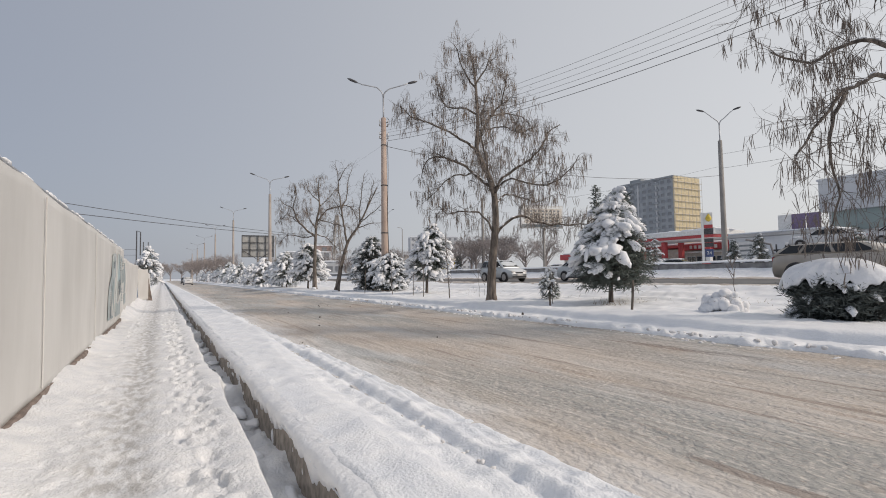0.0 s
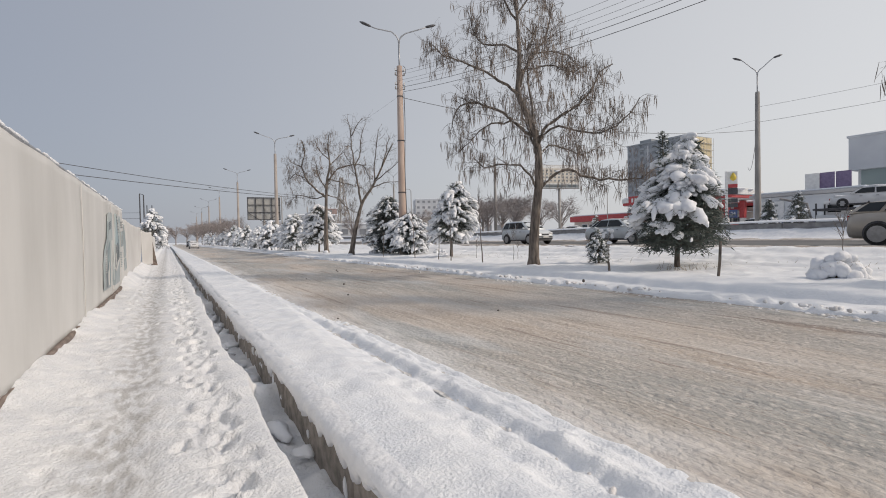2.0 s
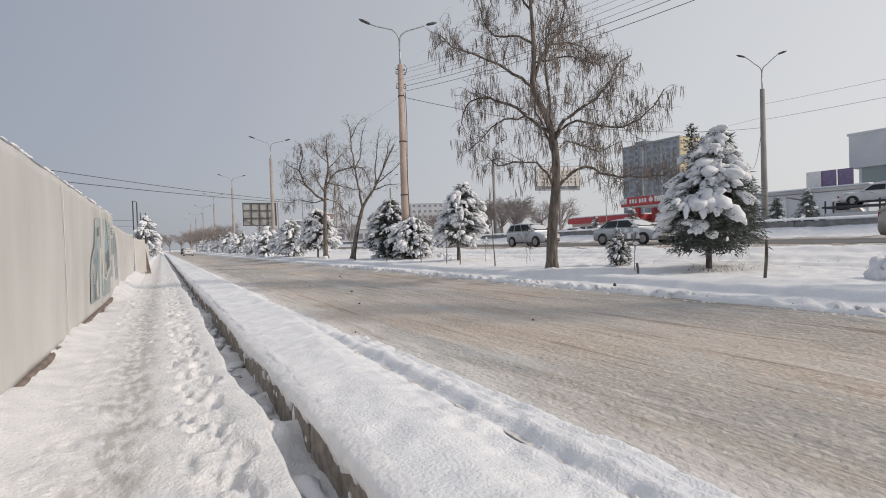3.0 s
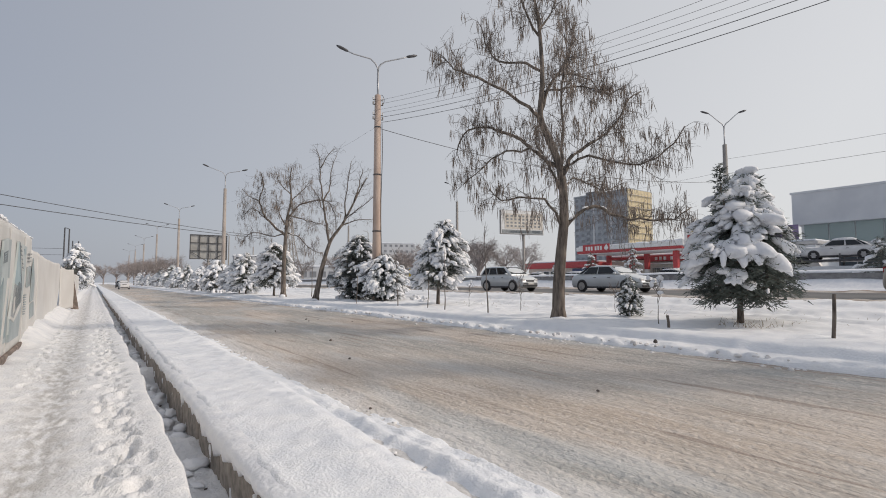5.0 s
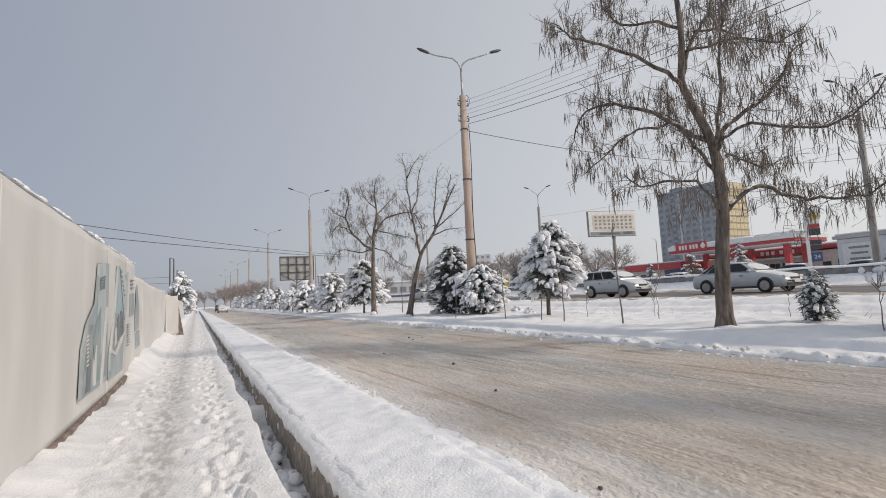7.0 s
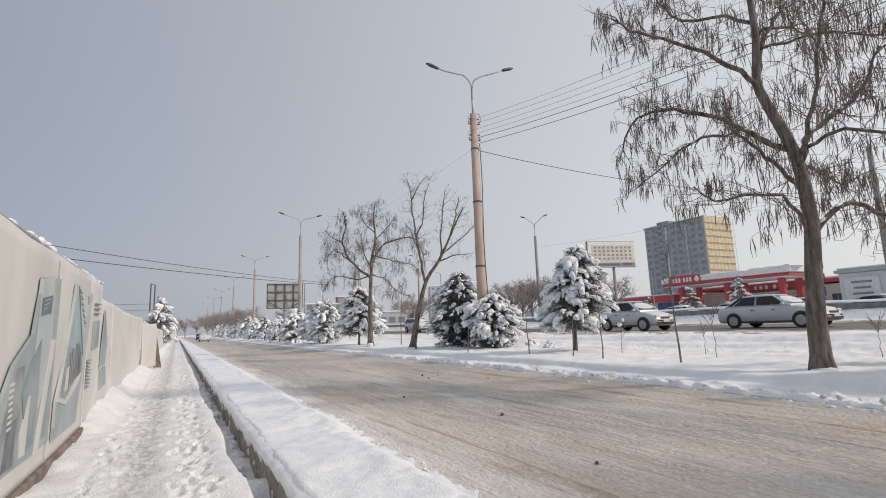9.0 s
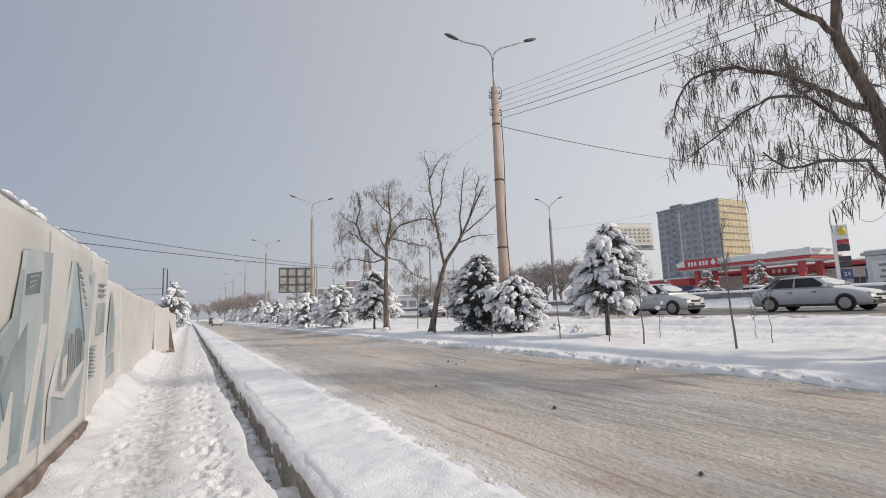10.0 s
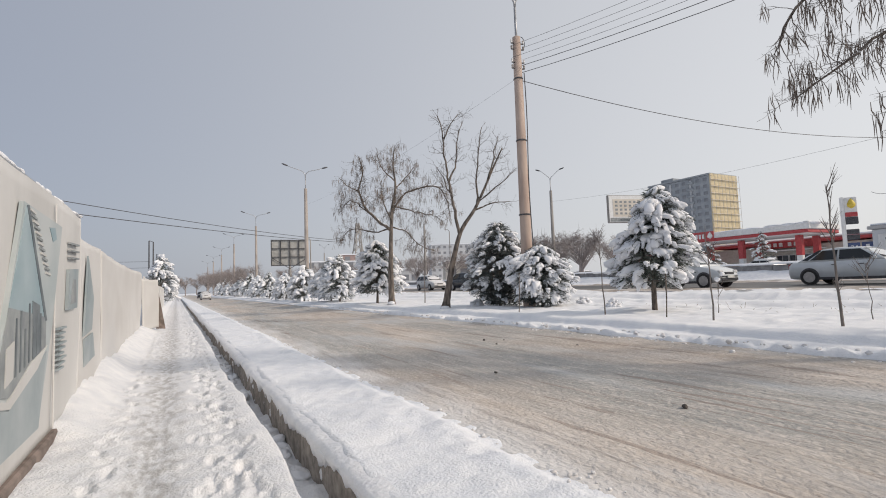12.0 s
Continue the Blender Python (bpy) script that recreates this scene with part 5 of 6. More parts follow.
# rounded shrub, small shrubs
def snow_dome(radius, top, low, seed, squash=1.0):
    """A smooth cap of snow over a round bush, with drooping fingers along its rim."""
    rng = random.Random(seed)
    ph = [rng.uniform(0, 6.28) for _ in range(6)]
    rings, sides = 12, 120
    g = Geo()
    for shell in (1, 0):
        for i in range(rings):
            f = i / (rings - 1)
            for j in range(sides):
                a = 2 * math.pi * j / sides
                finger = 0.3 * math.sin(5 * a + ph[0]) + 0.35 * math.sin(13 * a + ph[1]) + 0.35 * math.sin(21 * a + ph[2])
                bulge = 1 + 0.10 * math.sin(2 * a + ph[3]) + 0.06 * math.sin(3 * a + ph[4])
                r = radius * bulge * math.sin(f * 1.5) * (1 + 0.05 * finger * f * f)
                drop = (top - low) * (1 - math.cos(f * 1.5)) + 0.20 * radius * finger * f ** 3
                ripple = 0.03 * radius * (math.sin(5 * a + 6 * f + ph[5]) + math.sin(3 * a - 9 * f + ph[0])) * f
                z = top - drop + ripple - (0 if shell else 0.10 * radius * (1 - f ** 3) + 0.015)
                k = 1.0 if shell else 0.96
                g.v.append((r * k * math.cos(a), r * k * math.sin(a) * squash, z))
    n = rings * sides
    for i in range(rings - 1):
        for j in range(sides):
            a, b = i * sides + j, i * sides + (j + 1) % sides
            g.f.append((a, a + sides, b + sides, b))
            g.f.append((a + n, b + n, b + sides + n, a + sides + n))
    for j in range(sides):
        a, b = (rings - 1) * sides + j, (rings - 1) * sides + (j + 1) % sides
        g.f.append((a, a + n, b + n, b))
    return g


shrub = conifer((11.52, 4.56, 0.36), "rounded evergreen shrub under a thick cap of snow", 0.98, 0.80, 0.04, 71, JUNIPER, 0.28, 0.12, 230, category="shrub", name="rounded_shrub", clump=0.6, group="shrubs", profile=(0.9, 1.0, 1.02, 1.0, 0.9, 0.72, 0.35), upright=True, tuft=1.4)
part("snow_cap", snow_dome(0.86, 1.22, 0.68, 8), SNOW_CLUMP, shrub, "domed cap of snow with drooping fingers", True)


# dry grass and needles showing through at the foot of the conifer, and tufts about the median
g = Geo()
rng = random.Random(77)
for k in range(420):
    if k < 120:
        a, r = rng.uniform(0, 6.28), 0.75 * math.sqrt(rng.random())
        x, y = 12.3 + r * math.cos(a) * 1.2, 10.5 + r * math.sin(a)
    else:
        x, y = rng.uniform(12.5, 16.2), rng.uniform(4, 30)
    z = 0.38 + (0.0 if x < 13 else 0.05 * (x - 12.5))
    d = Vector((rng.gauss(0, 0.5), rng.gauss(0, 0.5), 0.6)).normalized() * rng.uniform(0.06, 0.2)
    g.tube([(x, y, z), (x + d.x, y + d.y, z + d.z)], [0.006, 0.002], 3, False)
whole("dry_grass", g, DRY_GRASS, "sparse dry grass poking through the median snow", "grass", "stuff")


def snowy_bush(at, size, seed, label):
    rng = random.Random(seed)
    t = thing("snowy_bush", at, label, "bush", "snowy bushes")
    sticks, white = Geo(), Geo()
    for k in range(60):
        a = rng.uniform(0, 6.28)
        d = Vector((math.cos(a) * rng.uniform(0.1, 0.8), math.sin(a) * rng.uniform(0.1, 0.8), rng.uniform(0.5, 1))).normalized()
        p = Vector((rng.gauss(0, 0.06), rng.gauss(0, 0.06), 0))
        sticks.tube([p, p + d * size * 0.4, p + d * size * 0.72 + Vector((0, 0, -0.05))], [0.007, 0.005, 0.002], 3, False)
    for k in range(48):
        a, r = rng.uniform(0, 6.28), size * 0.6 * math.sqrt(rng.random())
        white.blob((r * math.cos(a), r * math.sin(a), size * max(0.05, (0.74 - 1.7 * (r / size) ** 2) * rng.uniform(0.35, 1.0))), rng.uniform(0.12, 0.24) * size, rng, 0.16, 1, None, 1, 0.8)
    part("twig", sticks, DRY_GRASS, t, kind="stuff")
    part("snow_load", white, SNOW_CLUMP, t, smooth=True, kind="stuff")
    return t


snowy_bush((11.35, 6.75, 0.36), 0.72, 72, "low bush nearly buried in snow")
snowy_bush((12.65, 24.7, 0.40), 0.38, 73, "tiny bush poking through the snow")
snowy_bush((11.2, 30.9, 0.40), 0.45, 74, "tiny bush poking through the snow")
snowy_bush((13.6, 27.0, 0.42), 0.4, 75, "low bush capped with snow near junipers")


def sapling(at, height, seed, label, branchy=8, r=0.022, name="sapling", snow=0.0, spread=0.35):
    """A thin whip with a few upright twigs near its top."""
    rng = random.Random(seed)
    t = thing(name, at, label, "sapling", "saplings")
    g, white = Geo(), Geo()
    lean = Vector((rng.gauss(0, 0.03), rng.gauss(0, 0.03), 1))
    pts = [lean * (height * i / 6) + Vector((rng.gauss(0, 0.012), rng.gauss(0, 0.012), 0)) * (i > 0) for i in range(7)]
    g.tube(pts, [r * (1 - 0.75 * i / 6) for i in range(7)], 6)
    for k in range(branchy):
        s = rng.uniform(0.55, 0.98) * 6
        i = min(int(s), 5)
        p = pts[i].lerp(pts[i + 1], s - i)
        a = rng.uniform(0, 6.28)
        d = Vector((math.cos(a) * 0.55, math.sin(a) * 0.55, 0.8)).normalized()
        ln = rng.uniform(0.5, 1.0) * spread * height * 0.5
        q = p + d * ln * 0.5 + Vector((0, 0, 0.02))
        e = p + d * ln + Vector((0, 0, 0.06))
        g.tube([p, q, e], [0.008, 0.006, 0.003], 4, False)
        for m in range(2):
            g.tube([q, q + (d + Vector((rng.gauss(0, 0.5), rng.gauss(0, 0.5), 0.2))) * ln * 0.35], [0.004, 0.002], 3, False)
        if rng.random() < snow:
            white.blob(e, rng.uniform(0.04, 0.08), rng, 0.2, 1, None, 1, 1.0)
    part("stem", g, TWIG, t)
    if white.v:
        part("snow_load", white, SNOW_CLUMP, t, smooth=True, kind="stuff")
    return t


sapling((9.95, 22.5, 0.40), 2.3, 81, "thin planted whip on the snowy median", 10)
sapling((10.2, 19.65, 0.37), 2.15, 82, "thin planted whip on the snowy median", 5)
sapling((10.15, 17.25, 0.36), 2.55, 83, "thin planted whip on the snowy median", 16, 0.026)
sapling((12.2, 20.8, 0.40), 0.75, 84, "small leafless plant with tufts of snow", 7, 0.010, snow=0.7, spread=0.9)
sapling((11.7, 17.4, 0.40), 1.1, 85, "small leafless plant in the snow", 6, 0.010, spread=0.9)
sapling((12.6, 18.3, 0.40), 0.7, 86, "small leafless plant in the snow", 6, 0.008, spread=0.9)
sapling((10.9, 12.0, 0.37), 0.85, 87, "small leafless plant carrying tufts of snow", 8, 0.012, snow=0.9, spread=0.9)
sapling((12.4, 7.05, 0.37), 1.2, 88, "small leafless plant beside low bushes", 10, 0.012, snow=0.15, spread=0.7)
sapling((12.0, 37.5, 0.40), 3.6, 89, "thin bare young tree among conifers", 14, 0.03)
sapling((12.9, 14.6, 0.42), 0.7, 90, "small leafless plant in the snow", 6, 0.008, spread=0.9)


def stake(at, height, r, turn, label):
    g = Geo().tube([(0, 0, -0.1), (0.01, 0, height * 0.5), (0.0, 0.01, height)], [r, r * 0.95, r * 0.9], 8)
    ob = whole("stake", g, BARK, label, "stake", group="stakes", smooth=False)
    ob.matrix_basis = pose(*at, turn, turn, 0)


stake((10.35, 8.5, 0.34), 0.82, 0.032, 3, "weathered wooden stake in the snow near a conifer")
stake((10.2, 11.35, 0.35), 0.3, 0.032, -2, "short broken wooden stake in the snow")
stake((10.3, 20.9, 0.36), 1.1, 0.016, 2, "thin stake standing in the snow")
stake((9.9, 26.2, 0.38), 1.3, 0.016, 2, "thin stake standing in the snow")


# ---- cars ----
def loft(sections):
    """Skin over closed rings of equal count."""
    g = Geo()
    n = len(sections[0])
    for s in sections:
        g.v.extend(s)
    for i in range(len(sections) - 1):
        for j in range(n):
            a, b = i * n + j, i * n + (j + 1) % n
            g.f.append((a, b, b + n, a + n))
    g.f.append(tuple(reversed(range(n))))
    g.f.append(tuple((len(sections) - 1) * n + j for j in range(n)))
    return g


def car(at, turn, label, paint, length=4.4, width=1.7, height=1.42, kind_of="sedan", snow=False, group="cars on the avenue"):
    """A car facing its own +x: body, cabin, panes, wheels, lamps, bumpers, plate, mirrors."""
    t = thing("car", at, label, "car", group, turn)
    L, w = length, width / 2
    belt = {"sedan": 0.93, "hatch": 0.92, "suv": 1.05}[kind_of] * height / 1.45
    hood = belt * 0.96
    if kind_of == "sedan":
        tail, c = belt * 0.99, (-0.40, -0.22, 0.06, 0.24)
    elif kind_of == "hatch":
        tail, c = belt, (-0.49, -0.40, 0.06, 0.27)
    else:
        tail, c = belt, (-0.485, -0.37, 0.08, 0.24)
    rows = []
    for s, top, low, wide in ((-0.5, 0.62, 0.36, 0.80), (-0.485, tail - 0.10, 0.26, 0.90), (-0.45, tail - 0.01, 0.22, 0.96), (-0.36, tail, 0.20, 1.0), (-0.2, belt, 0.20, 1.0), (0.1, belt, 0.20, 1.0), (0.24, belt - 0.01, 0.20, 1.0),
                              (0.36, hood - 0.06, 0.20, 0.99), (0.43, hood - 0.13, 0.21, 0.95), (0.475, hood - 0.22, 0.24, 0.88), (0.495, hood - 0.34, 0.30, 0.78), (0.5, 0.48, 0.36, 0.72)):
        x, ww = s * L, w * wide
        top = max(top, low + 0.1)
        half = [(x, ww * 0.9, low), (x, ww, low + 0.12), (x, ww * 1.0, low + (top - low) * 0.62), (x, ww * 0.965, top - 0.03), (x, ww * 0.86, top + 0.012), (x, ww * 0.4, top + 0.03)]
        rows.append(half + [(a, -b, z) for a, b, z in reversed(half)])
    part("body", loft(rows), paint, t, smooth=True)
    x0, x1, x2, x3 = (q * L for q in c)
    wb, wt = w * 0.93, w * 0.74
    cab = []
    for x, z, ww in ((x0, belt, wb), (x0 * 0.6 + x1 * 0.4, belt + (height - belt) * 0.52, wb * 0.93), (x1, height - 0.05, wt * 1.02), (x1 * 0.6 + x2 * 0.4, height, wt), (x2, height - 0.03, wt), (x2 * 0.45 + x3 * 0.55, belt + (height - belt) * 0.55, wb * 0.9), (x3, belt, wb)):
        shoulder = z - 0.055 if z > belt + 0.1 else belt
        half = [(x, wb, belt - 0.04), (x, wb + (ww - wb) * 0.5, (belt + shoulder) / 2), (x, ww, shoulder), (x, ww * 0.95, z - 0.018), (x, ww * 0.82, z), (x, ww * 0.4, z + 0.012)]
        cab.append(half + [(a, -b, q) for a, b, q in reversed(half)])
    part("cabin", loft(cab), paint, t, smooth=True)
    # side panes between the pillars
    cuts = {"sedan": ((0.02, 0.10), (0.13, 0.46), (0.50, 0.93)), "hatch": ((0.05, 0.26), (0.30, 0.55), (0.59, 0.93)), "suv": ((0.05, 0.24), (0.28, 0.56), (0.60, 0.94))}[kind_of]
    for sgn in (-1, 1):
        for a, b in cuts:
            def edge(f, hi):
                xb = x0 + (x3 - x0) * f
                xt = x1 + (x2 - x1) * f
                k = 0.82 if hi else 0.10
                return (xb + (xt - xb) * k, sgn * (wb + (wt - wb) * k * 0.95 + 0.012), belt + (height - belt) * k)
            q = [edge(a, False), edge(b, False), edge(b, True), edge(a, True)]
            g = Geo()
            g.add(q + [(x, y - sgn * 0.02, z) for x, y, z in q], [(0, 1, 2, 3), (7, 6, 5, 4), (0, 4, 5, 1), (1, 5, 6, 2), (2, 6, 7, 3), (3, 7, 4, 0)])
            part("side_window", g, CAR_GLASS, t)
    for name, xa, xb, out in (("windscreen", x3, x2, 1), ("rear_window", x0, x1, -1)):
        q = []
        for k in (0.10, 0.5, 0.9):
            xx = xa + (xb - xa) * k
            zz = belt + (height - 0.03 - belt) * (k + 0.16 * k * (1 - k))
            ww = (wb + (wt - wb) * k) * 0.9
            q.append([(xx + out * 0.02, ww, zz + 0.015), (xx + out * 0.02, -ww, zz + 0.015)])
        g = Geo()
        g.add([p for r in q for p in r], [(0, 1, 3, 2), (2, 3, 5, 4)])
        part(name, g, CAR_GLASS, t)
    r = 0.30 if kind_of != "suv" else 0.36
    for fx in (-0.5 + 0.19, 0.5 - 0.185):
        for sgn in (-1, 1):
            y = sgn * (w - 0.02)
            part("wheel_arch", Geo().lathe([(r + 0.045, -0.03), (r + 0.045, 0.022)], 20, (fx * L, y, r + 0.02), "y"), DARK_METAL, t)
            wheel = part("tyre", Geo().lathe([(r - 0.09, -0.09), (r - 0.01, -0.085), (r, -0.05), (r, 0.05), (r - 0.01, 0.075), (r - 0.09, 0.08)], 22, (fx * L, y + sgn * -0.03, r), "y"), RUBBER, t, smooth=False)
            rim = Geo().lathe([(r - 0.09, -0.02), (r - 0.10, 0.0), (0.05, 0.012)], 20, (fx * L, y + sgn * 0.045, r), "y")
            for k in range(6):
                a = k * math.pi / 3
                rim.box(fx * L + math.cos(a) * r * 0.38, y + sgn * 0.062, r + math.sin(a) * r * 0.38, 0.035 + abs(math.cos(a)) * r * 0.45, 0.02, 0.035 + abs(math.sin(a)) * r * 0.45)
            part("rim", rim, RIM, wheel)
    for sgn in (-1, 1):
        part("headlight", Geo().box(0.470 * L, sgn * w * 0.66, hood - 0.24, 0.16, w * 0.36, 0.14, 0.03), HEADLAMP, t)
        part("tail_light", Geo().box(-0.482 * L, sgn * w * 0.74, tail - 0.16, 0.10, w * 0.26, 0.18, 0.02), TAIL_LENS, t)
        part("mirror", Geo().box(x3 - 0.28, sgn * (w + 0.07), belt + 0.06, 0.14, 0.14, 0.11, 0.03), paint, t)
        for fx in (-0.06, 0.14):
            part("door_handle", Geo().box(fx * L - 0.25, sgn * (w + 0.005), belt * 0.84, 0.16, 0.03, 0.03, 0.008), DARK_METAL, t)
    part("grille", Geo().box(0.494 * L, 0, hood - 0.30, 0.05, w * 0.8, 0.10, 0.01), DARK_METAL, t)
    part("bumper", Geo().box(0.497 * L, 0, 0.34, 0.06, w * 1.5, 0.12, 0.02), DARK_METAL, t)
    part("number_plate", Geo().box(0.513 * L, 0, 0.44, 0.03, 0.46, 0.11, 0.004), PLATE, t)
    part("sill", Geo().box(0, 0, 0.24, L * 0.5, width * 0.985, 0.10, 0.01), DARK_METAL, t)
    if snow:
        g = Geo()
        rg = random.Random(3)
        for k in range(14):
            g.blob((x1 + (x2 - x1) * rg.random(), rg.uniform(-wt, wt) * 0.7, height + 0.02), 0.3, rg, 0.1, 1, None, 1, 0.25)
            g.blob((x3 + (0.42 * L - x3) * rg.random(), rg.uniform(-w, w) * 0.7, hood - 0.02), 0.26, rg, 0.1, 1, None, 1, 0.25)
        part("snow_load", g, SNOW_CLUMP, t, "snow on roof and bonnet", True, "stuff")
    return t


Z_AV = 0.83
car((23.0, 21.9, Z_AV), -90, "silver sedan with dark windows on the wet avenue", SILVER)
car((20.2, 27.1, Z_AV), -90, "small silver hatchback on the wet avenue", SILVER, 3.6, 1.5, 1.46, "hatch")
car((21.0, 7.7, Z_AV), -90, "champagne estate car passing behind a snow-capped shrub", CHAMPAGNE, 4.75, 1.85, 1.47, "suv")
car((22.6, 57.5, Z_AV), -90, "white hatchback on the avenue beyond bare trees", WHITE_PAINT, 3.9, 1.6, 1.5, "hatch")
car((20.5, 46.5, Z_AV), -90, "dark sedan on the avenue behind the lamp pole", DARK_PAINT, 4.3, 1.68, 1.42)
car((5.0, 122.0, 0.03), -90, "white off-road car coming along the side road", WHITE_PAINT, 4.4, 1.75, 1.75, "suv", group="cars on the side road")
car((5.6, 158.0, 0.03), -90, "dark off-road car coming along the side road", DARK_PAINT, 4.4, 1.75, 1.7, "suv", group="cars on the side road")
for k, (x, y, turn, paint, ko) in enumerate(((45, 37.5, 80, WHITE_PAINT, "sedan"), (46, 44, 95, WHITE_PAINT, "hatch"), (47, 50, -85, SILVER, "sedan"), (44, 31.0, 100, DARK_PAINT, "sedan"), (52, 58, 90, WHITE_PAINT, "sedan"), (50, 65, 90, WHITE_PAINT, "hatch"), (47, 27.5, 75, DARK_PAINT, "sedan"))):
    car((x, y, 1.02), turn, "parked car with snow on its roof behind the parapet", paint, 4.3, 1.68, 1.45, ko, True, "parked cars behind the parapet")


# ---- filling station ----
GZ = 1.3
canopy = thing("filling_station_canopy", (0, 0, GZ), "red and white filling station canopy with snow on its roof", "canopy")
part("fascia", Geo().box(93, 65.5, 6.45, 10, 24.0, 0.55, 0.05), RED, canopy, "red fascia")
part("upper_fascia", Geo().box(93, 65.5, 7.2, 10.3, 24.3, 0.9, 0.08), WHITE, canopy, "white sloping fascia")
part("soffit", Geo().box(93, 65.5, 6.1, 9.6, 23.6, 0.12), WHITE, canopy)
part("corner_fascia", Geo().box(90.5, 53.7, 7.35, 5.2, 0.9, 1.25, 0.1), WHITE, canopy)
g = Geo()
rng = random.Random(9)
for k in range(70):
    g.blob((rng.uniform(89.2, 97), rng.uniform(54, 77), 7.7), rng.uniform(1.2, 2.2), rng, 0.1, 1, None, 1, 0.16)
part("roof_snow", g, SNOW_CLUMP, canopy, smooth=True, kind="stuff")
for x in (90.5, 96):
    for y in (56.0, 65.5, 75.0):
        col = part("column", Geo().box(x, y, 4.3, 0.9, 0.9, 3.3, 0.04), RED, canopy)
        part("column_base", Geo().box(x, y, 1.25, 0.86, 0.86, 2.8, 0.04), WHITE, col)
sign = thing("canopy_sign", (87.8, 72.3, GZ + 7.2), "red name board with white block letters on the canopy", "sign")
part("board", Geo().box(0, 0, 0, 0.25, 6.8, 1.75, 0.05), RED, sign)
for k in range(6):
    part("letter_bar", Geo().box(-0.15, 2.35 - 0.68 * k - (0.35 if k > 2 else 0), 0, 0.06, 0.45, 0.85, 0.02), WHITE, sign)
part("emblem", Geo().lathe([(0.01, -0.55), (0.42, -0.3), (0.5, 0.0), (0.3, 0.4), (0.02, 0.75)], 14, (-0.1, -2.75, 0)), WHITE, sign, smooth=True)

shop = thing("station_shop", (0, 0, GZ), "beige station shop under a red roof edge", "shop")
part("wall", Geo().box(104, 58, 2.4, 9, 38, 4.8, 0.05), BEIGE, shop)
part("roof_edge", Geo().box(103.6, 58, 5.3, 9.6, 38.6, 0.55, 0.08), RED, shop)
part("roof_snow", Geo().box(104, 58, 5.85, 9.2, 38, 0.45, 0.2), SNOW, shop)
part("name_board", Geo().box(98.7, 62, 5.0, 0.25, 9.5, 1.3, 0.04), RED, shop)
for k in range(6):
    part("letter_bar", Geo().box(98.55, 65 - 1.0 * k - (0.5 if k > 2 else 0), 5.0, 0.06, 0.6, 0.7, 0.02), WHITE, shop)
part("awning", Geo().box(98.4, 62, 3.9, 1.8, 12, 0.25, 0.05), WHITE, shop)
for k in range(4):
    wdw = part("window", Geo().box(99.45, 65.5 - 2.2 * k, 1.9, 0.12, 2.0, 2.4, 0.02), WHITE, shop)
    for m in range(2):
        part("pane", Geo().box(99.36, 65.0 - 2.2 * k + 0.96 * m, 1.9, 0.05, 0.86, 2.15), WINDOW_GLASS, wdw)
for y in (44.5, 47.0, 52.0):
    wdw = part("window", Geo().box(99.45, y, 2.2, 0.12, 1.9, 1.9, 0.02), WHITE, shop)
    for m in range(2):
        part("pane", Geo().box(99.36, y - 0.45 + 0.9 * m, 2.2, 0.05, 0.82, 1.65), WINDOW_GLASS, wdw)
part("door", Geo().box(99.42, 54.6, 1.4, 0.1, 1.3, 2.6, 0.02), DARK_METAL, shop)
notice = part("notice", Geo().box(98.2, 49.8, 3.4, 0.12, 1.6, 1.9, 0.02), BLUE_SIGN, shop)
part("symbol", Geo().box(98.1, 49.8, 3.5, 0.04, 0.5, 1.0, 0.02), WHITE, notice)

low = thing("service_building", (0, 0, GZ), "low service building with a red roof edge and pale walls", "building")
part("wall", Geo().box(98, 88, 1.8, 10, 19, 3.6, 0.05), BEIGE, low)
part("roof_edge", Geo().box(97.5, 88, 4.0, 11.2, 20, 1.4, 0.1), RED, low)
part("roof_snow", Geo().box(98, 88, 4.85, 10.5, 19.5, 0.35, 0.15), SNOW, low)
part("gateway", Geo().box(92.9, 80.5, 1.6, 0.2, 5.0, 3.1, 0.02), BLUE_SIGN, low)
for k in range(4):
    wdw = part("window", Geo().box(92.95, 86.5 + 2.4 * k, 1.7, 0.12, 2.0, 2.2, 0.02), WHITE, low)
    part("pane", Geo().box(92.86, 86.5 + 2.4 * k, 1.75, 0.05, 1.6, 1.6), WINDOW_GLASS, wdw)

pylon = thing("price_pylon", (57.9, 35.9, 1.15), "white and red price pylon of the filling station", "pylon", turn=32)
part("column", Geo().box(0, 0.55, 3.6, 0.4, 0.3, 7.4, 0.04), WHITE, pylon)
part("panel", Geo().box(0, -0.1, 6.3, 0.3, 1.0, 1.9, 0.04), WHITE, pylon)
part("emblem", Geo().lathe([(0.01, -0.45), (0.3, -0.25), (0.36, 0.0), (0.2, 0.35), (0.02, 0.62)], 12, (-0.1, -0.15, 6.55)), YELLOW, pylon, smooth=True)
part("name_strip", Geo().box(-0.02, -0.1, 5.55, 0.36, 0.95, 0.42, 0.03), RED, pylon)
for z in (4.95, 3.85, 3.3):
    part("price_panel", Geo().box(0, -0.1, z, 0.32, 1.0, 0.72 if z > 4 else 0.48, 0.03), DARK_METAL, pylon)
open_all = part("open_all_hours_panel", Geo().box(0, -0.1, 2.3, 0.34, 0.9, 0.95, 0.03), BLUE_SIGN, pylon, "blue panel reading 24")
txt = bpy.data.curves.new("numerals", "FONT")
txt.body, txt.size, txt.extrude, txt.align_x, txt.align_y = "24", 0.55, 0.02, "CENTER", "CENTER"
tmp = bpy.data.objects.new("numerals", txt)
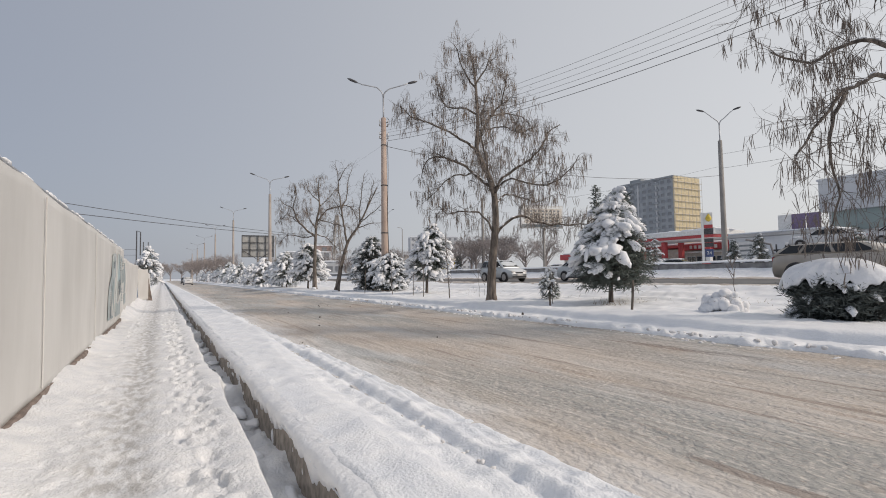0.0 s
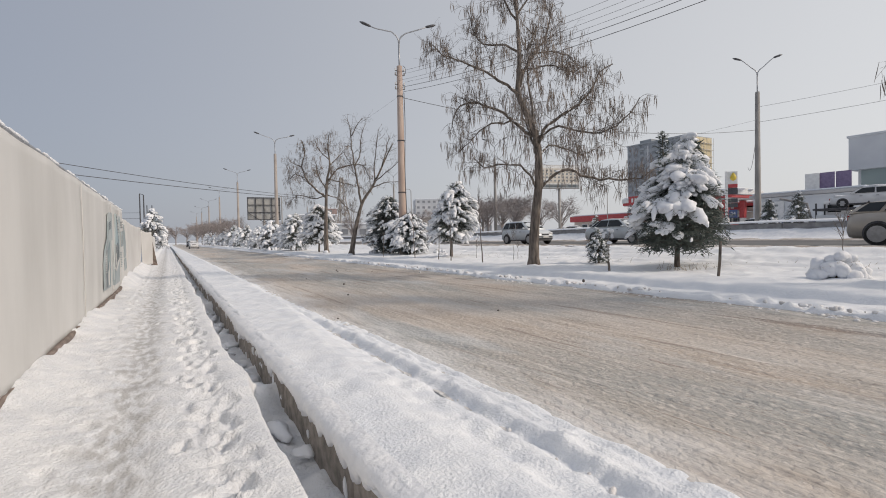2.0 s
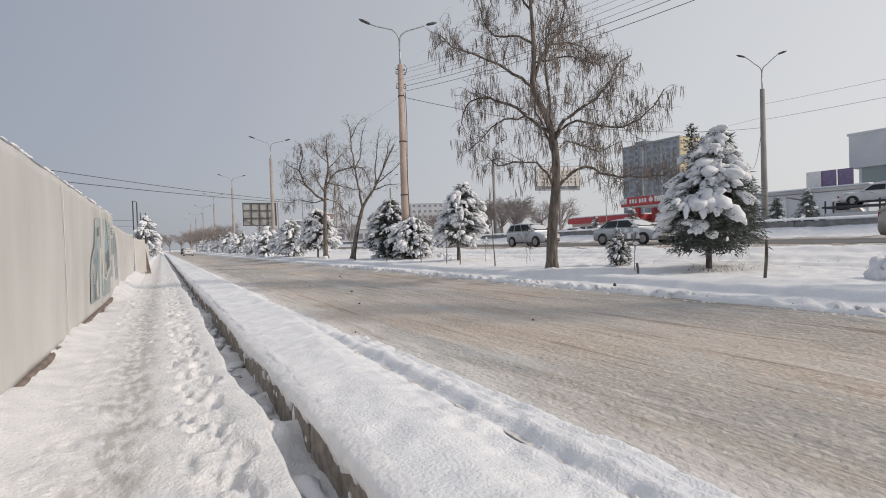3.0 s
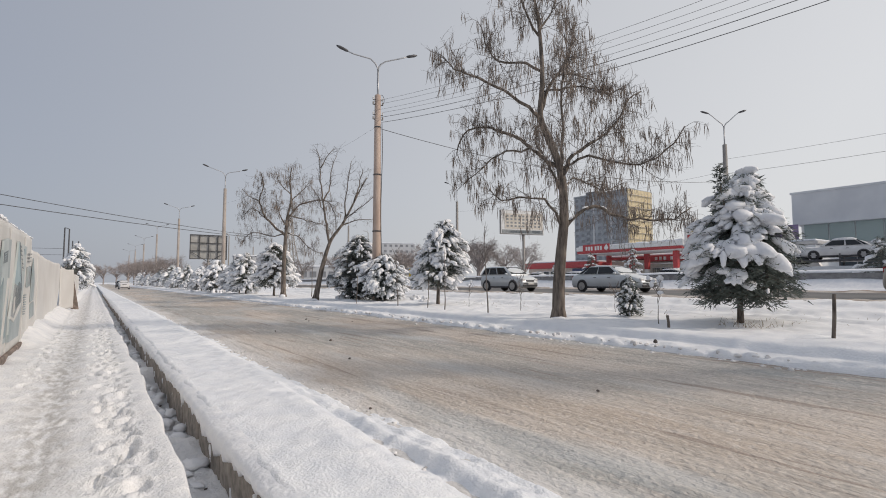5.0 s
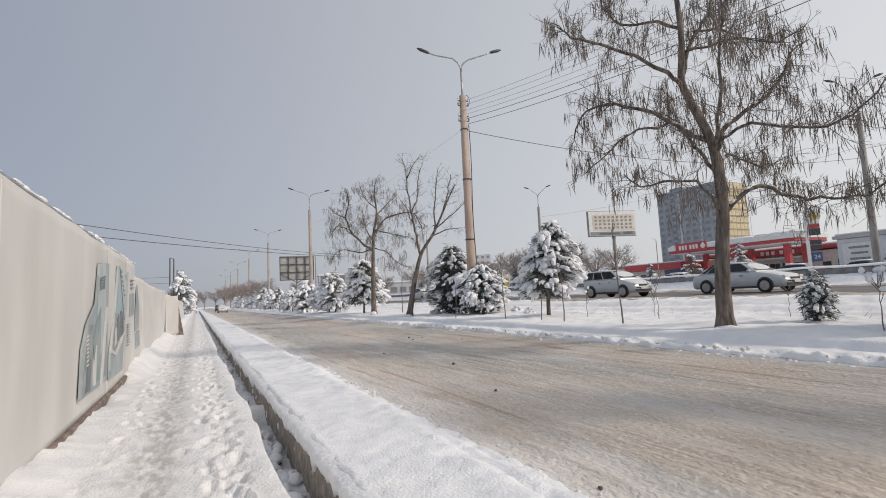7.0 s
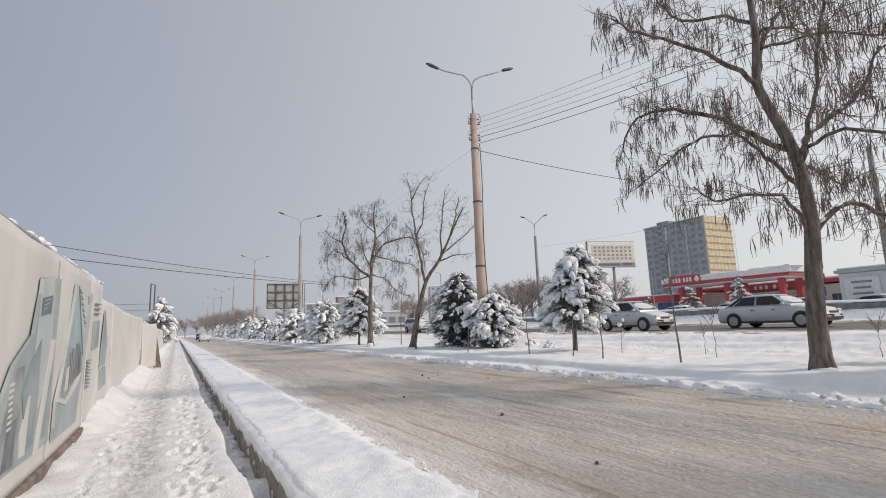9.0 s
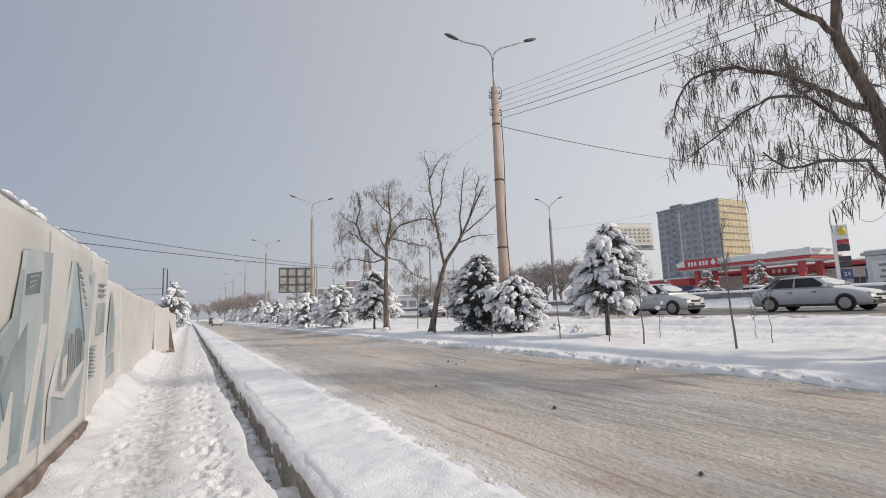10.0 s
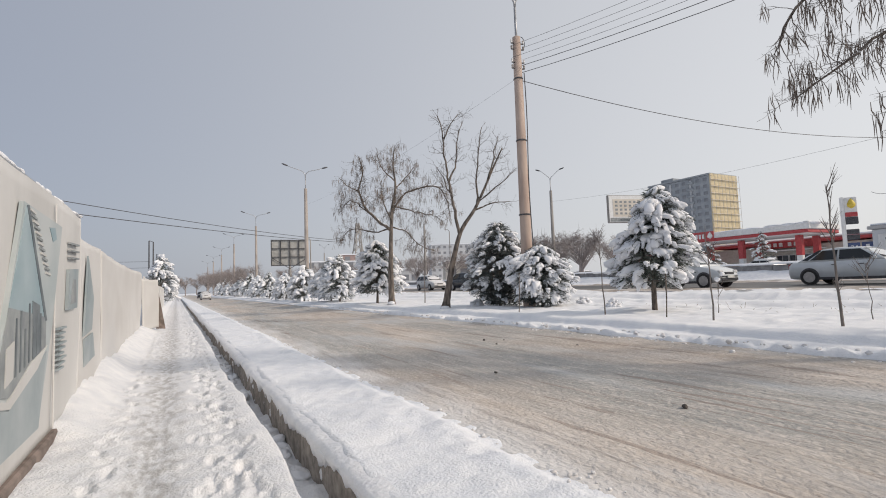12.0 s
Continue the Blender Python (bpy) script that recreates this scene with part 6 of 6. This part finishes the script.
scene.collection.objects.link(tmp)
numerals = new("numerals", bpy.data.meshes.new_from_object(tmp.evaluated_get(bpy.context.evaluated_depsgraph_get())))
bpy.data.objects.remove(tmp)
numerals.data.materials.clear()
numerals.data.materials.append(WHITE)
numerals.parent = open_all
numerals.matrix_basis = pose(-0.2, -0.1, 2.3, 90, 0, -90)
part("base", Geo().box(0, 0, 0.8, 0.45, 1.5, 1.1, 0.05), RED, pylon)

kiosk = thing("grey_kiosk", (0, 0, 1.1), "grey flat-roofed shed with a pale panel beside the filling station", "shed")
part("wall", Geo().box(66, 30.5, 2.0, 7, 11, 4.4, 0.04), GREY_PANEL, kiosk)
part("roof", Geo().box(66, 30.5, 4.4, 7.6, 11.6, 0.35, 0.06), BLOCK_GREY, kiosk)
part("roof_snow", Geo().box(66, 30.5, 4.68, 7.2, 11.2, 0.22, 0.08), SNOW, kiosk)
part("wall_panel", Geo().box(62.4, 34.0, 2.1, 0.1, 3.0, 3.2, 0.02), WHITE, kiosk)
for k in range(4):
    part("panel_bar", Geo().box(62.32, 34.0, 3.2 - 0.6 * k, 0.04, 1.8 - 0.3 * (k % 2), 0.22), PRINT_GREY, kiosk)
g = Geo()
for k in range(14):
    g.blob((rng.uniform(58, 61), rng.uniform(27.5, 34), 1.3), rng.uniform(0.7, 1.3), rng, 0.12, 1, None, 1, 0.7)
whole("snow_heap", g, SNOW_CLUMP, "heap of cleared snow beside the grey shed", "snow heap", smooth=True)

# ---- showroom and car transporters ----
show = thing("car_showroom", (0, 0, 1.2), "large grey car showroom with a tinted glass band", "building")
part("upper_wall", Geo().box(92, 11.5, 9.8, 30, 41, 4.2, 0.05), GREY_PANEL, show)
part("lower_wall", Geo().box(92.6, 11.3, 3.9, 29.5, 40, 7.8, 0.05), WHITE, show)
part("roof_edge", Geo().box(92, 11.5, 12.0, 30.3, 41.3, 0.3, 0.05), GREY_PANEL, show)
for k in range(14):
    part("pane", Geo().box(77.75, 29.6 - 2.75 * k, 6.4, 0.12, 2.62, 2.6, 0.02), GREEN_GLASS, show)
for k in range(14):
    part("shop_pane", Geo().box(77.72, 29.6 - 2.75 * k, 2.2, 0.12, 2.62, 3.2, 0.02), WINDOW_GLASS, show)
board = part("name_board", Geo().box(77.3, 15.5, 4.35, 0.3, 16, 1.15, 0.04), WHITE, show)
for k in range(13):
    part("letter_bar", Geo().box(77.12, 22.4 - 1.08 * k, 4.35, 0.05, 0.62, 0.55), PRINT_DARK, board)
flag = thing("purple_banner_board", (70, 31.5, 1.2), "purple and white banner boards on posts", "sign")
for k, (y, m) in enumerate(((1.5, WHITE), (0, PURPLE), (-1.6, PURPLE))):
    part("board", Geo().box(0.2 * k, y, 6.0, 0.12, 1.55, 2.3, 0.02), m, flag)
    part("post", Geo().box(0.2 * k + 0.1, y, 2.5, 0.12, 0.12, 5.0), GALVANISED, flag)


def transporter(at, turn, label):
    """A two-deck car trailer; the cars on it are things of their own."""
    t = thing("car_transporter", at, label, "transporter", "car transporters", turn)
    part("upper_deck", Geo().box(0, 0, 1.75, 9.0, 2.3, 0.14, 0.02), DARK_METAL, t)
    part("lower_deck", Geo().box(0, 0, 0.6, 9.0, 2.3, 0.16, 0.02), DARK_METAL, t)
    for x in (-4.3, -1.4, 1.4, 4.3):
        for y in (-1.1, 1.1):
            part("post", Geo().box(x, y, 1.4, 0.09, 0.09, 1.6), DARK_METAL, t)
    for x in (-3.2, -2.2):
        for y in (-1.0, 1.0):
            part("wheel", Geo().lathe([(0.3, -0.12), (0.42, -0.1), (0.42, 0.1), (0.3, 0.12)], 18, (x, y, 0.42), "y"), RUBBER, t)
    part("side_board", Geo().box(0, -1.16, 1.0, 8.6, 0.05, 0.7, 0.01), GREY_PANEL, t)
    return t


transporter((42.5, 15.8, 1.05), -80, "two-deck car transporter trailer parked behind the parapet")
transporter((43.0, 6.0, 1.05), -80, "two-deck car transporter trailer parked behind the parapet")
for k, (x, y) in enumerate(((42.3, 17.3), (43.1, 12.8), (42.8, 7.4), (43.6, 3.0))):
    car((x, y, 2.87), -80 if k % 2 else 100, "white car carried on a transporter deck", WHITE_PAINT, 4.3, 1.7, 1.4, "sedan", True, "cars on transporters")
truck = thing("tow_truck", (44.5, 21.5, 1.05), "pale tow truck with a flat bed behind the parapet", "truck", turn=-75)
part("cab", loft([[(x, y, z) for y, z in ((-w, 0.6), (w, 0.6), (w, h), (w * 0.85, h + 0.15), (-w * 0.85, h + 0.15), (-w, h))] for x, w, h in ((0.6, 1.05, 2.3), (1.6, 1.05, 2.35), (2.2, 1.0, 1.7), (2.5, 0.95, 1.2))]), WHITE_PAINT, truck)
part("bed", Geo().box(-1.6, 0, 1.05, 4.4, 2.1, 0.25, 0.03), BLUE_SIGN, truck)
part("windscreen", Geo().box(2.0, 0, 1.95, 0.08, 1.7, 0.6, 0.01), CAR_GLASS, truck)
for y in (-1.03, 1.03):
    part("side_window", Geo().box(1.25, y * 1.02, 1.9, 0.8, 0.05, 0.55, 0.01), CAR_GLASS, truck)
    for x in (-2.4, 1.5):
        part("wheel", Geo().lathe([(0.28, -0.12), (0.4, -0.1), (0.4, 0.1), (0.28, 0.12)], 18, (x, y * 0.95, 0.4), "y"), RUBBER, truck)
part("light_bar", Geo().box(1.0, 0, 2.6, 0.25, 1.2, 0.14, 0.02), TAIL_LENS, truck)
part("crane_arm", Geo().tube([(-0.3, 0, 1.1), (-0.6, 0, 2.4), (-2.4, 0, 2.9)], 0.09, 8), GREY_POLE, truck)

# conifers behind the parapet
for k, (x, y, h, r) in enumerate(((40.0, 14.6, 3.1, 1.25), (39.5, 22.4, 2.7, 0.75), (39.0, 20.2, 3.0, 1.05), (60, 52, 4.6, 1.6), (62, 46.5, 5.2, 1.7), (58, 57, 3.4, 1.2), (38, 62, 3.0, 1.1))):
    conifer((x, y, 1.02), "dark conifer with little snow behind the parapet", h, r, 0.3, 500 + k, snow=0.25, branches=70, tuft=0.9, group="conifers behind the parapet", shape=0.75)

# ---- billboards ----
bill = thing("billboard", (43.5, 49.6, 1.0), "large billboard with a printed apartment picture on one leg", "billboard", turn=-16)
part("leg", Geo().tube([(0.3, 0.15, 0), (0.3, 0.15, 6.3)], 0.16, 12), GREY_POLE, bill, smooth=True)
part("frame", Geo().box(0, 0, 7.75, 6.06, 0.3, 3.0, 0.04), GREY_POLE, bill)
face = part("poster", Geo().box(0, -0.19, 7.75, 5.9, 0.05, 2.85), WHITE, bill, "pale poster with a building picture")
part("picture", Geo().box(0.15, -0.225, 7.85, 5.3, 0.02, 1.9), BEIGE, face)
for i in range(9):
    for j in range(4):
        part("picture_window", Geo().box(-2.1 + 0.55 * i, -0.245, 7.25 + 0.42 * j, 0.28, 0.02, 0.22), PRINT_GREY, face)
part("dark_strip", Geo().box(0, -0.222, 6.58, 5.7, 0.02, 0.42), PRINT_GREY, face)
part("text_bar", Geo().box(-0.4, -0.235, 6.55, 2.6, 0.02, 0.22), PRINT_DARK, face)
part("text_bar", Geo().box(1.9, -0.235, 6.6, 1.2, 0.02, 0.32), PRINT_DARK, face)

back = thing("billboard", (11.5, 71.6, 0.45), "bare back of a billboard on a steel leg, its frame showing", "billboard", turn=-4)
part("sheet", Geo().box(0, 0.12, 5.25, 4.2, 0.04, 3.0), BOARD_BACK, back)
for i in range(5):
    part("upright", Geo().box(-2.05 + 1.025 * i, 0, 5.25, 0.09, 0.1, 3.05), DARK_METAL, back)
for j in range(4):
    part("rail", Geo().box(0, -0.02, 3.78 + 0.98 * j, 4.2, 0.08, 0.09), DARK_METAL, back)
part("leg", Geo().tube([(0, 0.1, 0), (0, 0.1, 4.4)], 0.14, 12), GREY_POLE, back)
for s in (-1, 1):
    part("brace", Geo().tube([(0, -0.02, 3.4), (s * 1.9, -0.02, 4.6)], 0.04, 6), DARK_METAL, back)

# ---- apartment tower ----
tower = thing("apartment_tower", (220, 153, 1.5), "unfinished tall apartment block, one side clad in yellow insulation", "apartment block")
TH = 46.5
part("wall", Geo().box(10.5, 17, TH / 2, 21, 34, TH, 0.1), TOWER_GREY, tower)
part("insulated_wall", Geo().box(10.5, -0.1, TH / 2 + 0.4, 21.2, 0.5, TH + 0.4, 0.05), INSULATION, tower, "yellow insulated end wall")
part("roof", Geo().box(10.5, 17, TH + 0.5, 21.6, 34.6, 0.8, 0.1), TOWER_GREY, tower)
part("roof_house", Geo().box(9, 26, TH + 2.0, 9, 7, 2.6, 0.1), TOWER_GREY, tower)
floors = 14
for i in range(floors):
    part("scaffold_board", Geo().box(10.5, -0.75, 2.0 + i * 3.25, 22.4, 0.9, 0.14), BEIGE, tower)
pane_me = mesh_of("window", Geo().box(0, 0, 0, 0.25, 1.9, 1.6, 0.03), HAZE_GLASS)
balcony_me = mesh_of("balcony", Geo().box(0, 0, 0, 1.1, 3.4, 1.0, 0.05), TOWER_GREY)
for i in range(floors):
    for j in range(9):
        ob = new("balcony" if j in (2, 6) else "window", balcony_me if j in (2, 6) else pane_me)
        ob.parent = tower
        ob.location = (-0.45 if j in (2, 6) else -0.06, 2.4 + 3.7 * j, 2.4 + i * 3.25 + (-0.4 if j in (2, 6) else 0))
        if j in (2, 6):
            ob = new("window", pane_me)
            ob.parent = tower
            ob.location = (-0.06, 2.4 + 3.7 * j, 3.1 + i * 3.25)
for k in range(9):
    part("scaffold_post", Geo().box(-1.0 + 2.8 * k, -1.15, TH / 2, 0.1, 0.1, TH + 1), GALVANISED, tower)
for y in (9.9, 20.9):
    part("recess", Geo().box(-0.10, y, TH / 2, 0.3, 1.0, TH - 2), HAZY_BUILDING, tower)


# ---- far trees, buildings, pylon and poles ----
def far_tree(at, height, spread, seed, label="hazy bare tree across the avenue"):
    rng = random.Random(seed)
    t = thing("far_tree", at, label, "tree", "far bare trees")
    g, tw = Geo(), Geo()
    g.tube([(0, 0, -0.2), (0.05, 0, height * 0.3), (0.1, 0.05, height * 0.55)], [0.16, 0.12, 0.06], 6)
    for k in range(24):
        a = rng.uniform(0, 6.28)
        z = height * rng.uniform(0.22, 0.5)
        e = Vector((math.cos(a) * spread * rng.uniform(0.5, 1), math.sin(a) * spread * rng.uniform(0.5, 1), height * rng.uniform(0.55, 1.0)))
        p = Vector((0.05, 0.02, z))
        m = p.lerp(e, 0.5) + Vector((rng.gauss(0, 0.2), rng.gauss(0, 0.2), height * 0.06))
        g.tube([p, m, e], [0.05, 0.03, 0.012], 4, False)
        for j in range(16):
            q = m.lerp(e, rng.random())
            d = Vector((rng.gauss(0, 1), rng.gauss(0, 1), rng.gauss(0.4, 0.8))).normalized() * rng.uniform(0.4, 0.9)
            q2 = q + d * 0.5 + Vector((rng.gauss(0, 0.08), rng.gauss(0, 0.08), 0))
            tw.tube([q, q2, q + d], [0.014, 0.011, 0.006], 3, False)
            for i in range(2):
                tw.tube([q2, q2 + Vector((rng.gauss(0, 0.25), rng.gauss(0, 0.25), rng.gauss(0.15, 0.2)))], [0.009, 0.004], 3, False)
    # wood colour already holds the paling of the haze
    part("trunk", g, HAZED_WOOD, t)
    part("twig", tw, HAZED_WOOD, t, kind="stuff")
    return t


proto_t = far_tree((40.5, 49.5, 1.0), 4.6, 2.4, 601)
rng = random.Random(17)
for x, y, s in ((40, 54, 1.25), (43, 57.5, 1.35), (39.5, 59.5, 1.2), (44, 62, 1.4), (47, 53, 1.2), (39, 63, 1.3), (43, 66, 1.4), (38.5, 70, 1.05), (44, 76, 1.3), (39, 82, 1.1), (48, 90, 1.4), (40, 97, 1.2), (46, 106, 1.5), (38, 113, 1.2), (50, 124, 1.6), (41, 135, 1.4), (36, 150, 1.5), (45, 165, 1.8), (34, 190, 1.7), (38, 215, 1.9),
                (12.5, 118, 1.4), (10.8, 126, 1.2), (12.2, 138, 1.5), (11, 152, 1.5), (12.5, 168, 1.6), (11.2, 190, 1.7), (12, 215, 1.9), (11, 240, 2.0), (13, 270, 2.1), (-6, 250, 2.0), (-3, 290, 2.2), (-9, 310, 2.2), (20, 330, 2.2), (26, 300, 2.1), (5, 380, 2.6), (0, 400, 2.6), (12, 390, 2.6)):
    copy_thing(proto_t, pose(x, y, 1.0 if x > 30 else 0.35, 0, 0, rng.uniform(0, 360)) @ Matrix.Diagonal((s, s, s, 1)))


def far_block(at, sx, sy, sz, material, label, rows=3, cols=8, turn=0.0):
    t = thing("far_building", at, label, "building", "far buildings", turn)
    part("wall", Geo().box(0, 0, sz / 2, sx, sy, sz, 0.05), material, t)
    part("roof", Geo().box(0, 0, sz + 0.15, sx + 0.5, sy + 0.5, 0.35, 0.05), SNOW, t)
    me = mesh_of("window", Geo().box(0, 0, 0, 1.6, 0.15, 1.4, 0.02), HAZE_GLASS)
    for i in range(rows):
        for j in range(cols):
            ob = new("window", me)
            ob.parent = t
            ob.location = (-sx / 2 + (j + 0.5) * sx / cols, -sy / 2 - 0.04, (i + 0.55) * sz / rows)
    return t


# the hazed wall colours carry the fading with distance
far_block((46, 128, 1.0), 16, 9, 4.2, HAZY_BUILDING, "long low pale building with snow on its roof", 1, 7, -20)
far_block((52, 96, 1.0), 12, 9, 4.6, BEIGE, "low pale shop building across the avenue", 1, 5, -25)
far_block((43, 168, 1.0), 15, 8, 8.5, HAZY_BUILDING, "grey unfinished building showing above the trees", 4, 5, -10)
far_block((49.5, 172, 1.0), 5, 8, 11.0, HAZED_BRICK, "dull red stair tower beside the grey building", 4, 1, -10)
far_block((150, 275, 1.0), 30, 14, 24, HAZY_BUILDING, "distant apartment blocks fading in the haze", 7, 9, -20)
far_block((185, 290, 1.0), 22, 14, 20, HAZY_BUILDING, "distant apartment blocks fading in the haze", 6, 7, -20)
far_block((72, 105, 1.0), 6, 5, 4.5, GREY_PANEL, "grey kiosk building across the avenue", 1, 2, -20)
yk = thing("yellow_kiosk", (40.0, 68.5, 1.0), "small yellow roadside kiosk across the avenue", "kiosk")
part("wall", Geo().box(0, 0, 1.2, 1.8, 1.8, 2.4, 0.03), YELLOW, yk)
part("hatch", Geo().box(-0.4, -0.92, 1.4, 0.9, 0.06, 1.0), DARK_METAL, yk)
part("roof", Geo().box(0, 0, 2.45, 2.1, 2.1, 0.15, 0.03), SNOW, yk)

lattice_pylon = thing("transmission_pylon", (66, 208, 1.0), "grey lattice transmission pylon in the haze", "pylon")
for sx in (-1, 1):
    for sy in (-1, 1):
        part("leg", Geo().tube([(sx * 4.2, sy * 4.2, 0), (sx * 1.3, sy * 1.3, 17), (sx * 0.5, sy * 0.5, 27)], 0.26, 4), GREY_POLE, lattice_pylon)
for k in range(9):
    z0, z1 = 3 * k, 3 * k + 3
    w0, w1 = 4.2 - (4.2 - 0.5) * min(1, z0 / 24), 4.2 - (4.2 - 0.5) * min(1, z1 / 24)
    for a, b in (((-w0, -w0), (w1, -w1)), ((w0, -w0), (-w1, -w1)), ((-w0, w0), (w1, w1)), ((-w0, -w0), (-w1, w1))):
        part("brace", Geo().tube([(*a, z0), (*b, z1)], 0.15, 4), GREY_POLE, lattice_pylon)

for k, (x, y, h, r) in enumerate(((-4.4, 113.9, 10.8, 0.14), (-3.75, 113.9, 10.6, 0.14), (-4.0, 140.0, 10.3, 0.14), (-3.4, 160, 11.6, 0.16), (-9.8, 113.9, 7.2, 0.07), (-15, 113.9, 7.2, 0.07))):
    g = Geo().tube([(0, 0, 0), (0, 0, h)], [r, r * 0.7], 8)
    if k == 0:
        g.tube([(0, 0, h), (0.6, 0, h - 0.2)], 0.05, 6)
    ob = whole("utility_pole", g, DARK_METAL, "dark utility pole beyond the hoarding", "pole", group="utility poles")
    ob.location = (x, y, 0.2)
for z in (7.3, 6.2):
    wire("net_cable", (-4.4, 113.9, z), (-30, 113.9, z), 0.1, 0.03, "thin rail of a tall net fence")
for k, (x, y, h) in enumerate(((36.5, 78, 8.5), (36.5, 108, 9), (13.5, 70, 6.2), (70.5, 66, 8.0))):
    g = Geo().tube([(0, 0, 0), (0, 0, h)], [0.09, 0.06], 8)
    g.tube([(0, 0, h), (-0.25, 0, h + 0.25), (-0.9, 0, h + 0.3)], 0.04, 6)
    ob = whole("thin_lamp_post", g, GREY_POLE, "slim grey lamp post beyond the avenue", "lamp post", group="slim lamp posts")
    ob.location = (x, y, 0.9)
